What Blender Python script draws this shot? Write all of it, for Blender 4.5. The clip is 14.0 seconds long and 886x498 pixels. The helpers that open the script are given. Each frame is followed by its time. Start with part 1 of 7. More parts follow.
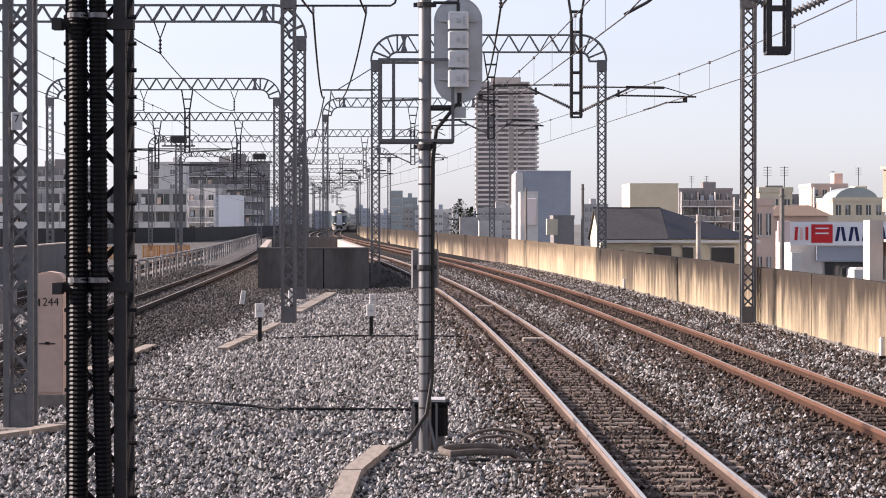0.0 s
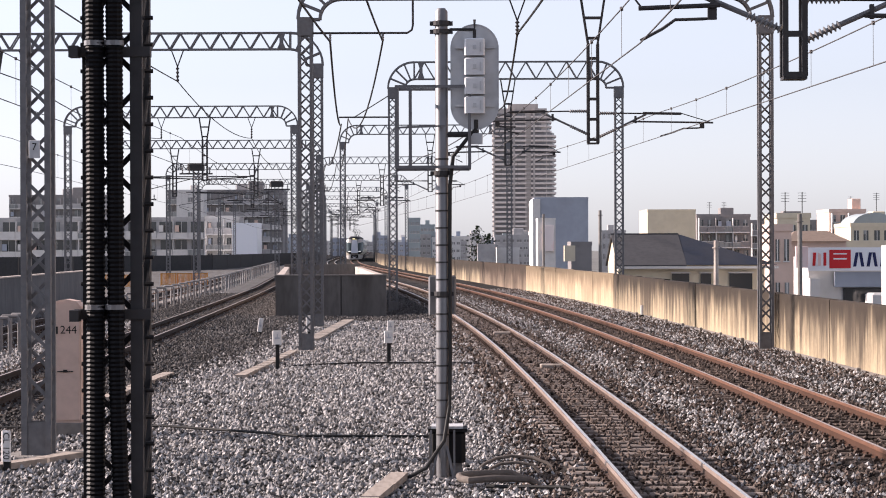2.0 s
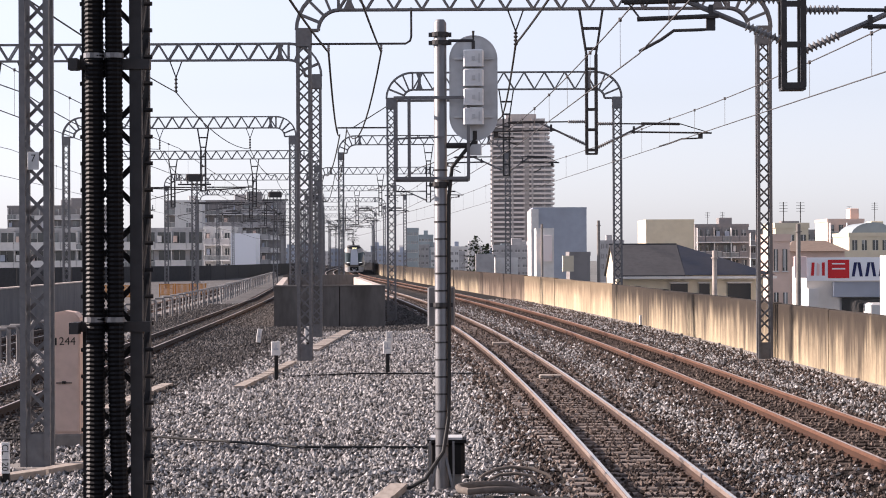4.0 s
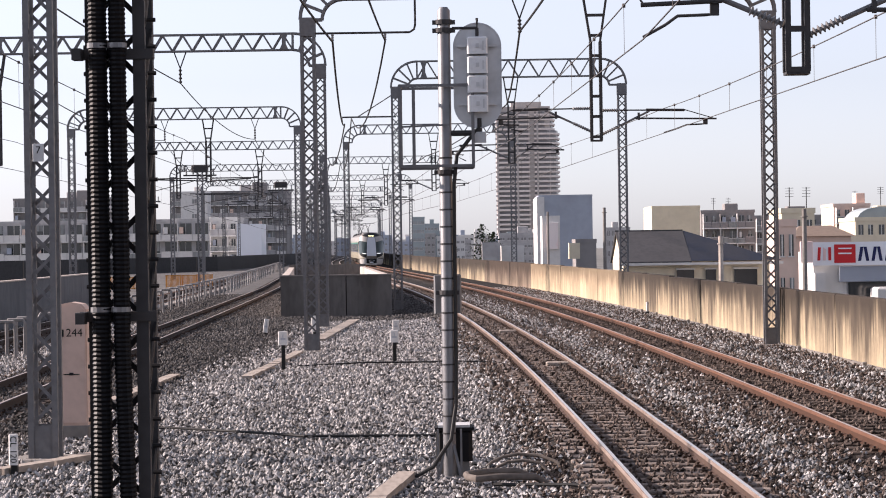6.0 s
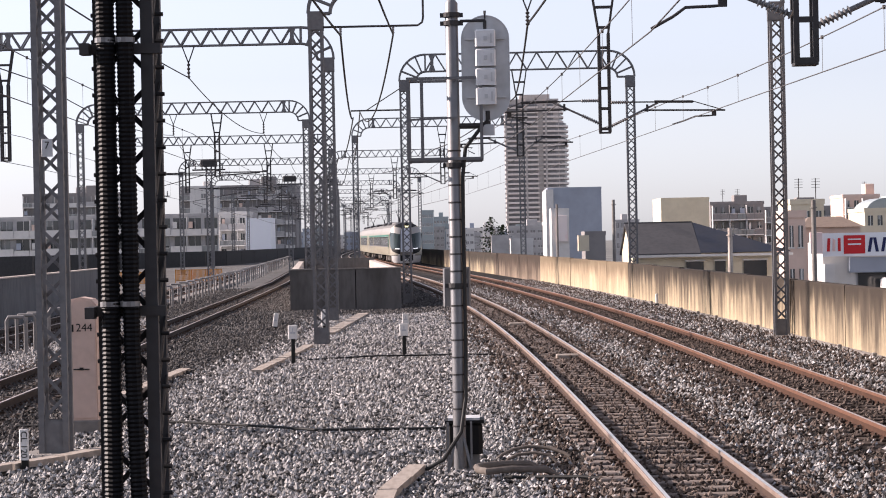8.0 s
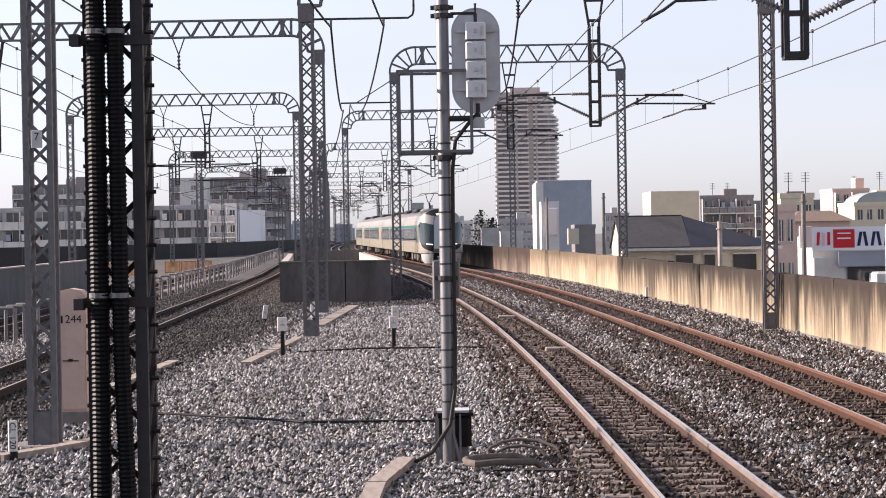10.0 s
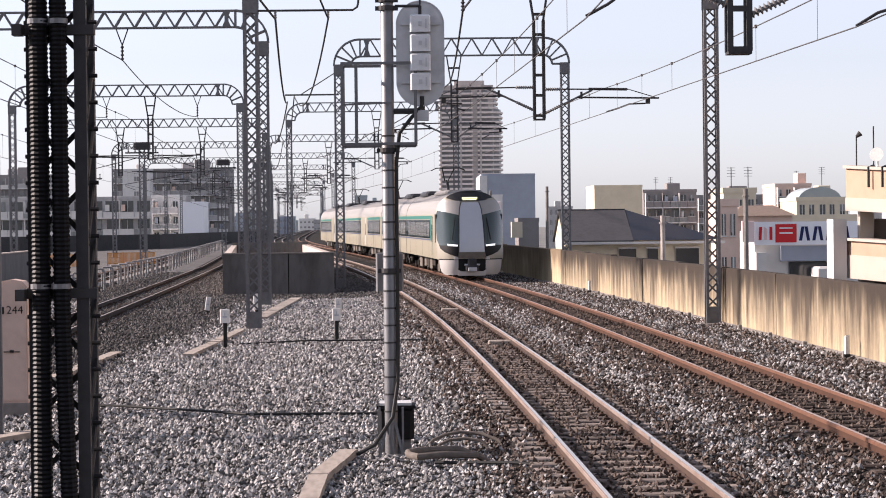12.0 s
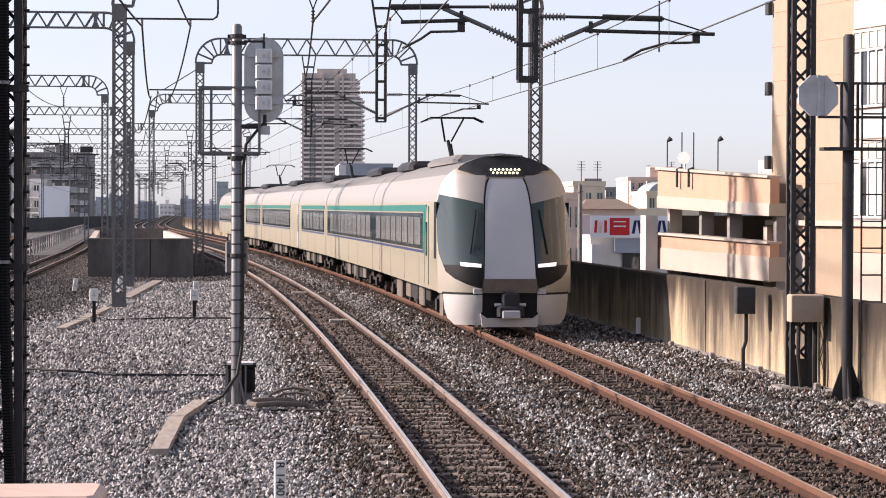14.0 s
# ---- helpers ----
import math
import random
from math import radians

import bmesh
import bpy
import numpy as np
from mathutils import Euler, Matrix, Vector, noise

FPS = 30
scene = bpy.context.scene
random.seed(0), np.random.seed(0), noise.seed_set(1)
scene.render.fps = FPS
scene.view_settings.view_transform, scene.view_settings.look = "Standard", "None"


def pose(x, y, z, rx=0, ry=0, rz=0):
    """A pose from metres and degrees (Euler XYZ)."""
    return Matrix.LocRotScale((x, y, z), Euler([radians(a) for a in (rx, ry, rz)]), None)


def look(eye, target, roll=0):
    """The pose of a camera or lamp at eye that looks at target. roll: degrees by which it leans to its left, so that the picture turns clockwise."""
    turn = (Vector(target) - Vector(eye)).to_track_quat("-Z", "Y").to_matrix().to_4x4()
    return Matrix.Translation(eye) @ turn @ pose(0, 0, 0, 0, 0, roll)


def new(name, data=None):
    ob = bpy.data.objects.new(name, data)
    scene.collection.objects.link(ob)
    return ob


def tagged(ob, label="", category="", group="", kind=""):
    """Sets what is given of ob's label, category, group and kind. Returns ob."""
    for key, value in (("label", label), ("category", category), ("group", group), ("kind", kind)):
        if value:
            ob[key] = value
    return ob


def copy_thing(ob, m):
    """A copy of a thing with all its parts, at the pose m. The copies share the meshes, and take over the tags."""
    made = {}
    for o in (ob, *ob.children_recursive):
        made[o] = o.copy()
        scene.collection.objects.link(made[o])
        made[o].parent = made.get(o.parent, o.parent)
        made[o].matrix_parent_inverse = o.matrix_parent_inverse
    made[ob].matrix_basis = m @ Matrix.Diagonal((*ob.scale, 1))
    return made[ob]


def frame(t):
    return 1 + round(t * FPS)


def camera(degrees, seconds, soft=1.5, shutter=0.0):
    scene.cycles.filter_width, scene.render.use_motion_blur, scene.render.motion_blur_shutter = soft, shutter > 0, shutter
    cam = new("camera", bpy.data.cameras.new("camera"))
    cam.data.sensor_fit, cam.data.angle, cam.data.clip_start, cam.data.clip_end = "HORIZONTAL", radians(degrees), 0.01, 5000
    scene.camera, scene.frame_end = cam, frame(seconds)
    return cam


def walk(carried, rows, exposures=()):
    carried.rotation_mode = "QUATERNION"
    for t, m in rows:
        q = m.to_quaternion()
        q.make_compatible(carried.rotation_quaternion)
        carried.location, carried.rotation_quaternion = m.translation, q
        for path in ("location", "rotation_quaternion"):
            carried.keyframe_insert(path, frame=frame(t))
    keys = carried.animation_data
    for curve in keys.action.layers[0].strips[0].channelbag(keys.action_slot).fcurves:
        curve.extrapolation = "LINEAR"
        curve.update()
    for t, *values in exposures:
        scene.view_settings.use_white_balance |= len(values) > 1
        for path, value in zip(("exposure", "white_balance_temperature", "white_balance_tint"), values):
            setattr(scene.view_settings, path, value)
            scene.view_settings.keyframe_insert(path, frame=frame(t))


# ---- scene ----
# The camera: hand-held at the end of a platform, panning after the train.
cam = camera(22.18, 14.0, 1.0)
SWAY = [  # seconds, x, y, z, yaw, pitch, roll
    (0.0, 0.000, 0.0, 2.600, 0.000, -0.730, 0.000),
    (0.5, 0.006, 0.0, 2.599, 0.086, -0.596, -0.042),
    (1.0, 0.006, 0.0, 2.597, 0.222, -0.398, -0.129),
    (1.5, 0.004, 0.0, 2.595, 0.352, -0.197, -0.170),
    (2.0, 0.007, 0.0, 2.595, 0.447, -0.047, -0.198),
    (2.5, 0.005, 0.0, 2.600, 0.502, 0.086, -0.168),
    (3.0, -0.004, 0.0, 2.607, 0.483, 0.219, -0.157),
    (5.5, 0.005, 0.0, 2.598, 0.428, 0.085, -0.653),
    (6.0, 0.004, 0.0, 2.594, 0.563, -0.073, -0.827),
    (6.5, 0.007, 0.0, 2.595, 0.691, -0.198, -0.996),
    (7.0, 0.001, 0.0, 2.599, 0.774, -0.244, -1.076),
    (7.5, 0.004, 0.0, 2.593, 0.820, -0.234, -1.145),
    (10.0, 0.010, 0.0, 2.590, 0.548, -0.433, -0.949),
    (10.5, 0.003, 0.0, 2.596, 0.372, -0.502, -0.917),
    (11.0, 0.008, 0.0, 2.597, 0.111, -0.550, -0.906),
    (11.5, 0.005, 0.0, 2.590, -0.304, -0.588, -0.822),
    (12.0, 0.011, 0.0, 2.589, -0.881, -0.635, -0.639),
    (12.5, 0.008, 0.0, 2.592, -1.697, -0.701, -0.360),
    (13.0, 0.012, 0.0, 2.589, -2.752, -0.743, -0.032),
    (13.5, 0.003, 0.0, 2.583, -4.013, -0.793, 0.306),
    (13.6, 0.020, -0.8, 2.585, -4.200, -0.810, 0.320),
    (13.8, 0.150, -3.9, 2.640, -4.340, -0.880, 0.260),
    (14.0, 0.270, -6.6, 2.700, -4.400, -0.950, 0.200),
]
walk(cam, [(t, pose(x, y, z, 90 + pitch, 0, yaw) @ pose(0, 0, 0, 0, 0, roll)) for t, x, y, z, yaw, pitch, roll in SWAY])

# Light: a low afternoon sun ahead to the left, under a hazy sky.
SUN_AZ, SUN_EL = 80.0, 26.0  # degrees left of straight ahead, and up
world = bpy.data.worlds.new("sky")
scene.world = world
world.use_nodes = True
wn = world.node_tree.nodes
sky = wn.new("ShaderNodeTexSky")
sky.sky_type = 'NISHITA'
sky.sun_disc = False
sky.sun_elevation = radians(SUN_EL)
sky.sun_rotation = radians(-SUN_AZ)
sky.altitude = 20
sky.air_density = 1.0
sky.dust_density = 0.6
sky.ozone_density = 2.5
haze = wn.new("ShaderNodeHueSaturation")  # thin white haze takes the colour out of the sky
haze.inputs["Saturation"].default_value = 0.31
world.node_tree.links.new(sky.outputs[0], haze.inputs["Color"])
world.node_tree.links.new(haze.outputs[0], wn["Background"].inputs[0])
wn["Background"].inputs[1].default_value = 0.092
sun = new("sun", bpy.data.lights.new("sun", 'SUN'))
sun.data.energy = 5.0
sun.data.angle = radians(1.6)  # thin haze softens the far shadows
sun.data.color = (1.0, 0.83, 0.66)
sun.matrix_world = look((-40 * math.sin(radians(SUN_AZ)), 40 * math.cos(radians(SUN_AZ)), 40 * math.tan(radians(SUN_EL))), (0, 0, 0))
scene.view_settings.exposure = 1.0
scene.view_settings.use_white_balance = True
scene.view_settings.white_balance_temperature = 6050
scene.view_settings.white_balance_tint = 20


# ---- materials ----
def material(name, base, rough=0.7, metal=0.0, grain=0.0, grain_scale=20.0, stain=0.0, stain_scale=1.5, stain_colour=(0.05, 0.045, 0.04),
             bump=0.0, island=0.0, per_object=0.0, emit=None, strength=0.0, stretch=(1, 1, 1)):
    """Base colour, varied by fine grain, by large stains and from piece to piece."""
    m = bpy.data.materials.new(name)
    m.use_nodes = True
    nt = m.node_tree
    b = nt.nodes["Principled BSDF"]
    b.inputs["Roughness"].default_value = rough
    b.inputs["Metallic"].default_value = metal
    b.inputs["Specular IOR Level"].default_value = 0.5 if rough < 0.5 else 0.2
    b.inputs["Base Color"].default_value = (*base, 1)
    out = None
    co = nt.nodes.new("ShaderNodeTexCoord")
    mp = nt.nodes.new("ShaderNodeMapping")
    mp.inputs["Scale"].default_value = stretch
    nt.links.new(co.outputs["Object"], mp.inputs[0])

    def rgb(c):
        n = nt.nodes.new("ShaderNodeRGB")
        n.outputs[0].default_value = (*c, 1)
        return n.outputs[0]

    def mixed(a, c, fac, mode='MIX'):
        n = nt.nodes.new("ShaderNodeMix")
        n.data_type, n.blend_type = 'RGBA', mode
        nt.links.new(fac, n.inputs[0])
        nt.links.new(a, n.inputs[6])
        nt.links.new(c, n.inputs[7])
        return n.outputs[2]

    def ranged(v, lo, hi, a, c):
        n = nt.nodes.new("ShaderNodeMapRange")
        nt.links.new(v, n.inputs[0])
        for i, x in enumerate((lo, hi, a, c)):
            n.inputs[i + 1].default_value = x
        return n.outputs[0]

    def noisy(scale, detail=4.0, vec=None):
        n = nt.nodes.new("ShaderNodeTexNoise")
        n.inputs["Scale"].default_value = scale
        n.inputs["Detail"].default_value = detail
        nt.links.new(vec if vec else mp.outputs[0], n.inputs["Vector"])
        return n.outputs[0]

    out = rgb(base)
    if grain:
        g = noisy(grain_scale)
        out = mixed(out, rgb(tuple(c * 0.35 for c in base)), ranged(g, 0.42, 0.75, 0.0, grain))
    if stain:
        g2 = noisy(stain_scale, 6.0)
        out = mixed(out, rgb(stain_colour), ranged(g2, 0.45, 0.72, 0.0, stain))
    if island:
        gi = nt.nodes.new("ShaderNodeNewGeometry")
        out = mixed(out, rgb(tuple(c * 0.1 for c in base)), ranged(gi.outputs["Random Per Island"], 0, 1, 0, island))
    if per_object:
        oi = nt.nodes.new("ShaderNodeObjectInfo")
        out = mixed(out, rgb(tuple(c * 0.4 for c in base)), ranged(oi.outputs["Random"], 0, 1, 0, per_object))
    nt.links.new(out, b.inputs["Base Color"])
    if bump:
        bp = nt.nodes.new("ShaderNodeBump")
        bp.inputs["Strength"].default_value = bump
        bp.inputs["Distance"].default_value = 0.02
        nt.links.new(noisy(grain_scale * 1.3), bp.inputs["Height"])
        nt.links.new(bp.outputs[0], b.inputs["Normal"])
    if emit:
        b.inputs["Emission Color"].default_value = (*emit, 1)
        b.inputs["Emission Strength"].default_value = strength
    return m


def glass_material(name, tint, rough=0.05):
    m = bpy.data.materials.new(name)
    m.use_nodes = True
    b = m.node_tree.nodes["Principled BSDF"]
    b.inputs["Base Color"].default_value = (*tint, 1)
    b.inputs["Roughness"].default_value = rough
    b.inputs["Specular IOR Level"].default_value = 0.8
    return m


M_BALLASTRUST = material("rusty_ballast_stone", (0.185, 0.145, 0.124), 0.9, grain=0.7, grain_scale=40, island=1.0, bump=0.4)
# darker stone colour that stands in for shade on the bank and by the box
M_BALLASTSHADE = material("shaded_ballast_stone", (0.175, 0.166, 0.162), 0.9, grain=0.5, grain_scale=40, island=0.9, stain=0.4, stain_scale=0.4, bump=0.4)
M_BALLAST = material("ballast_stone", (0.56, 0.546, 0.54), 0.85, grain=0.7, grain_scale=40, island=1.0, bump=0.4)
# near-black base: the shade in the gaps between stones is in the colour
M_BEDSHADE = material("gravel_bed_gap_shade", (0.014, 0.0125, 0.0115), 0.95, grain=0.9, grain_scale=16, stain=0.45, stain_scale=0.35, stain_colour=(0.03, 0.025, 0.02), bump=1.0)
M_GRAVEL = material("pale_gravel", (0.14, 0.135, 0.131), 0.95, grain=0.95, grain_scale=5, stain=0.8, stain_scale=0.35, stain_colour=(0.06, 0.052, 0.046), bump=1.0)
# rust tint, with the gap shade between stones darkened into the base
M_RUSTBEDSHADE = material("rusty_gravel_gap_shade", (0.02, 0.016, 0.0135), 0.95, grain=0.9, grain_scale=16, stain=0.5, stain_scale=0.8, bump=1.0)
M_RAIL = material("rusted_rail", (0.06, 0.03, 0.019), 0.8, grain=0.4, grain_scale=15, stain=0.5, stain_scale=2, stain_colour=(0.09, 0.045, 0.028))
M_HEAD = material("rail_head", (0.82, 0.75, 0.68), 0.28, 0.9, grain=0.2)
M_HEADRUST = material("rusty_rail_top", (0.55, 0.4, 0.31), 0.3, 0.7, grain=0.2)
M_SIDETAN = material("tan_rail_side", (0.27, 0.215, 0.185), 0.6, 0.1, grain=0.4, grain_scale=12, stain=0.5, stain_scale=1.5, stain_colour=(0.14, 0.08, 0.055))
M_SIDERUST = material("rusty_rail_side", (0.155, 0.078, 0.05), 0.65, 0.1, grain=0.4, grain_scale=12, stain=0.5, stain_scale=1.5, stain_colour=(0.1, 0.05, 0.03))
M_SLEEPER = material("sleeper", (0.38, 0.32, 0.285), 0.9, grain=0.95, grain_scale=7, stain=0.9, stain_scale=1.6, stain_colour=(0.05, 0.04, 0.035), per_object=0.9, bump=0.5, stretch=(0.6, 3, 1))
M_SLEEPERDARK = material("dark_sleeper", (0.13, 0.1, 0.083), 0.9, grain=0.95, grain_scale=7, stain=0.9, stain_scale=1.6, stain_colour=(0.03, 0.024, 0.02), per_object=0.8, bump=0.5, stretch=(0.6, 3, 1))
M_CHAIR = material("rail_fastening", (0.06, 0.04, 0.03), 0.8, grain=0.4)


def wall_material(name, base, dirt, amount):
    """Concrete with dark run-off streaks that hang from the top edge and fade downwards."""
    m = material(name, base, 0.9, grain=0.3, grain_scale=9, stain=0.35, stain_scale=0.5, stain_colour=tuple(c * 0.55 for c in base), bump=0.25)
    nt = m.node_tree
    b = nt.nodes["Principled BSDF"]
    old = b.inputs["Base Color"].links[0].from_socket
    co = nt.nodes.new("ShaderNodeTexCoord")
    sep = nt.nodes.new("ShaderNodeSeparateXYZ")
    nt.links.new(co.outputs["Object"], sep.inputs[0])
    mp = nt.nodes.new("ShaderNodeMapping")
    mp.inputs["Scale"].default_value = (1, 1, 0.16)
    nt.links.new(co.outputs["Object"], mp.inputs[0])
    total = None
    for scale, weight in ((0.22, 0.55), (2.0, 0.4), (7.0, 0.2)):
        n = nt.nodes.new("ShaderNodeTexNoise")
        n.inputs["Scale"].default_value = scale
        n.inputs["Detail"].default_value = 5
        nt.links.new(mp.outputs[0], n.inputs["Vector"])
        k = nt.nodes.new("ShaderNodeMath")
        k.operation = 'MULTIPLY'
        k.inputs[1].default_value = weight
        nt.links.new(n.outputs[0], k.inputs[0])
        if total is None:
            total = k.outputs[0]
        else:
            a = nt.nodes.new("ShaderNodeMath")
            nt.links.new(total, a.inputs[0])
            nt.links.new(k.outputs[0], a.inputs[1])
            total = a.outputs[0]
    r = nt.nodes.new("ShaderNodeMapRange")
    nt.links.new(sep.outputs[2], r.inputs[0])
    for i, v in enumerate((-0.4, 1.35, -0.05, 0.17)):
        r.inputs[i + 1].default_value = v
    a = nt.nodes.new("ShaderNodeMath")
    nt.links.new(total, a.inputs[0])
    nt.links.new(r.outputs[0], a.inputs[1])
    f = nt.nodes.new("ShaderNodeMapRange")
    nt.links.new(a.outputs[0], f.inputs[0])
    for i, v in enumerate((0.5, 0.69, 0.0, amount)):
        f.inputs[i + 1].default_value = v
    mix = nt.nodes.new("ShaderNodeMix")
    mix.data_type = 'RGBA'
    nt.links.new(f.outputs[0], mix.inputs[0])
    nt.links.new(old, mix.inputs[6])
    mix.inputs[7].default_value = (*dirt, 1)
    # soot along the coping
    n = nt.nodes.new("ShaderNodeTexNoise")
    n.inputs["Scale"].default_value = 1.7
    n.inputs["Detail"].default_value = 5
    nt.links.new(mp.outputs[0], n.inputs["Vector"])
    k = nt.nodes.new("ShaderNodeMath")
    k.operation = 'MULTIPLY_ADD'
    k.inputs[1].default_value = 1.5
    nt.links.new(n.outputs[0], k.inputs[0])
    nt.links.new(sep.outputs[2], k.inputs[2])
    g = nt.nodes.new("ShaderNodeMapRange")
    nt.links.new(k.outputs[0], g.inputs[0])
    for i, v in enumerate((1.4, 1.92, 0.0, amount)):
        g.inputs[i + 1].default_value = v
    top = nt.nodes.new("ShaderNodeMix")
    top.data_type = 'RGBA'
    nt.links.new(g.outputs[0], top.inputs[0])
    nt.links.new(mix.outputs[2], top.inputs[6])
    top.inputs[7].default_value = (*(c * 0.6 for c in dirt), 1)
    nt.links.new(top.outputs[2], b.inputs["Base Color"])
    return m


M_WALL = wall_material("parapet_concrete", (0.41, 0.335, 0.224), (0.062, 0.049, 0.038), 0.94)
M_WALLRUST = wall_material("rust_stained_parapet_concrete", (0.27, 0.212, 0.158), (0.075, 0.055, 0.042), 0.95)
M_CONC = material("grey_concrete", (0.24, 0.225, 0.21), 0.9, grain=0.4, grain_scale=8, stain=0.5, stain_scale=1.2, stain_colour=(0.12, 0.1, 0.09), bump=0.2)
# weathered concrete; on the retaining box its dark tone stands in for shade
M_CONCDARK = material("weathered_and_shaded_concrete", (0.15, 0.14, 0.133), 0.9, grain=0.4, grain_scale=6, stain=0.6, stain_scale=0.9, stain_colour=(0.05, 0.045, 0.04), bump=0.2, stretch=(1, 1, 0.3))
M_RAILNEAR = material("brown_rail", (0.075, 0.05, 0.04), 0.75, grain=0.4, grain_scale=15, stain=0.5, stain_scale=2, stain_colour=(0.1, 0.06, 0.04))
M_PIPE = material("brown_conduit", (0.15, 0.13, 0.115), 0.8, grain=0.4, grain_scale=12)
M_RAILDARK = material("dark_rail", (0.05, 0.036, 0.03), 0.75, grain=0.4, grain_scale=15)
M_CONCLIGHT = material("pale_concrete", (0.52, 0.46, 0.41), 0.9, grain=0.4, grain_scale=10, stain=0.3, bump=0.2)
M_WALLGREY = material("blue_grey_concrete", (0.14, 0.144, 0.152), 0.9, grain=0.4, grain_scale=6, stain=0.6, stain_scale=0.9, stain_colour=(0.09, 0.09, 0.095), bump=0.2, stretch=(1, 1, 0.3))
M_DARKWALL = material("dark_noise_wall", (0.05, 0.05, 0.052), 0.85, grain=0.3, grain_scale=3)
M_STEEL = material("galvanised_steel", (0.17, 0.172, 0.18), 0.55, 0.2, grain=0.35, grain_scale=10, stain=0.3, stain_scale=3, stain_colour=(0.14, 0.12, 0.11))
# weathered dark steel; on the nearest right post and sign pole it imitates backlight
M_STEELDARK = material("weathered_and_shaded_steel", (0.055, 0.054, 0.056), 0.65, 0.2, grain=0.35, grain_scale=10, stain=0.3, stain_scale=3)
M_MAST = material("dark_mast_paint", (0.018, 0.018, 0.02), 0.65, 0.0, grain=0.4, grain_scale=10, stain=0.3, stain_scale=3)
M_MASTLEG = material("dark_grey_mast_leg", (0.05, 0.051, 0.055), 0.6, 0.0, grain=0.4, grain_scale=10, stain=0.3, stain_scale=3)
M_PLASTIC = material("black_conduit", (0.003, 0.003, 0.004), 0.52)
M_CABLE = material("black_cable", (0.03, 0.03, 0.03), 0.6)
M_WIRE = material("catenary_wire", (0.09, 0.085, 0.085), 0.6, 0.3)
M_INS = material("insulator", (0.2, 0.2, 0.205), 0.35)
M_GALV = material("pole_galvanised", (0.19, 0.192, 0.2), 0.45, 0.4, grain=0.25, grain_scale=8, stain=0.25, stain_scale=3, stain_colour=(0.15, 0.13, 0.12))
M_SIGGREY = material("signal_back_grey", (0.55, 0.565, 0.58), 0.6, 0.1, grain=0.2, grain_scale=9, stain=0.2, stain_scale=3)
M_SIGBOX = material("signal_lamp_case", (0.68, 0.69, 0.7), 0.5, 0.1, grain=0.15)
M_PINK = material("beige_cabinet_paint", (0.60, 0.45, 0.38), 0.55, grain=0.15, grain_scale=6, stain=0.15, stain_scale=3, stain_colour=(0.3, 0.2, 0.15))
M_BEIGE = material("beige_box_paint", (0.4, 0.325, 0.25), 0.55, grain=0.15, grain_scale=6, stain=0.2, stain_scale=3, stain_colour=(0.2, 0.14, 0.1))
M_WHITE = material("white_enamel", (0.75, 0.74, 0.72), 0.5, grain=0.2, grain_scale=14)
M_BLACK = material("black_paint", (0.02, 0.02, 0.02), 0.55)
M_BLACKBOX = material("black_box", (0.012, 0.012, 0.013), 0.7)
M_TIMBER = material("weathered_plank", (0.36, 0.315, 0.275), 0.85, grain=0.5, grain_scale=14, stretch=(1, 0.2, 1))
M_ORANGE = material("orange_barrier", (0.62, 0.27, 0.06), 0.7, grain=0.2)
M_HOOP = material("weathered_hoop", (0.32, 0.31, 0.305), 0.6, 0.1, grain=0.4, grain_scale=8, per_object=0.6)
M_BROWN = material("rusty_railing", (0.16, 0.095, 0.065), 0.8, grain=0.4)


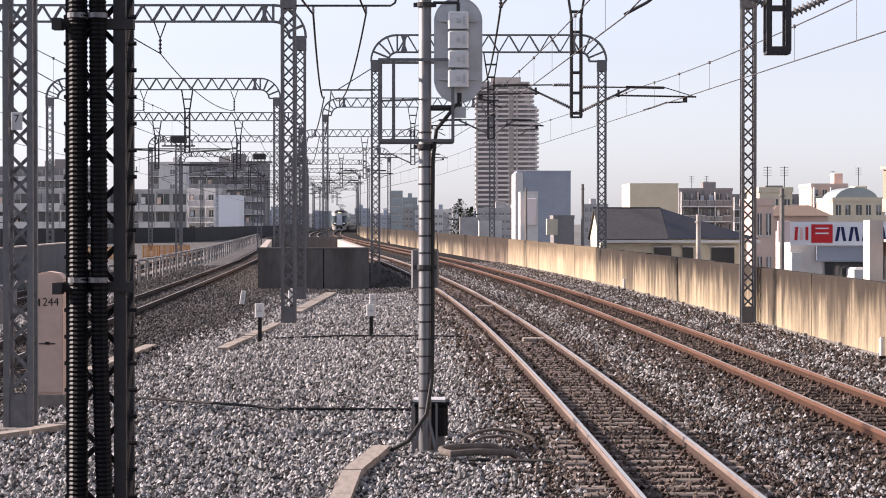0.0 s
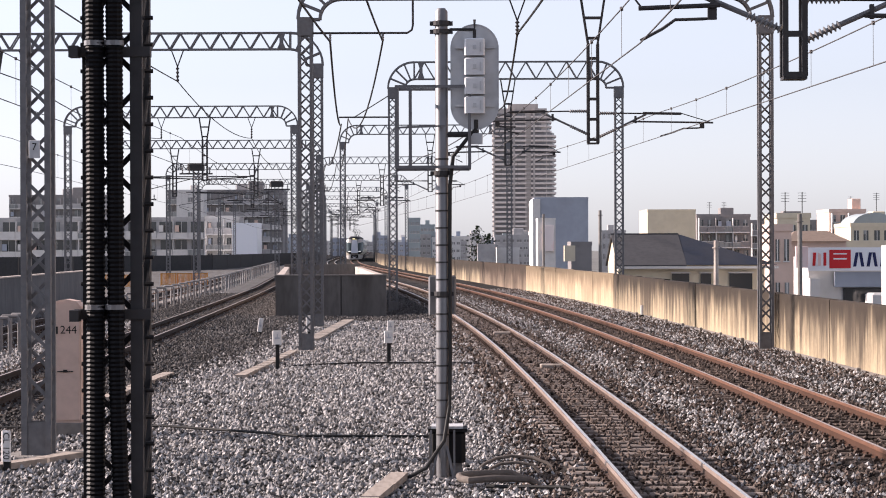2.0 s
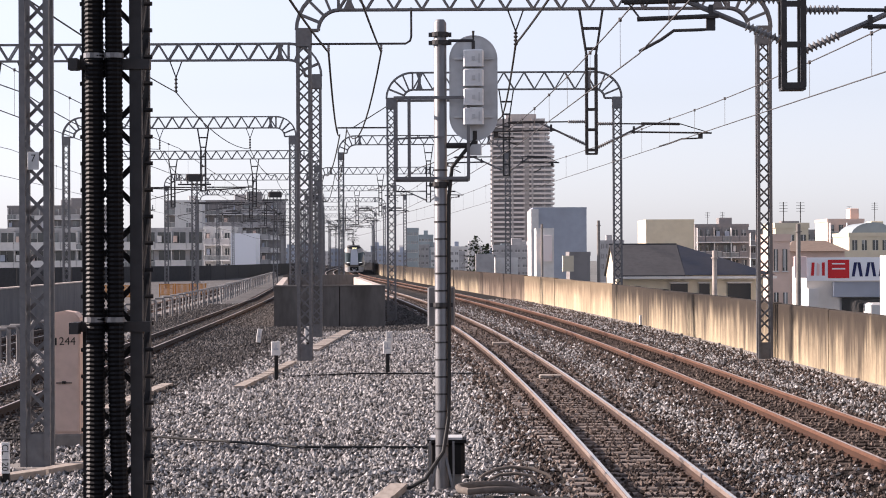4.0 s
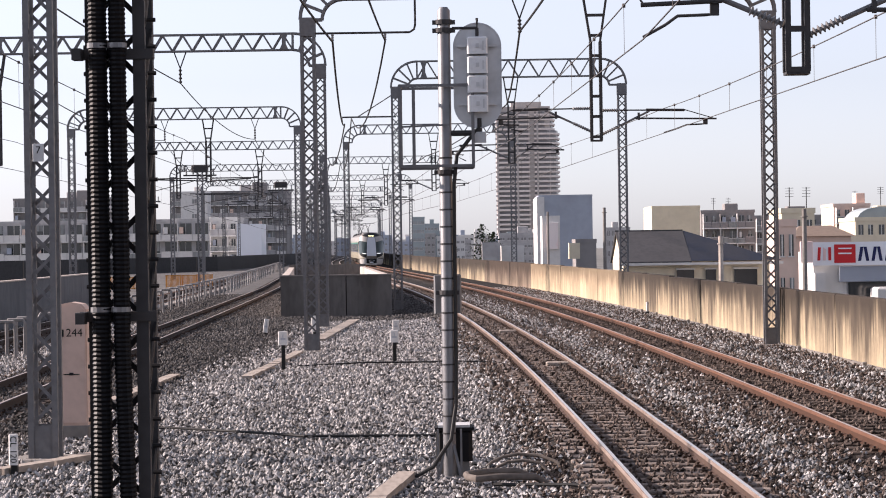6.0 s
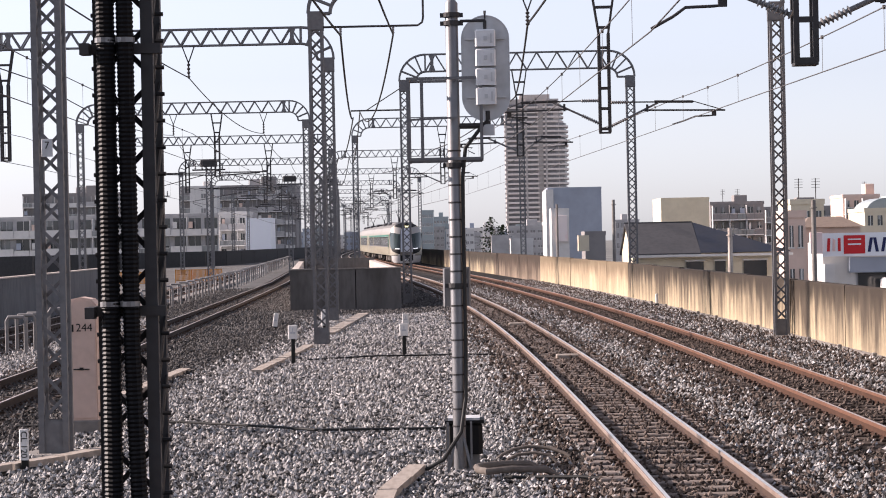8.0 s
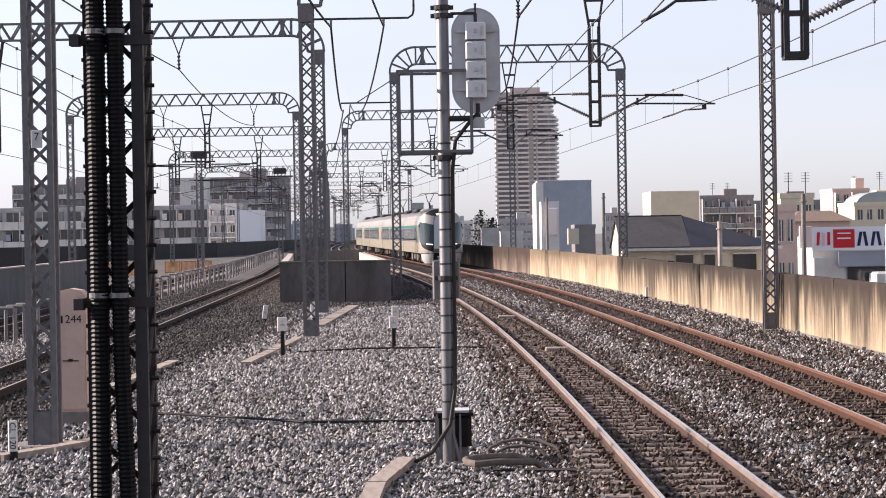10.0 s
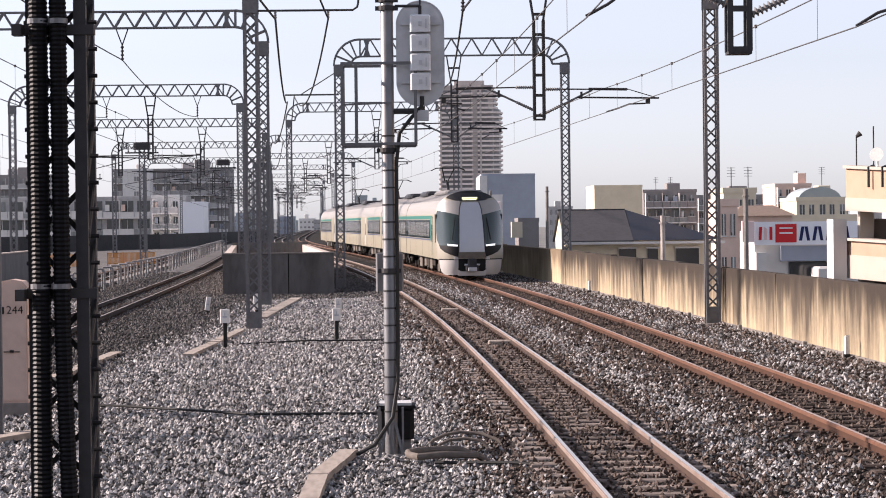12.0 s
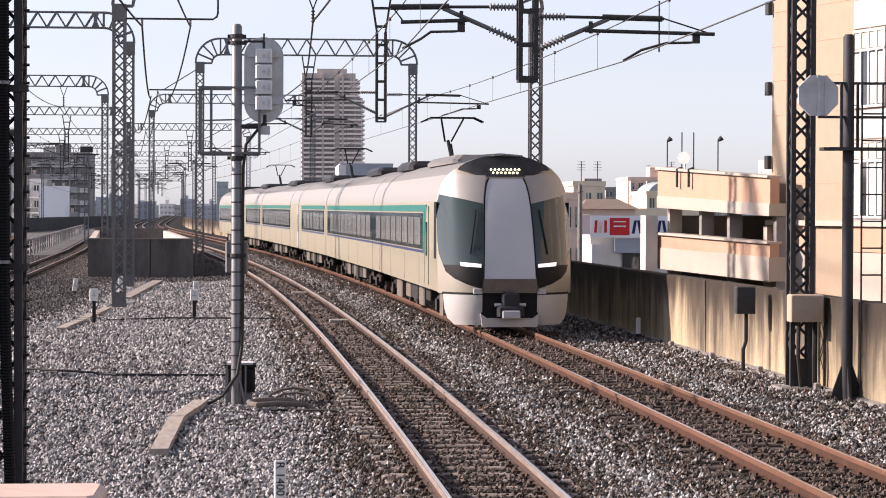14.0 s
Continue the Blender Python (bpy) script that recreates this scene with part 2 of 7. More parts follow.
# ---- mesh building ----
class Shape:
    """Collects boxes, bars and tubes for one mesh."""

    def __init__(self):
        self.v, self.f = [], []

    def raw(self, verts, faces):
        o = len(self.v)
        self.v += [tuple(p) for p in verts]
        self.f += [tuple(i + o for i in q) for q in faces]
        return self

    def box(self, x0, y0, z0, x1, y1, z1):
        return self.raw([(x0, y0, z0), (x1, y0, z0), (x1, y1, z0), (x0, y1, z0), (x0, y0, z1), (x1, y0, z1), (x1, y1, z1), (x0, y1, z1)],
                        [(0, 3, 2, 1), (4, 5, 6, 7), (0, 1, 5, 4), (1, 2, 6, 5), (2, 3, 7, 6), (3, 0, 4, 7)])

    def bevelled(self, x0, y0, z0, x1, y1, z1, b=0.02):
        """A box whose upright edges and top are chamfered."""
        ring = lambda e: [(x0 + e + b, y0 + e), (x1 - e - b, y0 + e), (x1 - e, y0 + e + b), (x1 - e, y1 - e - b), (x1 - e - b, y1 - e), (x0 + e + b, y1 - e), (x0 + e, y1 - e - b), (x0 + e, y0 + e + b)]
        rows = [(z0, 0), (z1 - b, 0), (z1, b)]
        vs = [(x, y, z) for z, e in rows for x, y in ring(e)]
        fs = [(r * 8 + i, r * 8 + (i + 1) % 8, r * 8 + 8 + (i + 1) % 8, r * 8 + 8 + i) for r in range(2) for i in range(8)]
        fs += [tuple(range(7, -1, -1)), tuple(range(16, 24))]
        return self.raw(vs, fs)

    def bar(self, p, q, w, h=None, up=(0, 0, 1)):
        """A straight bar of rectangular section from p to q."""
        h = h or w
        p, q = Vector(p), Vector(q)
        d = (q - p).normalized()
        u = Vector(up)
        if abs(d.dot(u)) > 0.95:
            u = Vector((0, 1, 0))
        s = d.cross(u).normalized() * w / 2
        t = s.cross(d).normalized() * h / 2
        vs = [e + a * s + c * t for e in (p, q) for a, c in ((-1, -1), (1, -1), (1, 1), (-1, 1))]
        return self.raw(vs, [(0, 1, 2, 3), (7, 6, 5, 4), (0, 4, 5, 1), (1, 5, 6, 2), (2, 6, 7, 3), (3, 7, 4, 0)])

    def tube(self, pts, r, n=8, caps=True):
        """A round tube along points; r may be a list."""
        pts = [Vector(p) for p in pts]
        rs = r if isinstance(r, (list, tuple)) else [r] * len(pts)
        vs = []
        side = None
        for i, p in enumerate(pts):
            d = (pts[min(i + 1, len(pts) - 1)] - pts[max(i - 1, 0)]).normalized()
            if side is None:
                side = d.cross(Vector((0, 0, 1)) if abs(d.z) < 0.9 else Vector((0, 1, 0))).normalized()
            side = (side - d * side.dot(d)).normalized()
            t = d.cross(side)
            vs += [p + rs[i] * (math.cos(a) * side + math.sin(a) * t) for a in (2 * math.pi * k / n for k in range(n))]
        fs = [(i * n + k, i * n + (k + 1) % n, (i + 1) * n + (k + 1) % n, (i + 1) * n + k) for i in range(len(pts) - 1) for k in range(n)]
        if caps:
            fs += [tuple(range(n - 1, -1, -1)), tuple((len(pts) - 1) * n + k for k in range(n))]
        return self.raw(vs, fs)

    def prism(self, outline, a, b, axis="y"):
        """An outline swept from a to b along an axis; the outline lies in the other two."""
        put = {"x": lambda p, t: (t, p[0], p[1]), "y": lambda p, t: (p[0], t, p[1]), "z": lambda p, t: (p[0], p[1], t)}[axis]
        n = len(outline)
        vs = [put(p, a) for p in outline] + [put(p, b) for p in outline]
        fs = [(i, (i + 1) % n, n + (i + 1) % n, n + i) for i in range(n)] + [tuple(range(n - 1, -1, -1)), tuple(range(n, 2 * n))]
        return self.raw(vs, fs)

    def mesh(self, name, mat, smooth=False):
        me = bpy.data.meshes.new(name)
        me.from_pydata(self.v, [], self.f)
        bm = bmesh.new()
        bm.from_mesh(me)
        bmesh.ops.recalc_face_normals(bm, faces=bm.faces)
        bm.to_mesh(me)
        bm.free()
        me.materials.append(mat)
        if smooth:
            me.polygons.foreach_set("use_smooth", [True] * len(me.polygons))
            me.set_sharp_from_angle(angle=radians(35))
        return me


def part(name, shape, mat, parent, label="", smooth=False):
    ob = new(name, shape.mesh(name, mat, smooth))
    ob.parent = parent
    return tagged(ob, label)


def thing(name, label, category, m=None, group="", kind=""):
    ob = tagged(new(name), label, category, group, kind)
    ob.empty_display_size = 0.2
    if m is not None:
        ob.matrix_basis = m
    return ob


def solid(name, shape, mat, label, category, group="", kind="", smooth=False, m=None):
    ob = tagged(new(name, shape.mesh(name, mat, smooth)), label, category, group, kind)
    if m is not None:
        ob.matrix_basis = m
    return ob


# ---- the line of the tracks ----
LINE_SLOPE = [(0, -0.004), (50, -0.030), (70, -0.044), (90, -0.060), (115, -0.074), (140, -0.083), (180, -0.087),
              (230, -0.087), (270, -0.081), (320, -0.063), (380, -0.043), (430, -0.036), (900, -0.034)]  # y and sideways metres per metre


def line_x(y):
    """x of the middle of the far running track, y metres ahead; the tracks bend to the left and straighten out."""
    x = 6.3
    if y < 0:
        return x - 0.004 * y - 0.00026 * y * y
    for (ya, sa), (yb, sb) in zip(LINE_SLOPE, LINE_SLOPE[1:]):
        if y <= yb or yb == 900:
            s = sa + (sb - sa) * (y - ya) / (yb - ya)
            return x + (sa + s) / 2 * (y - ya)
        x += (sa + sb) / 2 * (yb - ya)


def left_x(y):
    """x of the middle of the left track."""
    if y <= 150:
        return -7.36 - 0.03 * y - 0.00005 * y * y
    if y <= 380:
        return -12.985 - 0.058 * (y - 150)
    return -26.325 - 0.036 * (y - 380)


def rise(y):
    """Metres by which the right pair of tracks has climbed, y metres ahead."""
    if y <= 40:
        return 0.0
    if y <= 80:
        return 0.00004 * (y - 40) ** 2 * 0.8
    if y <= 140:
        return 0.0512 + 0.0026 * (y - 80)
    return 0.2072 + 0.0009 * (y - 140)


def bank(x, y):
    """The climb at x: full under the right tracks, none left of their shoulder."""
    u = (x - line_x(y) - NEAR + 3.2) / 1.6
    return rise(y) * min(1.0, max(0.0, u))


def heading(y, way=line_x):
    """Degrees by which the track points to the left of y."""
    return math.degrees(math.atan2(way(y - 0.5) - way(y + 0.5), 1.0))


OUTER = -4.75     # outermost track, from the left one
NEAR = -3.65      # near track, from the far one
WALL = 3.55       # face of the right parapet
GROUND = -0.25
ROWS_Y = [-30, -20, -10] + [5 * i for i in range(0, 61)] + [300 + 20 * i for i in range(1, 31)]


def sweep(outline, way, ys, off=0.0):
    """Sweeps a closed outline of (across, z) along a track."""
    s = Shape()
    n = len(outline)
    vs = [(way(y) + off + a, y, z + (rise(y) if way is line_x else 0.0)) for y in ys for a, z in outline]
    fs = [(i * n + k, i * n + (k + 1) % n, (i + 1) * n + (k + 1) % n, (i + 1) * n + k) for i in range(len(ys) - 1) for k in range(n)]
    fs += [tuple(range(n - 1, -1, -1)), tuple((len(ys) - 1) * n + k for k in range(n))]
    return s.raw(vs, fs)


# ---- ground ----
def build_ground():
    s = Shape()
    s.raw([(-3000, -500, -6.0), (3000, -500, -6.0), (3000, 4500, -6.0), (-3000, 4500, -6.0)], [(0, 1, 2, 3)])
    solid("ground", s, M_TOWN, "flat grey built-up town ground below the viaduct", "ground", kind="structure")
    ys = ROWS_Y
    vs, fs = [], []
    # viaduct deck: the bed between the two parapets
    for y in ys:
        for x in (left_x(y) - 22, line_x(y) + NEAR - 3.2, line_x(y) + NEAR - 1.6, line_x(y) + WALL + 0.4):
            vs.append((x, y, GROUND - 0.03 + bank(x, y)))
    n = len(vs)
    vs += [(x, y, -6.0) for x, y, z in vs]
    for i in range(len(ys) - 1):
        for k in range(3):
            fs.append((4 * i + k, 4 * i + k + 1, 4 * i + k + 5, 4 * i + k + 4))
        fs.append((n + 4 * i, n + 4 * i + 4, 4 * i + 4, 4 * i))
        fs.append((n + 4 * i + 3, 4 * i + 3, 4 * i + 7, n + 4 * i + 7))
    fs += [(k, n + k, n + k + 1, k + 1) for k in range(3)] + [(n - 4 + k, n - 3 + k, 2 * n - 3 + k, 2 * n - 4 + k) for k in range(3)]
    # bed coloured near-black to stand in for shade under the stones
    solid("trackbed", Shape().raw(vs, fs), M_BEDSHADE, "crushed-stone trackbed on the viaduct, near-black for shade between the stones", "trackbed", kind="structure")
    rows = [y for y in ys if 10 <= y <= 600]
    vs = [(left_x(y) + a, y, GROUND - 0.022) for y in rows for a in (-21.9, -1.3)]
    solid("gravel_strip", Shape().raw(vs, [(2 * i, 2 * i + 1, 2 * i + 3, 2 * i + 2) for i in range(len(rows) - 1)]), M_GRAVEL, "pale gravel beyond the outer track", "gravel", kind="structure")
    for way, off, nm in ((line_x, 0, "far"), (line_x, NEAR, "near"), (left_x, 0, "left"), (left_x, OUTER, "outer")):
        o = sweep([(-1.25, GROUND - 0.028), (-0.98, GROUND + 0.06), (0.98, GROUND + 0.06), (1.25, GROUND - 0.028)], way, ys, off)
        solid("ballast_shoulder", o, M_RUSTBEDSHADE, "rust-stained gravel bed under the track, darkened for shade between the stones", "ballast bed", kind="structure")


def scatter_stones():
    """Loose ballast stones over the bed that lies nearest."""
    rng = random.Random(5)
    shapes = []
    for k in range(14):
        r = [(rng.uniform(0.7, 1.25)) for _ in range(6)]
        shapes.append([(r[0], 0.1 * r[3], 0), (0.15, r[1] * 0.8, 0.1), (-r[2], -0.1, 0.05), (-0.1, -r[3] * 0.8, -0.05), (0.1 * r[1], 0.1 * r[2], r[4] * 0.95), (0, 0, -0.5)])
    faces = [(0, 1, 4), (1, 2, 4), (2, 3, 4), (3, 0, 4), (1, 0, 5), (2, 1, 5), (3, 2, 5), (0, 3, 5)]
    piles = ([], []), ([], []), ([], [])

    def stone(x, y, z, size, pile):
        vs, fs = piles[pile]
        a = rng.uniform(0, 6.283)
        ca, sa = math.cos(a) * size, math.sin(a) * size
        tilt = rng.uniform(-0.6, 0.6)
        o = len(vs)
        for px, py, pz in shapes[rng.randrange(14)]:
            vs.append((x + px * ca - py * sa, y + px * sa + py * ca, z + (pz + tilt * px) * size))
        fs.extend([(a0 + o, b0 + o, c0 + o) for a0, b0, c0 in faces])

    count = STONES
    for _ in range(count):
        # denser where the gravel lies open before the platform, thinning with distance
        u = rng.random()
        y = 13 + 133 * u ** 2.0
        if u > 0.98:
            y = -12 + 23 * rng.random()
        lo = max(left_x(y) - 6.6, -0.21 * y - 2.5) if y > 11 else left_x(y) - 6.6
        hi = min(line_x(y) + WALL - 0.05, 0.285 * y + 2 if y > 11 else 99)
        if y < 1.5 and rng.random() < 0.5:
            hi = -3.7
        elif y < 1.5:
            lo = 0.85
        x = rng.uniform(lo, hi)
        d1, d2, d3 = abs(x - line_x(y)), abs(x - line_x(y) - NEAR), min(abs(x - left_x(y)), abs(x - left_x(y) - OUTER))
        near_rail = min(d1, d2, d3)
        if near_rail < 1.05 and rng.random() < 0.48:
            continue
        rusty = (x > line_x(y) + 2.0 and rng.random() < 0.6) or (x > line_x(y) - 2.4 and rng.random() < 0.25) or near_rail < 1.15 + rng.uniform(0, 0.7)
        if rusty and near_rail > 0.7 and rng.random() < 0.18:
            rusty = False
        # bank turned from the sun and box shadow: shade painted by darker stones
        shaded = left_x(y) - 1.2 < x < left_x(y) + min(3.6, max(1.0, 0.06 * y - 0.6)) + rng.uniform(0, 1.3) or (86 < y < 140 and x < line_x(y) + NEAR - 1.0)
        lift = 0.12 * min(1.0, max(0.0, (1.32 - near_rail) / 0.3))
        stone(x, y, GROUND - 0.005 + bank(x, y) + lift * 0.5 + rng.uniform(-0.02, 0.05) + (rng.uniform(0.0, 0.018) if near_rail < 0.9 else 0.0), rng.uniform(0.021, 0.048) * min(1.3, 0.55 + 0.0165 * y), 2 if shaded else 1 if rusty else 0)
    for (vs, fs), mat, lab in zip(piles, (M_BALLAST, M_BALLASTRUST, M_BALLASTSHADE), ("loose grey crushed-stone ballast on the trackbed", "rust-brown crushed-stone ballast along the rails", "ballast darkened for shade beside the left track and round the retaining box")):
        me = bpy.data.meshes.new("ballast_stones")
        me.from_pydata(vs, [], fs)
        me.materials.append(mat)
        tagged(new("ballast_stones", me), lab, "ballast", kind="stuff")


STONES = 320000
RAIL_FOOT = [(-0.062, -0.153), (0.062, -0.153), (0.062, -0.142), (0.01, -0.125), (0.01, -0.045), (-0.01, -0.045), (-0.01, -0.125), (-0.062, -0.142)]
RAIL_HEAD = [(-0.033, -0.045), (0.033, -0.045), (0.033, -0.006), (0.026, 0.0), (-0.026, 0.0), (-0.033, -0.006)]


def build_track(way, off, label, head, y0, y1, sleepers, web=None, wood=None):
    ys = [y for y in ROWS_Y if y0 <= y <= y1]
    track = thing("railway_track", label, "railway track", kind="structure")
    for side in (-0.567, 0.567):
        part("rail", sweep(RAIL_FOOT, way, ys, off + side), web or M_RAIL, track, "rusty brown steel rail")
        part("rail_head", sweep(RAIL_HEAD, way, ys, off + side), head[1], track)
        r = math.copysign(0.006, side)
        part("running_surface", sweep([(-0.02 - r, 0.0), (0.02 - r, 0.0), (0.02 - r, 0.003), (-0.02 - r, 0.003)], way, ys, off + side), head[0], track, "worn bright running surface")
    # sleepers, each with its fastenings
    sl = Shape().bevelled(-1.0, -0.11, -0.30, 1.0, 0.11, -0.155, 0.015).mesh("sleeper", wood or M_SLEEPER)
    cs = Shape()
    for side in (-0.567, 0.567):
        for k in (-1, 1):
            c = side + k * 0.1
            cs.prism([(c - 0.055, -0.156), (c + 0.055, -0.156), (c + 0.035, -0.12), (c - 0.035, -0.12)], -0.06, 0.06)
            cs.tube([(c, 0, -0.125), (c, 0, -0.09)], 0.02, 6)
    ch = cs.mesh("fastening", M_CHAIR)
    y = sleepers[0]
    count = 0
    rest_s, rest_c = Shape(), Shape()
    while y < sleepers[1]:
        m = pose(way(y) + off, y, rise(y) if way is line_x else 0.0, 0, 0, heading(y, way) + random.uniform(-0.4, 0.4))
        if count < 160:
            a = new("sleeper", sl)
            a.parent, a.matrix_basis = track, m
            c = new("fastening", ch)
            c.parent, c.matrix_basis = a, Matrix()
        else:
            for me, sh in ((sl, rest_s), (ch, rest_c)):
                sh.raw([m @ v.co for v in me.vertices], [tuple(p.vertices) for p in me.polygons])
        y += 0.61
        count += 1
    if rest_s.v:
        tagged(part("far_sleepers", rest_s, wood or M_SLEEPER, track), kind="stuff")
        tagged(part("far_fastenings", rest_c, M_CHAIR, track), kind="stuff")
    return track


# ---- right parapet ----
def build_right_wall():
    wall = thing("wall_right", "stained yellowish concrete parapet wall along the track", "wall", kind="structure")
    rng = random.Random(3)
    y = -12.2
    while y < 620:
        step = 7.4 if y < 200 else 12.0
        a, b = y + 0.03, y + step - 0.03
        xa, xb = line_x(a) + WALL, line_x(b) + WALL
        top = 1.30 + rise(y + 2) + rng.uniform(-0.012, 0.012)
        j = rng.uniform(-0.012, 0.012)
        s = Shape()
        t = 0.22
        s.raw([(xa + j, a, -0.6), (xa + t, a, -0.6), (xb + t, b, -0.6), (xb + j, b, -0.6), (xa + j, a, top - 0.02), (xa + t, a, top - 0.02), (xb + t, b, top - 0.02), (xb + j, b, top - 0.02),
               (xa + j + 0.03, a, top), (xa + t, a, top), (xb + t, b, top), (xb + j + 0.03, b, top)],
              [(0, 1, 5, 4), (1, 2, 6, 5), (2, 3, 7, 6), (3, 0, 4, 7), (4, 5, 9, 8), (5, 6, 10, 9), (6, 7, 11, 10), (7, 4, 8, 11), (8, 9, 10, 11)])
        part("panel", s, M_WALLCLEAN if 98 < y < 131 else M_WALLRUST if 131 < y < 165 else M_WALL, wall)
        y += step
    s = sweep([(0.03, -0.6), (0.19, -0.6), (0.19, 1.2), (0.03, 1.2)], line_x, [-12 + 4 * i for i in range(54)] + [204 + 12 * i for i in range(1, 35)], WALL)
    part("wall_core", s, M_CONCDARK, wall)


# ---- lattice portals ----
def lattice(s, x, y, z0, z1, w, d, bar=0.05, pitch=None, solid_foot=0.5):
    """A lattice post: four corner angles and zigzag lacing on each face."""
    pitch = pitch or w * 1.0
    for cx in (-w / 2, w / 2):
        for cy in (-d / 2, d / 2):
            s.box(x + cx - bar * 0.5, y + cy - bar * 0.5, z0, x + cx + bar * 0.5, y + cy + bar * 0.5, z1)
    s.box(x - w / 2, y - d / 2 - 0.012, z0, x + w / 2, y - d / 2, z0 + solid_foot)
    s.box(x - w / 2, y + d / 2, z0, x + w / 2, y + d / 2 + 0.012, z0 + solid_foot)
    n = max(1, int((z1 - z0 - solid_foot) / pitch))
    h = (z1 - z0 - solid_foot) / n
    t = bar * 0.6
    for i in range(n):
        a, b = z0 + solid_foot + i * h, z0 + solid_foot + (i + 1) * h
        k = w / 2 if i % 2 else -w / 2
        for sy, g in ((-d / 2 - 0.005, k), (d / 2 + 0.005, -k)):
            s.bar((x + g, y + sy, a), (x - g, y + sy, b), t, 0.012, (0, 1, 0))
        for sx, g in ((-w / 2, k), (w / 2, -k)):
            g = g * d / w
            s.bar((x + sx, y + g, a), (x + sx, y - g, b), t, 0.012, (1, 0, 0))
    return s


def rounded_corner(s, x_post, z_top, y, w, h, hand, d=0.05):
    """The curved knee between post and truss: two arcs with spokes. hand: +1 where the truss runs to +x."""
    R = 1.15
    r = R - h
    cx, cz = x_post - hand * w / 2 + hand * R, z_top - R
    pts_o, pts_i = [], []
    for k in range(9):
        a = radians(90 * k / 8)
        pts_o.append((cx - hand * R * math.cos(a), cz + R * math.sin(a)))
        pts_i.append((cx - hand * r * math.cos(a), cz + r * math.sin(a)))
    for pts in (pts_o, pts_i):
        for p, q in zip(pts, pts[1:]):
            for yy in (y - 0.15, y + 0.15):
                s.bar((p[0], yy, p[1]), (q[0], yy, q[1]), 0.07, 0.05, (0, 1, 0))
    for k in (0, 2, 4, 6, 8):
        s.bar((pts_o[k][0], y, pts_o[k][1]), (pts_i[k][0], y, pts_i[k][1]), 0.07, 0.3, (0, 1, 0))
    return s


def truss(s, x0, x1, y, z0, z1, bar=0.055):
    for z in (z0, z1):
        for yy in (y - 0.15, y + 0.15):
            s.box(x0, yy - bar / 2, z - bar / 2, x1, yy + bar / 2, z + bar / 2)
    n = max(2, int(round((x1 - x0) / ((z1 - z0) * 1.25))))
    w = (x1 - x0) / n
    for i in range(n):
        a, b = x0 + i * w, x0 + (i + 1) * w
        for yy in (y - 0.15, y + 0.15):
            s.bar((a, yy, z0), ((a + b) / 2, yy, z1), 0.055, 0.03, (0, 1, 0))
            s.bar(((a + b) / 2, yy, z1), (b, yy, z0), 0.055, 0.03, (0, 1, 0))
        s.box(a - 0.02, y - 0.15, z0 - 0.02, a + 0.02, y + 0.15, z0 + 0.02)
    return s


def plate_x(s, x, y, z0, z1):
    """The waisted splice plate in a truss."""
    h = z1 - z0
    s.prism([(x - 0.16, z0), (x + 0.16, z0), (x + 0.07, z0 + h * 0.35), (x + 0.07, z0 + h * 0.65), (x + 0.16, z1), (x - 0.16, z1), (x - 0.07, z0 + h * 0.65), (x - 0.07, z0 + h * 0.35)], y - 0.19, y - 0.16)


def insulator(s, p, q, r=0.07, n=7):
    p, q = Vector(p), Vector(q)
    pts, rs = [p], [0.025]
    for i in range(n):
        for k, rr in ((0.15, 0.03), (0.4, r), (0.6, r), (0.85, 0.03)):
            pts.append(p + (q - p) * ((i + k) / n))
            rs.append(rr)
    pts.append(q)
    rs.append(0.025)
    s.tube(pts, rs, 8)


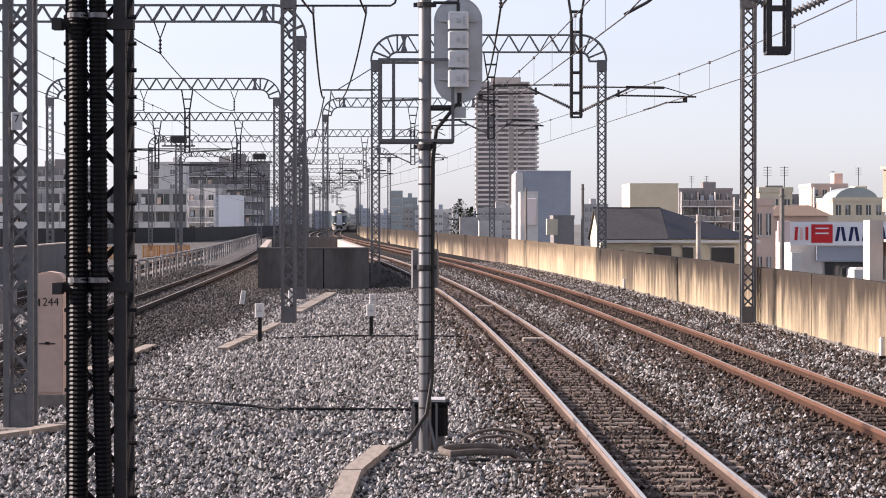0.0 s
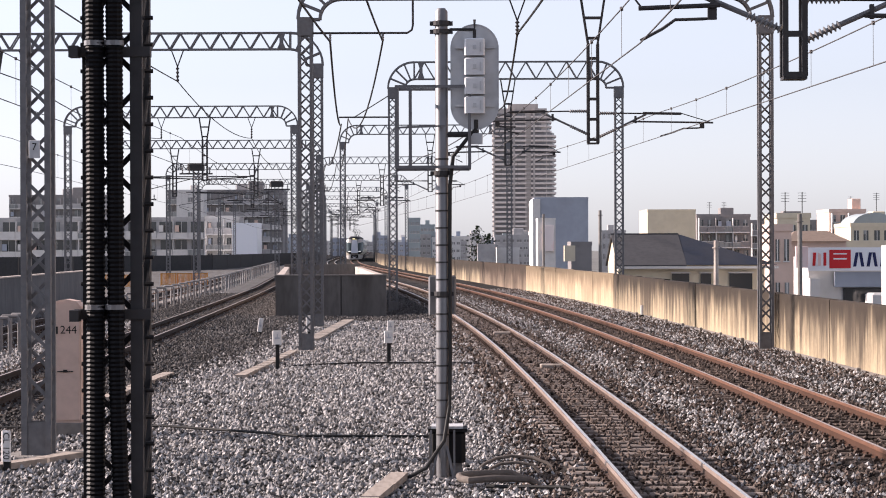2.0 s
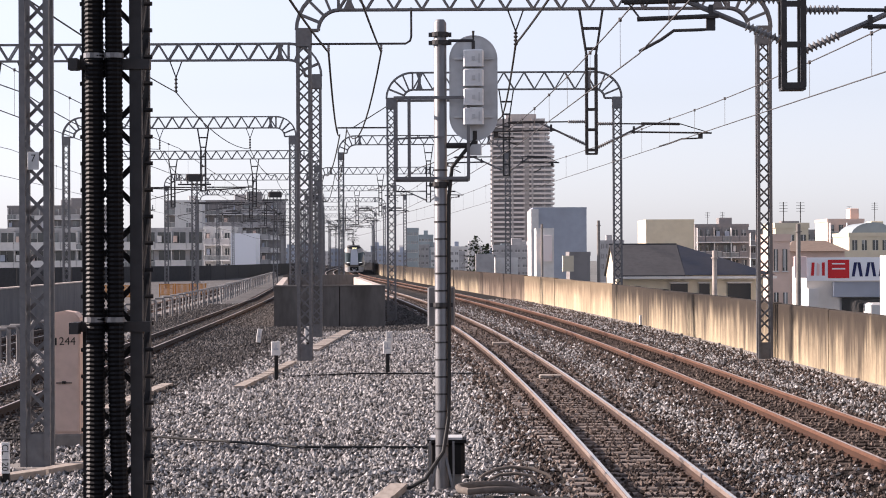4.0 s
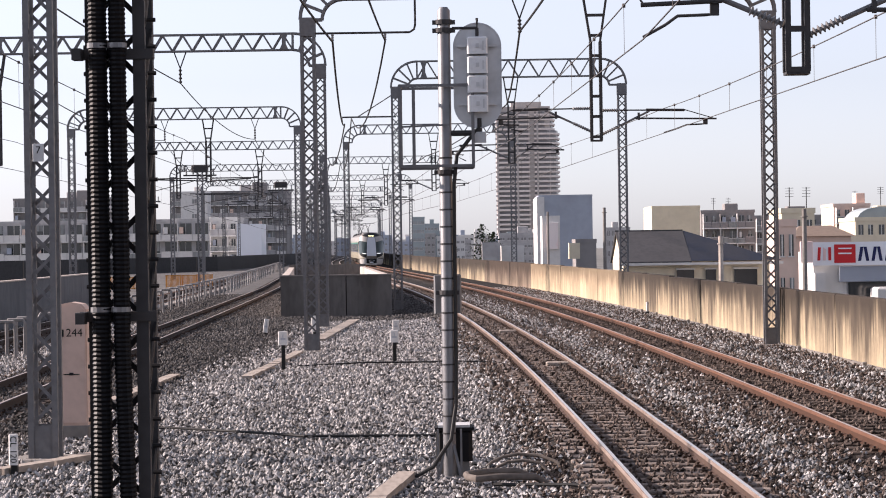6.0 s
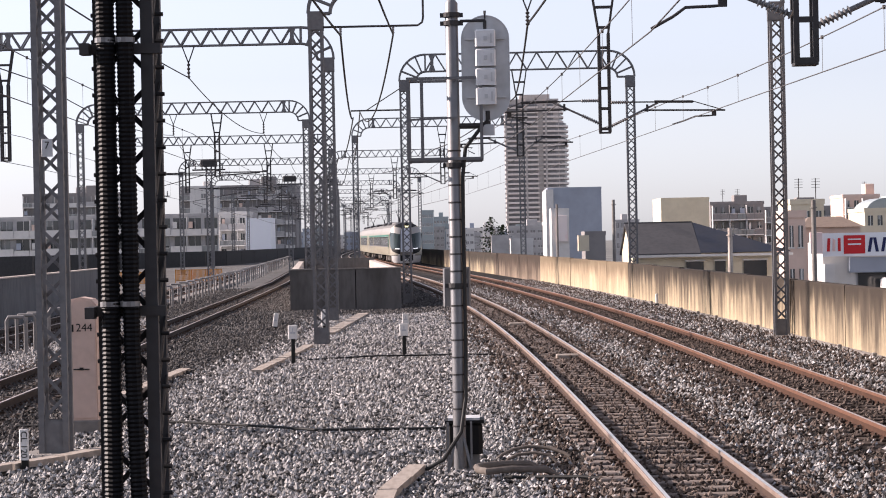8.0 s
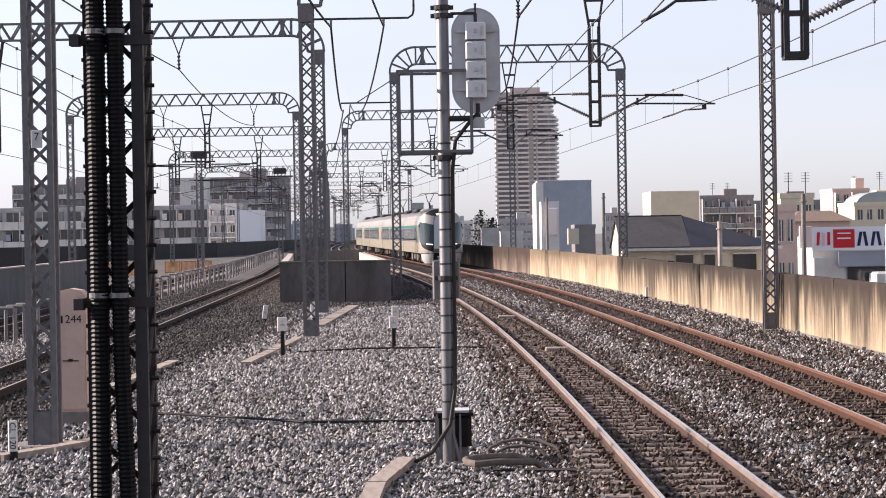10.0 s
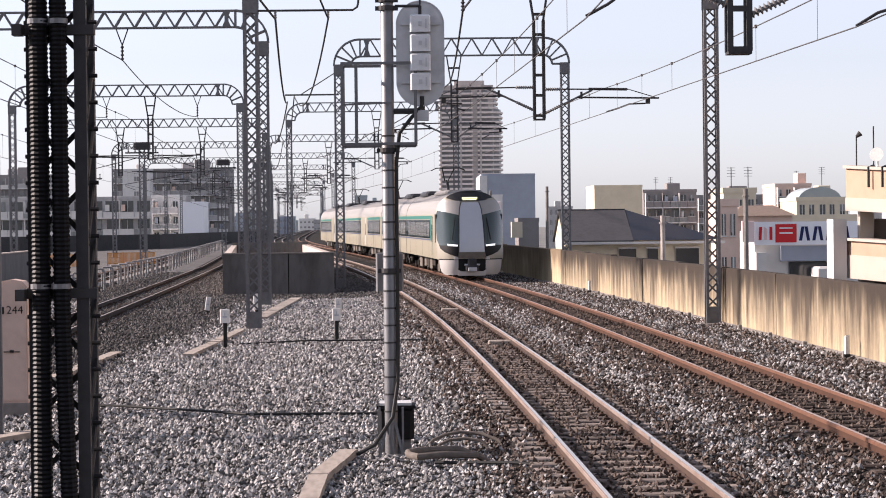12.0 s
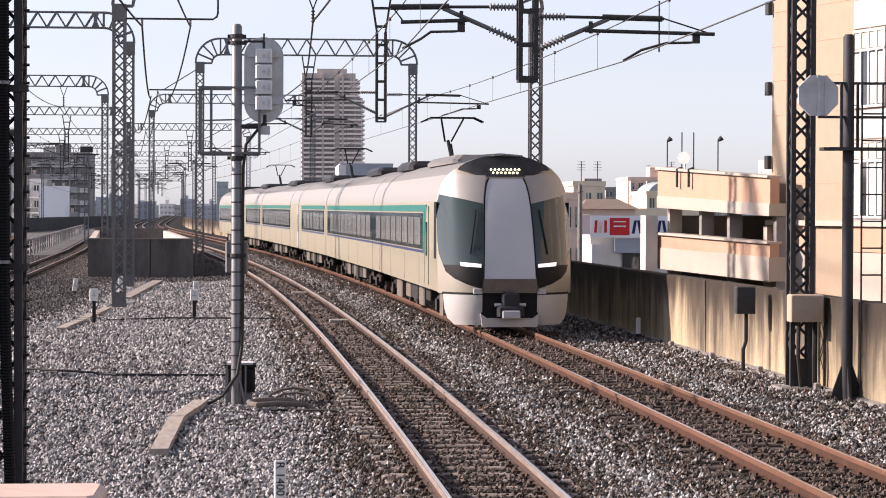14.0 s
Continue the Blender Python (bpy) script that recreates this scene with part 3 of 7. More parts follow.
def portal(y, xl, xr, z0, z1, post_w=0.4, drops=(), hangers=(), base=GROUND, corner=(True, True), right=None):
    ob = thing("catenary_portal", "grey galvanised steel lattice portal carrying the overhead wires", "catenary portal", group="catenary portals over the tracks")
    R = 1.15
    for x, hand, cr in ((xl, 1, corner[0]), (xr, -1, corner[1])):
        s = lattice(Shape(), x, y, base, z1 - R if cr else z1 + 0.1, post_w - 0.075, post_w - 0.075, 0.078)
        # a right-hand material darkens that post to imitate its shaded side
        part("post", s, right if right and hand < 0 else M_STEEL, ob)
        if cr:
            for yy in (y - post_w / 2, y + post_w / 2):
                part("gusset", Shape().box(x - post_w / 2 - 0.01, yy - 0.02, z1 - R - 0.45, x + post_w / 2 + 0.01, yy + 0.02, z1 - R + 0.05), M_STEEL, ob)
        if cr:
            part("knee", rounded_corner(Shape(), x, z1, y, post_w, z1 - z0, hand), M_STEEL, ob)
        k = Shape().bevelled(x - 0.45, y - 0.45, base - 0.35, x + 0.45, y + 0.45, base + 0.06, 0.04)
        part("footing", k, M_CONC, ob)
    s = truss(Shape(), xl + (R - post_w / 2 if corner[0] else 0), xr - (R - post_w / 2 if corner[1] else 0), y, z0, z1)
    for x in (xl + R + 0.1, xr - R - 0.1):
        plate_x(s, x, y, z0, z1)
    part("truss", s, M_STEEL, ob)
    for x, zb in drops:
        # tapered hanger, then a ladder-like leg
        drop = part("drop_post", Shape().box(x - 0.16, y - 0.16, zb - 0.04, x + 0.16, y + 0.16, zb), M_STEELDARK, ob)
        for k in (-1, 1):
            for yy in (-0.13, 0.13):
                part("leg", Shape().bar((x + k * 0.32, y + yy, z0), (x + k * 0.13, y + yy, z0 - 1.25), 0.05).bar((x + k * 0.13, y + yy, z0 - 1.25), (x + k * 0.13, y + yy, zb), 0.075), M_STEELDARK, drop)
        zz = z0 - 0.55
        while zz > zb:
            wd = 0.13 + max(0, 0.19 * (zz - z0 + 1.25) / 1.25)
            part("rung", Shape().box(x - wd, y - 0.165, zz - 0.04, x + wd, y - 0.13, zz + 0.04), M_STEELDARK, drop)
            zz -= 0.55
    for x, dz in hangers:
        s = Shape()
        s.bar((x - 0.22, y, z0), (x, y, z0 - 0.6), 0.04)
        s.bar((x + 0.22, y, z0), (x, y, z0 - 0.6), 0.04)
        insulator(s, (x, y, z0 - 0.6), (x, y, z0 - dz), 0.06, 4)
        part("hanger", s, M_STEELDARK, ob)
    return ob


def cantilever(y, x_post, hand, x_wire, z_low, z_mess, z_contact):
    """A hinged bracket that carries messenger and contact wire over one track."""
    ob = thing("cantilever_bracket", "steel cantilever bracket with ribbed insulators on a drop post", "catenary bracket", group="cantilever brackets on the drop posts")
    s = Shape()
    a = x_post + hand * 0.16
    top, low = (a, y, z_mess - 0.05), (a, y, z_low)
    end = (x_wire + hand * 0.25, y, z_mess - 0.05)
    s.tube([(a + hand * 0.55, y, z_mess - 0.05), end], 0.035, 8)
    knee = (x_wire - hand * 0.15, y, z_mess - 0.1)
    pl = Vector(low)
    pk = Vector(knee)
    d = (pk - pl).normalized()
    s.tube([pl + d * 0.6, pk], 0.035, 8)
    s.tube([pl + d * 0.62, (x_wire + hand * 0.75, y, z_contact + 0.45)], 0.025, 6)
    s.tube([(x_wire + hand * 0.72, y, z_contact + 0.45), (x_wire + hand * 0.72, y, z_contact + 0.3), (x_wire + hand * 0.5, y, z_contact + 0.22), (x_wire, y, z_contact + 0.02)], 0.018, 6)
    part("arm", s, M_STEELDARK, ob)
    for p, q in ((top, (a + hand * 0.55, y, z_mess - 0.05)), (low, tuple(pl + d * 0.6))):
        s = Shape()
        insulator(s, p, q)
        part("insulator", s, M_INS, ob, "ribbed grey insulator", True)
    return ob


def hinged_bracket(y, x_post, hand, z_top, z_foot, knee, tip, x_end, wire, x_arm=None, rod=True, size=1.0):
    """Level top tube with a thick sleeve, a diagonal strut, a registration tube and a cranked steady arm.
    knee, tip: metres out from the post where the strut meets the top tube and where that tube ends;
    x_end: end of the registration tube; wire: (metres out, z) of the contact wire."""
    ob = thing("cantilever_bracket", "steel tube bracket with ribbed insulators on a drop post", "catenary bracket", group="cantilever brackets on the drop posts")
    at_ = lambda u, z, dy=0.0: (x_post + hand * u, y + dy, z)
    z_reg = z_top - 0.22
    s = Shape().tube([at_(0.62, z_top), at_(tip, z_top - 0.02)], 0.026 * size, 8).tube([at_(knee, z_top), at_(tip - 0.03, z_top - 0.02)], 0.05 * size, 10)
    part("top_tube", s, M_STEELDARK, ob, "", True)
    foot, meet = Vector(at_(0.16, z_foot)), Vector(at_(knee + 0.1, z_top - 0.03))
    d = (meet - foot).normalized()
    part("strut", Shape().tube([foot + d * 0.5, meet], 0.038 * size, 8), M_STEEL, ob, "", True)
    part("registration_tube", Shape().tube([at_(knee - 0.3, z_reg - 0.01, -0.06), at_(x_end, z_reg - 0.05, -0.06)], 0.032 * size, 8).bar(at_(knee - 0.2, z_reg - 0.05, -0.06), at_(knee - 0.2, z_top - 0.08, -0.02), 0.06), M_STEELDARK, ob, "", True)
    part("stay", Shape().tube([at_(tip - 0.05, z_top), at_(x_end - 0.05, z_reg - 0.04)], 0.014, 6), M_STEELDARK, ob)
    if rod:
        part("hanger_rod", Shape().tube([at_(tip - 0.08, z_top + 0.28), at_(tip - 0.08, z_reg - 0.35)], 0.014, 6), M_STEELDARK, ob)
    k = x_arm or x_end - 0.3
    way = 1 if wire[0] > k else -1
    part("steady_arm", Shape().tube([at_(k, z_reg - 0.05), at_(k, z_reg - 0.18), at_(k + way * 0.12, z_reg - 0.19), at_(k + way * 0.5, z_reg - 0.2), at_(wire[0] - way * 0.3, max(wire[1] + 0.1, z_reg - 0.32)), at_(wire[0], wire[1] + 0.01)], 0.022, 6), M_STEELDARK, ob, "", True)
    part("arm_clamp", Shape().bar(at_(k, z_reg - 0.2), at_(k, z_reg - 0.04), 0.12, 0.08), M_STEELDARK, ob)
    for p, q in ((at_(0.16, z_top), at_(0.64, z_top)), (tuple(foot), tuple(foot + d * 0.52))):
        sh = Shape()
        insulator(sh, p, q, 0.066 * size, 8)
        part("insulator", sh, M_INS, ob, "ribbed grey insulator", True)


def build_portals():
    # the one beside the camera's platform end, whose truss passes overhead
    # right post in dark steel: backlit shade put into its colour
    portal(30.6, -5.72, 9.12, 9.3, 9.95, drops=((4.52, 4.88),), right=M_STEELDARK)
    portal(61.5, -4.2, 8.3, 9.35, 9.95, drops=((3.62, 5.42),), hangers=((1.57, 1.0),))
    portal(80.0, -17.6, -5.05, 9.62, 10.2, drops=((-16.55, 5.7),), hangers=((-15.4, 1.15), (-10.0, 1.15)))
    portal(99.0, -2.95, 6.95, 9.95, 10.7, drops=((2.1, 6.2),), hangers=((0.3, 1.2),))
    portal(130.0, -22.6, -9.55, 10.1, 10.75, drops=((-14.7, 6.5), ), hangers=((-17.2, 1.2), (-12.0, 1.2)))
    portal(150.0, -7.8, 3.25, 10.1, 10.7, drops=((-2.0, 6.3),))
    portal(166.0, -27.5, -10.4, 9.9, 10.5, drops=((-15.0, 6.4), (-21.0, 6.4)))
    for bearing, y, high in ((-468, 150, 150), (-325, 190, 118), (-250, 240, 112), (-560, 205, 100)):
        switch_mast(bearing, y, high)
    for y in (200, 250, 300, 350, 410, 480, 560):
        c = line_x(y) + NEAR / 2
        portal(y, c - 5.6, c + 5.3, 10.0, 10.6, drops=((c, 6.3),))
        c = left_x(y + 14) - 3
        portal(y + 14, c - 8.0, c + 6.6, 10.0, 10.6, drops=((c, 6.4),))


def switch_mast(bearing, y, high):
    """A slim lattice mast with a switch box and insulators on its head."""
    x, zt = bearing / 4000 * y, 2.6 + high * y / 4000
    ob = thing("switch_mast", "slim grey lattice mast with a dark switch box on top", "switch mast", group="switch masts between the left tracks")
    part("post", lattice(Shape(), x, y, GROUND - 0.1, zt - 0.5, 0.34, 0.34, 0.06), M_STEEL, ob)
    part("switch_box", Shape().bevelled(x - 0.55, y - 0.3, zt - 0.5, x + 0.55, y + 0.3, zt, 0.08), M_STEELDARK, ob, "dark steel switch box")
    part("crossarm", Shape().bar((x - 1.1, y, zt - 0.7), (x + 1.1, y, zt - 0.7), 0.1), M_STEELDARK, ob)
    for k in (-0.9, -0.45, 0.45, 0.9):
        sh = Shape()
        insulator(sh, (x + k, y, zt - 0.65), (x + k, y, zt - 0.25), 0.07, 3)
        part("insulator", sh, M_INS, ob)


# ---- trackside signal ----
def build_signal():
    x, y = -0.22, 27.6
    ob = thing("signal_post", "grey galvanised railway signal post seen from behind, with lamp cage", "railway signal", pose(x, y, GROUND))
    s = Shape().tube([(0, 0, 0.0), (0, 0, 5.72), (0, 0, 5.76)], [0.078, 0.078, 0.05], 20)
    part("pole", s, M_GALV, ob, "ribbed grey steel tube", True)
    for k in range(17):
        z = 0.55 + k * 0.21
        part("band", Shape().tube([(0, 0, z), (0, 0, z + 0.02)], 0.084, 16), M_STEELDARK, ob, "dark steel cable strap")
    for z in (2.25, 3.72, 5.55, 5.45):
        part("clamp", Shape().tube([(0, 0, z), (0, 0, z + 0.055)], 0.105, 14).box(-0.14, -0.03, z, 0.14, 0.03, z + 0.05), M_STEELDARK, ob)
    # foot with gussets and flange
    s = Shape()
    s.bevelled(-0.2, -0.2, 0.0, 0.2, 0.2, 0.04, 0.01)
    for k in range(4):
        a = radians(45 + 90 * k)
        part("foot_rib", Shape().bar((0.07 * math.cos(a), 0.07 * math.sin(a), 0.42), (0.19 * math.cos(a), 0.19 * math.sin(a), 0.04), 0.03), M_GALV, ob)
        part("foot_bolt", Shape().bar((0.2 * math.cos(a), 0.2 * math.sin(a), 0.02), (0.2 * math.cos(a), 0.2 * math.sin(a), 0.62), 0.025), M_GALV, ob)
    part("foot", s, M_GALV, ob)
    # oval background plate, seen from behind, and its lamp cases
    cx, cz, w, h = 0.405, 4.92, 0.29, 0.64
    ring = [(cx + w * math.cos(a), cz + (h - w) * (1 if math.sin(a) >= 0 else -1) + w * math.sin(a)) for a in (2 * math.pi * (k + 0.5) / 36 for k in range(36))]
    s = Shape().prism(ring, -0.02, 0.015)
    part("background_plate", s, M_SIGGREY, ob, "grey oval background plate with rounded ends")
    rim = Shape()
    for p, q in zip(ring, ring[1:] + ring[:1]):
        rim.bar((p[0], -0.015, p[1]), (q[0], -0.015, q[1]), 0.012, 0.03, (0, 1, 0))
    part("rim", rim, M_SIGGREY, ob)
    for k in range(4):
        z = cz + 0.36 - k * 0.235
        lamp = part("lamp_case", Shape().bevelled(cx - 0.125, -0.15, z - 0.105, cx + 0.125, -0.02, z + 0.105, 0.018), M_SIGBOX, ob)
        part("catch", Shape().box(cx - 0.02, -0.165, z - 0.03, cx + 0.02, -0.151, z + 0.02).box(cx + 0.06, -0.163, z - 0.06, cx + 0.08, -0.151, z + 0.05), M_SIGGREY, lamp)
    for k in range(4):
        z = cz + 0.36 - (0.0, 0.0, 0.71, 0.71)[k]
        sx = (-1, 1)[k % 2]
        part("bracket", Shape().bar((cx + sx * 0.125, -0.05, z), (cx + sx * 0.24, -0.05, z), 0.03), M_SIGGREY, ob)
    part("top_hook", Shape().tube([(0.1, -0.02, 5.5), (cx, -0.02, 5.5), (cx, -0.02, 5.62)], 0.02, 6).tube([(cx, -0.02, 5.5), (cx, -0.02, 5.25)], 0.02, 6), M_STEELDARK, ob)
    # service cage
    x0, x1, z0, z1 = -0.55, 0.34, 3.82, 4.80
    cage = part("cage", Shape().bar((x0, 0.05, z0 - 0.02), (x1, 0.05, z0 - 0.02), 0.05, 0.04), M_STEEL, ob, "dark steel maintenance cage")

    class Bars:
        def bar(self, p, q, w):
            part("cage_bar", Shape().bar(p, q, w * 0.78), M_STEEL, cage)

    s = Bars()
    for xx in (x0, x0 + 0.17, x1):
        s.bar((xx, -0.12, z0), (xx, -0.12, z1), 0.05)
    for zz in (z0, z1):
        s.bar((x0, -0.12, zz), (x1, -0.12, zz), 0.045)
        s.bar((x0, 0.4, zz), (x1, 0.4, zz), 0.04)
    for xx in (x0, x1):
        s.bar((xx, 0.4, z0), (xx, 0.4, z1), 0.045)
        for zz in (z0, z1):
            s.bar((xx, -0.12, zz), (xx, 0.4, zz), 0.045)
    s.bar((x0, -0.12, 4.3), (x0 + 0.6, -0.12, 4.32), 0.03)
    part("arm", Shape().tube([(0.0, 0, 4.22), (0.42, 0, 4.22)], 0.035, 8).tube([(0.42, 0, 4.22), (0.42, 0, 4.4)], 0.035, 8), M_STEELDARK, ob)
    part("small_case", Shape().bevelled(0.33, -0.1, 4.1, 0.5, 0.02, 4.23, 0.01), M_SIGGREY, ob)
    s = Shape().tube([(0.42, -0.06, 4.28), (0.3, -0.1, 4.15), (0.14, -0.09, 3.95), (0.1, -0.06, 3.6), (0.095, -0.05, 3.0), (0.095, -0.05, 1.5), (0.085, -0.08, 0.9), (0.02, -0.2, 0.5), (-0.2, -0.3, 0.18), (-0.42, -0.3, 0.06)], 0.024, 8)
    part("cable", s, M_CABLE, ob, "black signal cable", True)
    part("back_plate", Shape().bevelled(-0.17, 0.1, 2.02, 0.17, 0.16, 2.5, 0.02), M_GALV, ob)
    part("base_box", Shape().bevelled(-0.17, 0.1, 0.2, 0.28, 0.5, 0.6, 0.05).box(-0.18, 0.08, 0.58, 0.3, 0.52, 0.62), M_BLACKBOX, ob, "black equipment box")
    part("box_lid", Shape().box(-0.14, 0.07, 0.621, 0.25, 0.53, 0.65), M_SIGGREY, ob)
    part("base_stand", Shape().box(-0.12, 0.15, -0.02, 0.24, 0.45, 0.2), M_CONC, ob)


# ---- concrete box between the lines ----
def build_block():
    ob = thing("retaining_box", "concrete retaining walls round a sunken access between the tracks, front darkened for shade", "retaining wall", kind="structure")
    x0, x1, y0, y1 = -7.6, -3.05, 92.7, 136.0
    zt = 1.44
    dl = -3.0
    mid = (x0 + x1) / 2 + 0.42
    # front in darker concrete than the sides: its shade is in the colour
    for a, b in ((x0, mid - 0.02), (mid + 0.02, x1)):
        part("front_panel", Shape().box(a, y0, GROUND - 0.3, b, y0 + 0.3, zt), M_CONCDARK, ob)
    part("joint_strip", Shape().box(mid - 0.1, y0 + 0.31, GROUND - 0.3, mid + 0.1, y0 + 0.4, zt - 0.01), M_BLACK, ob)
    part("panel_cap", Shape().box(x0 - 0.03, y0 - 0.03, zt, x1 + 0.03, y0 + 0.33, zt + 0.05), M_CONC, ob)
    for a, nm in ((x0, "side_wall"), (x1 - 0.3, "side_wall")):
        s = Shape().raw([(a, y0 + 0.3, GROUND - 0.3), (a + 0.3, y0 + 0.3, GROUND - 0.3), (a + 0.3 + dl, y1, GROUND - 0.3), (a + dl, y1, GROUND - 0.3),
                         (a, y0 + 0.3, zt), (a + 0.3, y0 + 0.3, zt), (a + 0.3 + dl, y1, zt), (a + dl, y1, zt)],
                        [(0, 3, 2, 1), (4, 5, 6, 7), (0, 1, 5, 4), (1, 2, 6, 5), (2, 3, 7, 6), (3, 0, 4, 7)])
        # pale concrete gives these walls their sunlit tone
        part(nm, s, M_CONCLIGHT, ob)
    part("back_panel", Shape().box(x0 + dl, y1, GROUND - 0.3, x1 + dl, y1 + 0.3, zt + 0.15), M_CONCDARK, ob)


# ---- the train ----
M_CREAM = material("champagne_paint", (0.335, 0.302, 0.222), 0.35, 0.2, grain=0.08, grain_scale=3, stain=0.12, stain_scale=0.8, stain_colour=(0.35, 0.3, 0.22))
M_NOSE = material("nose_champagne", (0.31, 0.285, 0.23), 0.4, 0.1, grain=0.06, grain_scale=3)
M_BROW = material("brow_grey", (0.3, 0.29, 0.28), 0.4, grain=0.06, grain_scale=3)
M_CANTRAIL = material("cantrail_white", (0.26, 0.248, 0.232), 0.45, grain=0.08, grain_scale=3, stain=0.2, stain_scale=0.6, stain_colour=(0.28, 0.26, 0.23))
M_TRWHITE = material("train_white", (0.47, 0.455, 0.44), 0.35, grain=0.06, grain_scale=3)
M_TRGREY = material("silver_panel", (0.47, 0.49, 0.53), 0.4, 0.2, grain=0.06, grain_scale=3)
M_TEAL = material("teal_stripe", (0.012, 0.15, 0.125), 0.35)
M_BLUE = material("blue_stripe", (0.03, 0.045, 0.12), 0.35)
M_TRBLACK = material("train_black", (0.008, 0.008, 0.009), 0.55)
M_TRROOF = material("train_roof_dark", (0.035, 0.036, 0.04), 0.5, grain=0.3, grain_scale=5)
M_ROOFGREY = material("train_roof_grey", (0.19, 0.185, 0.18), 0.6, grain=0.3, grain_scale=4)
M_UNDER = material("underfloor_gear", (0.05, 0.045, 0.04), 0.8, grain=0.5, grain_scale=6, island=0.5)
M_UNDERBOX = material("underfloor_case", (0.15, 0.13, 0.11), 0.7, grain=0.4, grain_scale=5)
M_WHEEL = material("wheel_steel", (0.16, 0.12, 0.1), 0.5, 0.6, grain=0.3)
M_WINDSHIELD = glass_material("windshield_glass", (0.03, 0.045, 0.045), 0.03)
M_WINDSHIELD.node_tree.nodes["Principled BSDF"].inputs["Specular IOR Level"].default_value = 0.6
M_SIDEGLASS = glass_material("side_window_glass", (0.03, 0.045, 0.05), 0.06)
M_PANE = material("curtained_pane", (0.25, 0.26, 0.26), 0.12, grain=0.9, grain_scale=2, stretch=(1, 5, 0.1))
M_LAMP = material("headlight", (0.9, 0.9, 0.9), 0.3, emit=(1.0, 0.98, 0.9), strength=0.35)
M_LED = material("roof_light_dot", (0.9, 0.85, 0.5), 0.3, emit=(1.0, 0.9, 0.45), strength=2.2)

CAR = 20.0
HALF = 1.53


def half_width(z):
    """Half the body's width at a height."""
    if z < 1.0:
        return HALF - 0.05 * (1.0 - z)
    if z < 2.75:
        return HALF
    u = min(1.0, (z - 2.75) / 1.25)
    return HALF * math.sqrt(max(0.0, 1 - u ** 3.0)) * (1 - 0.07 * u)


def nose_y(x, z):
    """How far behind the tip the front skin lies."""
    a = min(1.0, abs(x) / HALF)
    lean = max(0.0, (z - 1.0) / 3.0)
    under = max(0.0, (0.9 - z) / 0.8)
    return 0.95 * a ** 4 * (1 - 0.15 * lean) + 1.15 * lean ** 1.7 + 0.12 * under ** 2


def patch(s, left, right, off, n=8):
    """A piece of the front skin between two edge lines of (x, z), lifted by off."""
    m = len(left)
    o = len(s.v)
    for (xa, za), (xb, zb) in zip(left, right):
        for k in range(n + 1):
            t = k / n
            x, z = xa + (xb - xa) * t, za + (zb - za) * t
            s.v.append((x, nose_y(x, z) - off, z))
    for i in range(m - 1):
        for k in range(n):
            a = o + i * (n + 1) + k
            s.f.append((a, a + 1, a + n + 2, a + n + 1))


def bogie(parent, y):
    s = Shape()
    for sx in (-1, 1):
        s.bevelled(sx * 0.98 - 0.08, y - 1.6, 0.42, sx * 0.98 + 0.08, y + 1.6, 0.62, 0.03)
        s.box(sx * 1.02 - 0.12, y - 0.35, 0.55, sx * 1.02 + 0.12, y + 0.35, 0.9)
        for yy in (-1.05, 1.05):
            s.box(sx * 1.0 - 0.14, y + yy - 0.2, 0.28, sx * 1.0 + 0.14, y + yy + 0.2, 0.56)
            s.tube([(sx * 1.0, y + yy - 0.3, 0.6), (sx * 1.0, y + yy - 0.3, 0.92)], 0.09, 8)
    s.box(-1.0, y - 0.3, 0.4, 1.0, y + 0.3, 0.6)
    b = part("bogie", s, M_UNDER, parent)
    for yy in (-1.05, 1.05):
        for sx in (-1, 1):
            w = Shape().tube([(sx * 0.62, y + yy, 0.43), (sx * 0.53, y + yy, 0.43)], 0.43, 20).tube([(sx * 0.55, y + yy, 0.43), (sx * 0.5, y + yy, 0.43)], 0.455, 20)
            part("wheel", w, M_WHEEL, b)


def pantograph(parent, y, up=True):
    s = Shape()
    z = 3.98
    for sx in (-0.5, 0.5):
        s.bar((sx, y - 0.6, z), (sx, y + 0.6, z), 0.05)
    for yy in (-0.6, 0.6):
        s.bar((-0.5, y + yy, z), (0.5, y + yy, z), 0.05)
        for sx in (-0.5, 0.5):
            s.tube([(sx, y + yy, z - 0.25), (sx, y + yy, z)], 0.05, 8)
    top = 5.28 if up else 4.25
    knee = (z + top) / 2 + 0.02
    s.tube([(0, y - 0.4, z), (0, y + 0.75, knee)], 0.05, 8)
    s.tube([(0.08, y - 0.2, z), (0.08, y + 0.7, knee - 0.08)], 0.025, 6)
    for sx in (-0.3, 0.3):
        s.tube([(sx * 0.3, y + 0.75, knee), (sx, y - 0.25, top - 0.06)], 0.028, 6)
    for yy in (-0.4, -0.1):
        s.tube([(-0.85, y + yy, top - 0.14), (-0.6, y + yy, top - 0.02), (0.6, y + yy, top - 0.02), (0.85, y + yy, top - 0.14)], 0.025, 6)
    part("pantograph", s, M_TRBLACK, parent, "raised black pantograph")


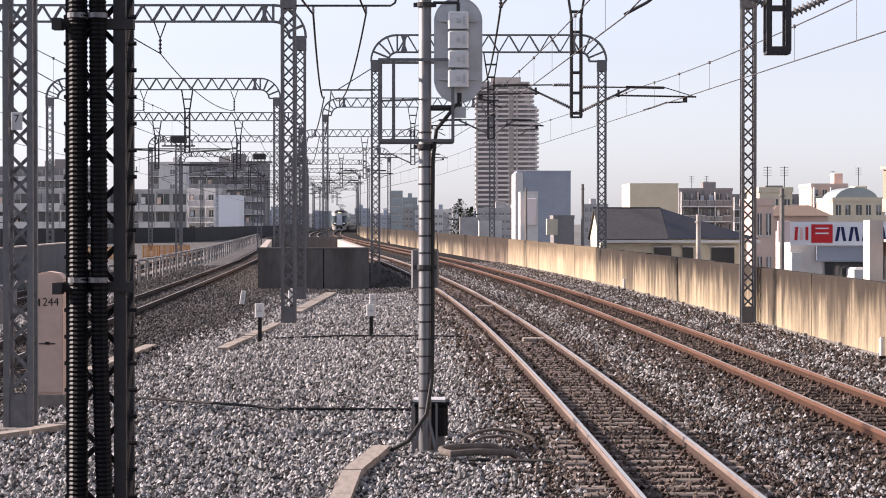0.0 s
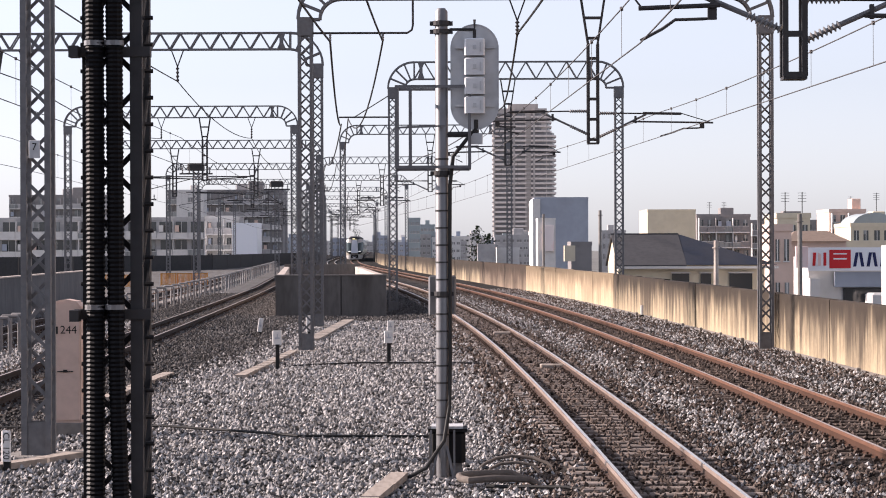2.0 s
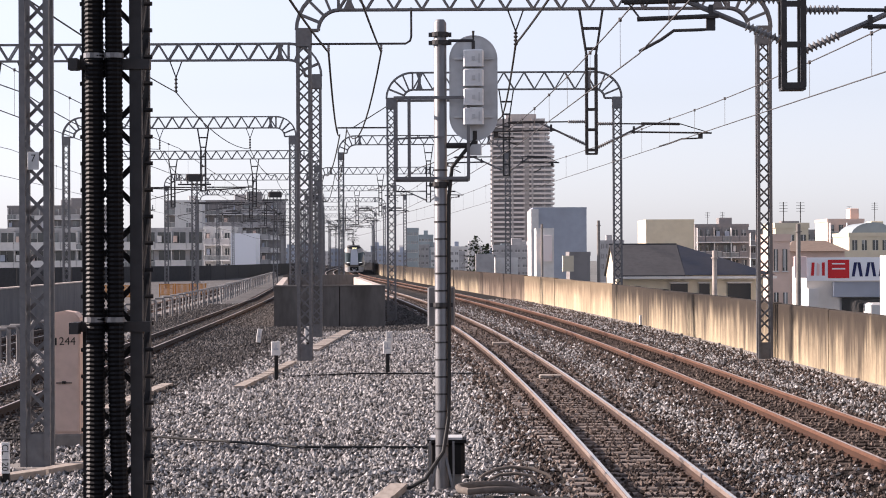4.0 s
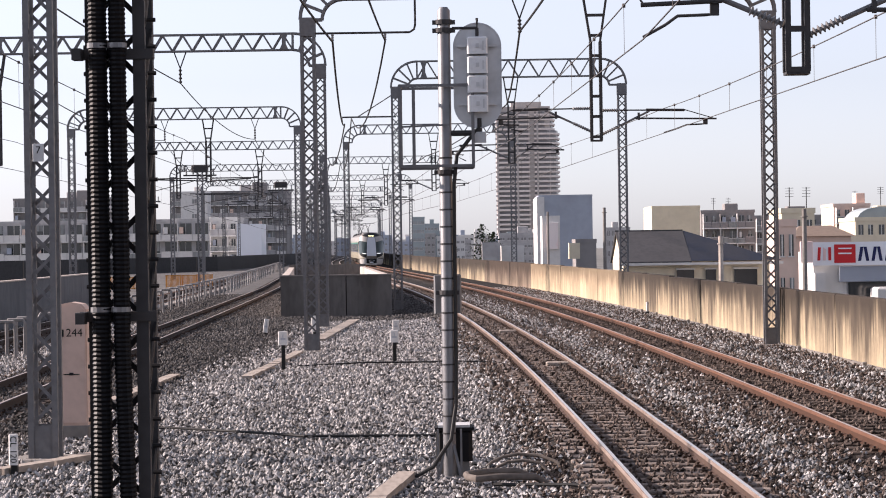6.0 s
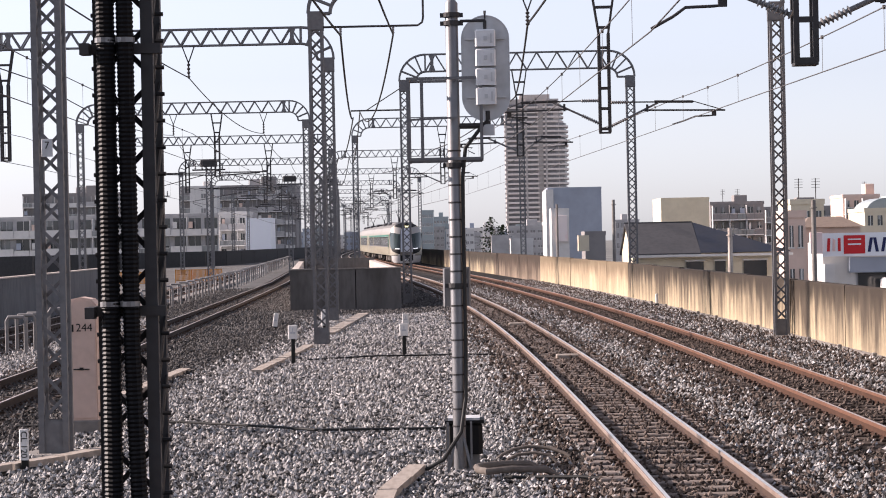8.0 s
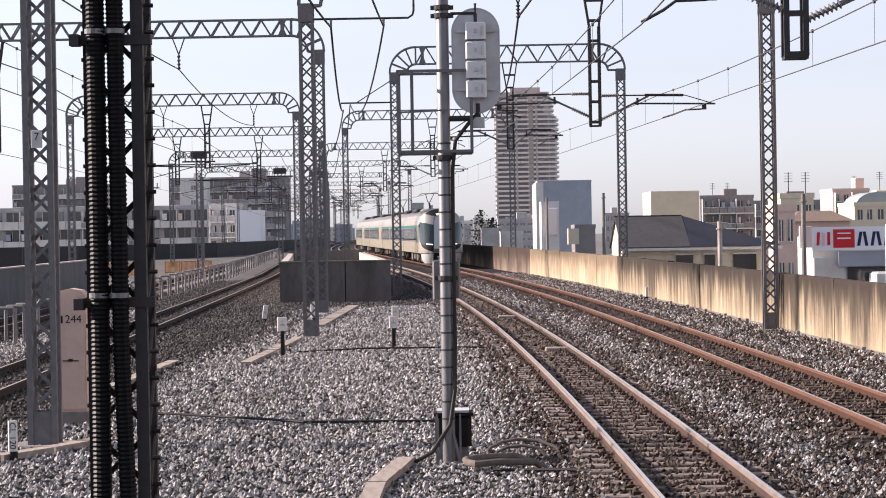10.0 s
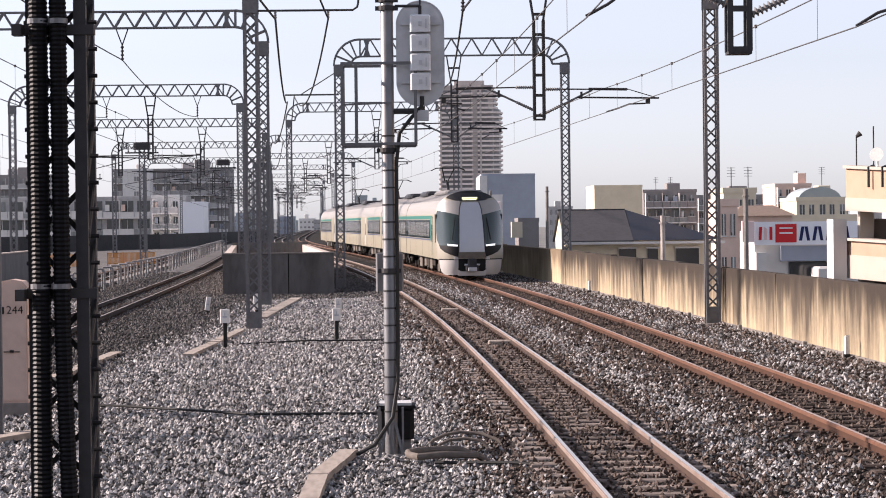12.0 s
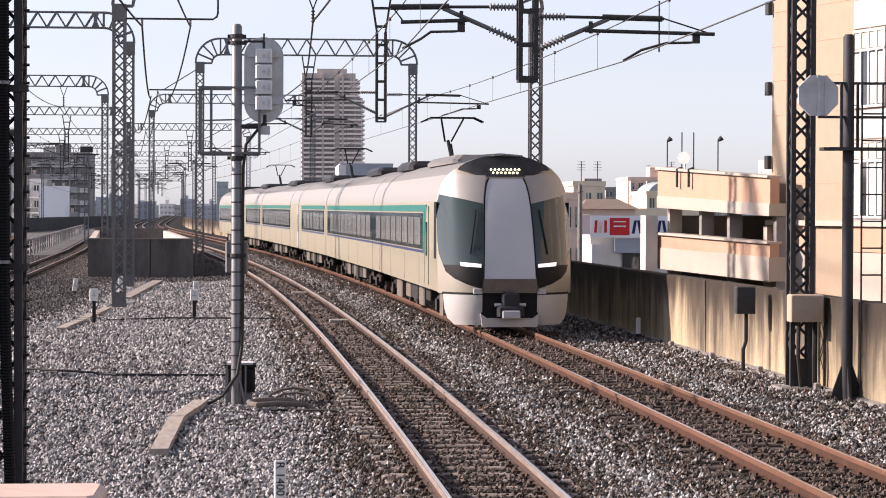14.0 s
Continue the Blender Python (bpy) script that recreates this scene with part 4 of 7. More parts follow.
def railway_car(kind, panto):
    """One car, its front at y = 0, running towards -y. kind: head, middle or tail."""
    label = {"head": "champagne and white express train car with a rounded driving cab", "middle": "champagne middle car of an express train with teal window band",
             "tail": "champagne rear driving car of an express train"}[kind]
    car = thing("railway_car", label, "train car", group="cars of the express train")
    head = kind == "head"
    y1 = CAR - 0.08
    front = (lambda x, z: nose_y(x, z)) if head else (lambda x, z: 0.06)

    def skin(z0, z1, name, mat, n=6, lift=0.0, ya=None, yb=None, sides=(-1, 1), lab=""):
        for sx in sides:
            s = Shape()
            zs = [z0 + (z1 - z0) * k / n for k in range(n + 1)]
            vs = []
            for z in zs:
                x = sx * (half_width(z) + lift)
                a = front(half_width(z), z) if ya is None else ya
                b = y1 if yb is None else yb
                vs += [(x, a, z), (x, b, z), (x - sx * 0.05, b, z), (x - sx * 0.05, a, z)]
            fs = []
            for k in range(n):
                for c in range(4):
                    fs.append((k * 4 + c, k * 4 + (c + 1) % 4, k * 4 + 4 + (c + 1) % 4, k * 4 + 4 + c))
            fs += [(3, 2, 1, 0), (n * 4, n * 4 + 1, n * 4 + 2, n * 4 + 3)]
            part(name, s.raw(vs, fs), mat, car, lab, True)

    skin(0.88, 2.92, "side_panel", M_CREAM, 8)
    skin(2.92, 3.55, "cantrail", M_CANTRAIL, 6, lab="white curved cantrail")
    # roof
    s = Shape()
    zs = [3.55, 3.7, 3.82, 3.92, 3.97, 3.995]
    prof = [(-half_width(z), z) for z in zs] + [(half_width(z), z) for z in reversed(zs)]
    vs = [(x, front(x, z), z) for x, z in prof] + [(x, y1, z) for x, z in prof]
    n = len(prof)
    s.raw(vs, [(i, i + 1, n + i + 1, n + i) for i in range(n - 1)])
    part("roof", s, M_ROOFGREY, car, "grey roof", True)
    part("floor", Shape().box(-1.35, 1.3 if head else 0.3, 0.86, 1.35, y1 - 0.02, 0.96), M_UNDER, car)
    for yy, nm in (((y1 - 0.06, "end_wall"),) if head else ((0.08, "end_wall"), (y1 - 0.06, "end_wall"))):
        pts = [(-half_width(z), z) for z in (0.9, 2.7, 3.2, 3.55, 3.8, 3.95)]
        pts += [(-x, z) for x, z in reversed(pts)]
        part(nm, Shape().prism(pts, yy, yy + 0.05), M_TRGREY, car)
        part("gangway", Shape().bevelled(-0.5, yy - 0.07 if yy < 5 else yy + 0.05, 0.95, 0.5, yy if yy < 5 else yy + 0.12, 3.0, 0.02), M_TRBLACK, car)
    # window band with its stripes
    wa, wb = {"head": (4.3, 19.9), "middle": (0.08, 19.1), "tail": (0.8, 12.6)}[kind]
    for sx in (-1, 1):
        x = sx * (HALF + 0.012)
        q = lambda a, b, z0, z1, t=0.012: Shape().box(min(x, x - sx * t), a, z0, max(x, x - sx * t), b, z1)
        band = part("window_band", q(wa, wb, 1.79, 2.66), M_SIDEGLASS, car, "dark continuous window band")
        part("teal_stripe", q(wa - (0.9 if head else 0.1), wb + 0.1, 2.70, 2.86), M_TEAL, car, "teal stripe over the windows")
        part("blue_stripe", q(wa - 0.1, wb + 0.1, 1.70, 1.76), M_BLUE, car, "blue stripe under the windows")
        k = 0
        yy = wa + 0.45
        while yy + 1.45 < wb:
            x2 = sx * (HALF + 0.02)
            part("pane", Shape().box(min(x2, x2 - sx * 0.006), yy, 1.88, max(x2, x2 - sx * 0.006), yy + 1.5, 2.56), M_PANE, band)
            yy += 1.72
        dy = 2.95 if head else 14.4
        xd = sx * (HALF + 0.006)
        if kind == "middle":
            continue
        door = part("door", Shape().box(min(xd, xd - sx * 0.02), dy, 0.98, max(xd, xd - sx * 0.02), dy + 0.85, 2.82), M_TRWHITE if not head else M_CREAM, car)
        xe = sx * (HALF + 0.014)
        part("door_window", Shape().box(min(xe, xe - sx * 0.006), dy + 0.25, 1.65, max(xe, xe - sx * 0.006), dy + 0.6, 2.45), M_SIDEGLASS, door)
        edge = Shape()
        for yy in (dy - 0.03, dy + 0.85):
            edge.box(min(xe, xe - sx * 0.006), yy, 0.98, max(xe, xe - sx * 0.006), yy + 0.03, 2.82)
        part("door_edge", edge, M_TEAL if head else M_TRGREY, door)
        if head:
            xs = sorted((x, x - sx * 0.012))
            vs = [(xx, yy, zz) for xx in xs for yy, zz in ((3.5, 2.70), (4.25, 2.70), (4.25, 1.70), (3.95, 1.70))]
            part("teal_panel", Shape().raw(vs, [(0, 1, 2, 3), (7, 6, 5, 4), (0, 4, 5, 1), (1, 5, 6, 2), (2, 6, 7, 3), (3, 7, 4, 0)]), M_TEAL, car)
    # body panel joints
    for yy in (5.2, 9.1, 13.3, 17.2):
        for sx in (-1, 1):
            xj = sx * (HALF + 0.003)
            part("panel_joint", Shape().box(min(xj, xj - sx * 0.01), yy, 0.95, max(xj, xj - sx * 0.01), yy + 0.035, 1.62), M_UNDERBOX, car)
    # underfloor gear
    rng = random.Random(11 if head else 12)
    yy = 5.6
    while yy < 14.2:
        w = rng.uniform(0.5, 1.5)
        for sx in (-1, 1):
            xx = sx * rng.uniform(1.12, 1.3)
            s = Shape().bevelled(min(xx, xx - sx * 0.6), yy, 0.3 + rng.uniform(0, 0.2), max(xx, xx - sx * 0.6), yy + w, 0.88, 0.03)
            part("underfloor_box", s, M_UNDERBOX if rng.random() < 0.45 else M_UNDER, car)
        yy += w + rng.uniform(0.1, 0.3)
    bogie(car, 3.9)
    bogie(car, 16.1)
    # roof gear
    for a, b in ((14.6, 18.5),) if head else ((5.0, 9.0),):
        part("roof_unit", Shape().bevelled(-0.9, a, 3.88, 0.9, b, 4.14, 0.13), M_TRROOF, car, "dark roof cooling unit")
    if head:
        part("roof_fairing", Shape().bevelled(-0.9, 3.4, 3.85, 0.9, 9.5, 4.06, 0.12), M_ROOFGREY, car)
    if panto:
        pantograph(car, panto)
    if not head:
        return car
    # the front
    s = Shape()
    rows = []
    for k in range(31):
        z = 0.86 + (3.985 - 0.86) * k / 30
        w = half_width(z)
        rows.append([(w * u / 12, z) for u in range(-12, 13)])
    o = 0
    vs = [(x, nose_y(x, z), z) for r in rows for x, z in r]
    s.raw(vs, [(i * 25 + k, i * 25 + k + 1, i * 25 + 26 + k, i * 25 + 25 + k) for i in range(30) for k in range(24)])
    part("nose", s, M_NOSE, car, "rounded champagne nose", True)
    # white brow over the windows
    for sx in (-1, 1):
        s = Shape()
        patch(s, [(sx * (half_width(z) - 0.001), z) for z in (3.1, 3.2, 3.32, 3.44, 3.56)], [(sx * w, z) for w, z in ((0.54, 2.88), (0.53, 3.05), (0.5, 3.22), (0.47, 3.38), (0.44, 3.52))], 0.03, 12)
        part("brow", s, M_BROW, car, "pale grey brow", True)
    s = Shape()
    zs = [3.50, 3.58, 3.66, 3.74, 3.82, 3.9, 3.96]
    patch(s, [(-min(half_width(z) * 0.98, 0.55 + (z - 3.5) * 3.2), z) for z in zs], [(min(half_width(z) * 0.98, 0.55 + (z - 3.5) * 3.2), z) for z in zs], 0.014, 16)
    part("roof_cap", s, M_TRROOF, car, "dark roof cap over the cab", True)
    s = Shape()
    prof = [(-1.0, 3.7), (-0.9, 3.8), (-0.7, 3.93), (-0.4, 4.02), (0, 4.05), (0.4, 4.02), (0.7, 3.93), (0.9, 3.8), (1.0, 3.7)]
    for y in (1.0, 1.6, 2.6, 3.6):
        s.v += [(x * (0.92 if y < 1.2 else 1), y + 0.25 * abs(x), z - (0.06 if y < 1.2 else 0)) for x, z in prof]
    s.f += [(i * 9 + k, i * 9 + k + 1, i * 9 + 10 + k, i * 9 + 9 + k) for i in range(3) for k in range(8)]
    part("roof_hood", s, M_TRROOF, car, "dark streamlined hood", True)
    for r in range(2):
        for k in range(8 - r):
            x = (k - (7 - r) / 2) * 0.092
            z = 3.66 - 0.075 * r
            y = nose_y(x, z) - 0.022
            part("roof_light", Shape().tube([(x, y, z), (x, y - 0.02, z)], 0.026, 8), M_LED, car)
    # windshields, black mask under them and headlights
    for sx in (-1, 1):
        zs = [1.5, 1.75, 2.0, 2.3, 2.6, 2.9, 3.14]
        outer = [sx * HALF * w for w in (0.935, 0.985, 0.997, 0.999, 0.999, 0.99, 0.95)]
        inner = [sx * (0.60 - 0.06 * (z - 1.5) / 1.5) for z in zs]
        s = Shape()
        patch(s, list(zip(outer, zs)), list(zip(inner, zs)), 0.02, 16)
        ws = part("windshield", s, M_WINDSHIELD, car, "dark wrap-round windshield", True)
        s = Shape()
        zs = [0.98, 1.08, 1.2, 1.35, 1.5]
        patch(s, list(zip([sx * w for w in (0.66, 0.97, 1.22, 1.38, HALF * 0.935)], zs)), list(zip([sx * w for w in (0.62, 0.62, 0.615, 0.61, 0.60)], zs)), 0.021, 14)
        part("lower_mask", s, M_TRBLACK, car, "glossy black mask below the windshield", True)
        s = Shape()
        patch(s, [(sx * 1.08, 1.48), (sx * 1.1, 1.57)], [(sx * 0.64, 1.45), (sx * 0.64, 1.53)], 0.03, 8)
        part("headlight", s, M_LAMP, car, "lit white headlight strip", True)
        s = Shape()
        pts = []
        for k in range(8):
            t = k / 7
            x, z = sx * (0.72 + 0.16 * t), 2.75 - 1.0 * t
            pts.append((x, nose_y(x, z) - 0.05, z))
        part("wiper", s.tube(pts, 0.016, 5), M_TRBLACK, ws)
        # side window of the cab wraps back
        x = sx * (HALF + 0.003)
        part("cab_side_window", Shape().box(min(x, x - sx * 0.02), 1.25, 1.62, max(x, x - sx * 0.02), 1.78, 2.92), M_TRBLACK, car)
    s = Shape()
    zs = [0.98, 1.2, 1.6, 2.0, 2.4, 2.8, 3.1, 3.3, 3.45]
    ws = [0.6, 0.595, 0.58, 0.565, 0.55, 0.53, 0.5, 0.46, 0.4]
    patch(s, [(-w, z) for w, z in zip(ws, zs)], [(w, z) for w, z in zip(ws, zs)], 0.06, 10)
    o = len(s.v)
    low = Shape()
    patch(low, [(-0.66, 0.93), (-0.61, 1.06), (-0.597, 1.2)], [(0.66, 0.93), (0.61, 1.06), (0.597, 1.2)], 0.066, 10)
    part("gangway_cover", s, M_TRGREY, car, "silver-grey central gangway cover", True)
    for sx in (-1, 1):
        s = Shape()
        pts = [(sx * w, nose_y(sx * w, z) - 0.03, z) for w, z in zip(ws, zs)]
        for p, q in zip(pts, pts[1:]):
            s.bar(p, q, 0.03, 0.07, (0, 1, 0))
        part("cover_edge", s, M_TRBLACK, car)
    part("cover_apron", low, M_UNDERBOX, car, "dark grey foot of the gangway cover", True)
    # skirt, coupler recess and coupler
    for sx in (-1, 1):
        s = Shape()
        zs = [0.16, 0.3, 0.5, 0.7, 0.84]
        patch(s, list(zip([sx * w for w in (1.2, 1.34, 1.4, 1.42, 1.425)], zs)), list(zip([sx * w for w in (0.55, 0.6, 0.62, 0.62, 0.62)], zs)), 0.015, 12)
        part("skirt", s, M_TRWHITE, car, "white front skirt", True)
        x = sx * 1.37
        part("skirt_side", Shape().box(min(x, x - sx * 0.03), 1.2, 0.3, max(x, x - sx * 0.03), 1.95, 0.86), M_UNDERBOX, car)
        part("marker_light", Shape().bevelled(sx * 0.72 - 0.1, nose_y(0.72, 0.9) - 0.05, 0.86, sx * 0.72 + 0.1, nose_y(0.72, 0.9) + 0.05, 0.98, 0.01), M_TRWHITE, car)
    s = Shape()
    patch(s, [(-1.45, 0.84), (-1.45, 0.89)], [(1.45, 0.84), (1.45, 0.89)], 0.018, 24)
    part("skirt_seam", s, M_TRBLACK, car, "black seam over the skirt", True)
    part("coupler_recess", Shape().box(-0.64, 0.05, 0.22, 0.64, 0.4, 0.98), M_TRBLACK, car)
    part("skirt_lip", Shape().prism([(-0.62, 0.12), (0.62, 0.12), (0.66, 0.42), (0.52, 0.32), (-0.52, 0.32), (-0.66, 0.42)], -0.005, 0.14), M_TRWHITE, car)
    c = part("coupler", Shape().bevelled(-0.3, -0.22, 0.36, 0.3, 0.2, 0.6, 0.05).bevelled(-0.2, -0.16, 0.6, 0.2, 0.2, 0.9, 0.05), M_TRROOF, car, "grey coupler")
    part("coupler_face", Shape().bevelled(-0.2, -0.26, 0.33, 0.2, -0.2, 0.5, 0.02).tube([(-0.35, -0.05, 0.62), (0.35, -0.05, 0.62)], 0.04, 8), M_TRGREY, c)
    return car


def build_train():
    cars = [railway_car("head", 11.8), railway_car("middle", 0), railway_car("tail", 5.2), ]
    for k in range(3):
        cars.append(copy_thing(cars[1 + k % 2], Matrix()))
    return cars


SPEED_ROWS = [(0.0, 443.0), (12.5, 88.2), (13.5, 58.3), (14.0, 43.7)]


def nose_at(t):
    for (ta, ya), (tb, yb) in zip(SPEED_ROWS, SPEED_ROWS[1:]):
        if t <= tb:
            return ya + (yb - ya) * (t - ta) / (tb - ta)


def car_pose(y):
    """A car whose front is y metres along: both ends on the track."""
    ya, yb = y + 3.9, y + 16.1
    xa, xb = line_x(ya), line_x(yb)
    h = math.atan2(xa - xb, yb - ya)
    d = Vector((-math.sin(h), math.cos(h)))
    climb = (rise(yb) - rise(ya)) / 12.2
    return pose(xa - d.x * 3.9, ya - d.y * 3.9, rise(ya) - climb * 3.9, math.degrees(climb), 0, math.degrees(h))


# ---- overhead wires ----
def sagged(p, q, sag, n=10):
    p, q = Vector(p), Vector(q)
    return [p + (q - p) * (k / n) - Vector((0, 0, 4 * sag * (k / n) * (1 - k / n))) for k in range(n + 1)]


HELD = {("far", -20): ((6.3, 5.15), (6.3, 5.9)), ("far", 30.6): ((6.12, 5.2), (6.12, 5.86)), ("far", 61.5): ((5.45, 5.58), (5.45, 6.25)),
        ("near", -20): ((2.6, 5.2), (2.6, 6.1)), ("near", 30.6): ((2.45, 5.35), (2.45, 6.1)), ("near", 61.5): ((1.6, 5.65), (1.6, 6.25))}  # contact and messenger (x, z) at the near supports


def wire_at(lab, way, off, stagger, y):
    """Contact and messenger wire where a portal holds them."""
    (xc, zc), (xm, zm) = HELD.get((lab, y), ((way(y) + off + stagger, 5.5), (way(y) + off + stagger, 6.5)))
    return Vector((xc, y, zc)), Vector((xm, y, zm))


def build_wires():
    supports = [-20, 30.6, 61.5, 99, 150, 200, 250, 300, 350, 410, 480, 560]
    for way, off, lab in ((line_x, 0.0, "far"), (line_x, NEAR, "near"), (left_x, 0.0, "left"), (left_x, -6.0, "outer")):
        sup = supports if way is line_x else [-10, 34, 80, 130, 166, 214, 264, 314, 364, 424, 494, 574]
        ob = thing("overhead_line", "thin dark overhead contact and messenger wires over a track", "overhead line", group="overhead lines")
        cw, ms, dr = Shape(), Shape(), Shape()
        for i, (a, b) in enumerate(zip(sup, sup[1:])):
            za = 0.2 * (-1) ** i
            pa, ma = wire_at(lab, way, off, za, a)
            pb, mb = wire_at(lab, way, off, -za, b)
            r = 0.011 if a < 140 else 0.018
            cw.tube([pa, pb], r, 5, False)
            line = sagged(ma, mb, 0.1, 12)
            ms.tube(line, r, 5, False)
            if a < 210:
                for k in range(1, 12, 2):
                    q = pa + (pb - pa) * (k / 12)
                    dr.tube([q, line[k]], 0.004, 4, False)
                    dr.tube([line[k] - Vector((0, 0.0, 0.03)), line[k] + Vector((0, 0, 0.03))], 0.026, 6)
        tagged(part("contact_wire", cw, M_WIRE, ob), kind="stuff")
        tagged(part("messenger_wire", ms, M_WIRE, ob), kind="stuff")
        tagged(part("dropper_wire", dr, M_WIRE, ob), kind="stuff")
    # outrigger pipes that hold the feeders
    ob = thing("feeder_outrigger", "bent steel pipe outrigger with small insulators on a portal post", "outrigger", group="feeder outriggers")
    part("pipe", Shape().tube([(-4.0, 61.4, 8.42), (-1.42, 61.4, 8.42), (-1.3, 61.4, 8.5), (-1.27, 61.4, 8.62), (-1.27, 61.4, 9.4)], 0.03, 8), M_STEELDARK, ob, "", True)
    for x in (-3.52, -2.09):
        sh = Shape()
        insulator(sh, (x, 61.4, 8.4), (x, 61.4, 8.2), 0.04, 3)
        part("insulator", sh, M_INS, ob)
    ob = thing("feeder_outrigger", "straight steel arm with a diagonal stay on a portal post", "outrigger", group="feeder outriggers")
    part("pipe", Shape().tube([(-2.95, 99, 8.3), (-5.3, 99, 8.3), (-5.3, 99, 8.05)], 0.035, 8), M_STEELDARK, ob)
    part("stay", Shape().tube([(-4.6, 99, 8.32), (-2.95, 99, 9.35)], 0.025, 6), M_STEELDARK, ob)
    # feeders slung between the portals
    runs = [
        [(-3.52, 61.4, 8.19), (-5.2, 99, 8.0), (-8.9, 150, 8.2), (-13, 200, 8.6), (-17, 250, 8.6)],
        [(1.57, 61.5, 8.4), (1.9, 99, 8.75), (-2.5, 150, 8.6), (-8, 200, 8.6)],
        [(-15.4, 80, 8.5), (-17.2, 130, 8.9), (-20, 166, 8.7), (-23, 214, 8.7)],
        [(-10.0, 80, 8.5), (-12.0, 130, 8.9), (-13.5, 166, 8.7), (-16, 214, 8.7)],
        [(-2.09, 61.4, 8.19), (-4.9, 99, 8.25), (-8.2, 150, 8.2), (-12, 200, 8.3)],
    ]
    near = {0: (-3.5, 30.6, 8.1), 1: (2.6, 30.6, 8.3), 4: (-1.95, 30.6, 8.1), 2: (-14.0, 34, 8.3), 3: (-9.0, 34, 8.3)}
    for i, run in enumerate(runs):
        pts = ([near[i]] if i in near else []) + run
        s = Shape()
        for k, (a, b) in enumerate(zip(pts, pts[1:])):
            s.tube(sagged(a, b, 0.15 if k == 0 else (0.75, 0.3, 0.5, 0.5, 1.2)[i], 12), (0.03, 0.03, 0.02, 0.02, 0.026)[i], 6, False)
        solid("feeder_cable", s, M_CABLE, "black feeder cable slung between the portals", "cable", group="feeder cables")


def build_brackets():
    hinged_bracket(30.6, 4.52, 1, 5.93, 5.38, 1.25, 2.28, 3.12, (1.6, 5.2))
    hinged_bracket(30.6, 4.52, -1, 6.08, 5.52, 1.3, 2.3, 2.1, (2.07, 5.37), 1.1, False)
    hinged_bracket(61.5, 3.62, 1, 6.22, 5.57, 1.35, 2.42, 3.26, (1.83, 5.58), None, False, 0.75)
    hinged_bracket(61.5, 3.62, -1, 6.28, 5.66, 1.3, 2.3, 2.9, (2.0, 5.65), None, False, 0.75)
    for y, xp in ((99.0, 2.1), (150.0, -2.0)):
        hinged_bracket(y, xp, 1, 7.0, 6.4, 0.9, 1.8, 2.3, (1.2, 6.3), None, False)
        hinged_bracket(y, xp, -1, 7.0, 6.4, 1.3, 2.3, 2.9, (2.0, 6.3), None, False)
    for y in (200, 250, 300, 350, 410):
        for hand in (1, -1):
            hinged_bracket(y, line_x(y) + NEAR / 2, hand, 7.0, 6.4, 1.0, 1.9, 2.5, (1.4, 6.3), None, False, 1.3)
            hinged_bracket(y + 14, left_x(y + 14) - 3, hand, 7.1, 6.5, 1.3, 2.4, 3.0, (1.9, 6.4), None, False, 1.3)
    for y, xp in ((130.0, -14.7), (166.0, -15.0)):
        cantilever(y, xp, 1, left_x(y), 6.55, 6.75, 5.3)
        cantilever(y, xp, -1, left_x(y) - 6, 6.55, 6.75, 5.3)


# ---- near mast with conduits ----
def build_near_mast():
    y, x = 13.7, -2.07
    ob = thing("cable_mast", "dark steel lattice mast with two black corrugated conduits clamped to it", "mast", pose(x, y, 0))
    z0, z1 = GROUND, 9.0
    for sx, w in ((-0.168, 0.03), (0.138, 0.072)):
        for yy in (-0.17, 0.17):
            part("leg", Shape().box(sx - w / 2, yy - 0.03, z0, sx + w / 2, yy + 0.03, z1), M_MASTLEG if w > 0.05 else M_MAST, ob)
    s = Shape()
    z = 0.0
    while z < 8.6:
        for yy in (-0.15,):
            s.bar((-0.17, yy, z), (0.17, yy, z + 0.34), 0.032, 0.012, (0, 1, 0))
            s.bar((0.17, yy + 0.014, z), (-0.17, yy + 0.014, z + 0.34), 0.032, 0.012, (0, 1, 0))
        for sx in (-0.17, 0.17):
            s.bar((sx, -0.15, z), (sx, 0.15, z + 0.34), 0.045, 0.012, (1, 0, 0))
        z += 0.36
    tagged(part("lacing", s, M_MAST, ob), kind="stuff")
    b = Shape()
    z = 0.3
    while z < 8:
        for sx in (-0.18, 0.205):
            b.tube([(sx - 0.025, -0.12, z), (sx + 0.025, -0.12, z)], 0.014, 6)
        z += 0.16
    tagged(part("bolts", b, M_MAST, ob), kind="stuff")
    for cx, r, bend in ((-0.098, 0.059, 0.004), (0.022, 0.054, 0.005)):
        pts, rs = [], []
        z = z0
        k = 0
        while z < 8.8:
            wob = bend * math.sin(z * 0.9 + cx * 9)
            if cx > 0 and z < 2.0:
                wob += 0.035 * ((2.0 - z) / 1.2) ** 1.2
            pts.append((cx + wob, -0.27, z))
            rs.append(r if k % 2 else r * 0.88)
            z += 0.0135
            k += 1
        part("conduit", Shape().tube(pts, rs, 12), M_PLASTIC, ob, "black corrugated plastic conduit")
    for z in (2.22, 3.79, 5.4):
        br = part("conduit_bracket", Shape().box(-0.235, -0.216, z - 0.05, 0.225, -0.14, z + 0.01).box(-0.245, -0.32, z - 0.06, -0.19, -0.217, z + 0.008), M_STEELDARK, ob)
        st = Shape()
        for cx in (-0.1, 0.02):
            st.tube([(cx, -0.27, z + 0.01), (cx, -0.27, z + 0.04)], 0.06, 14)
        part("strap", st, M_GALV, br, "bright steel strap")


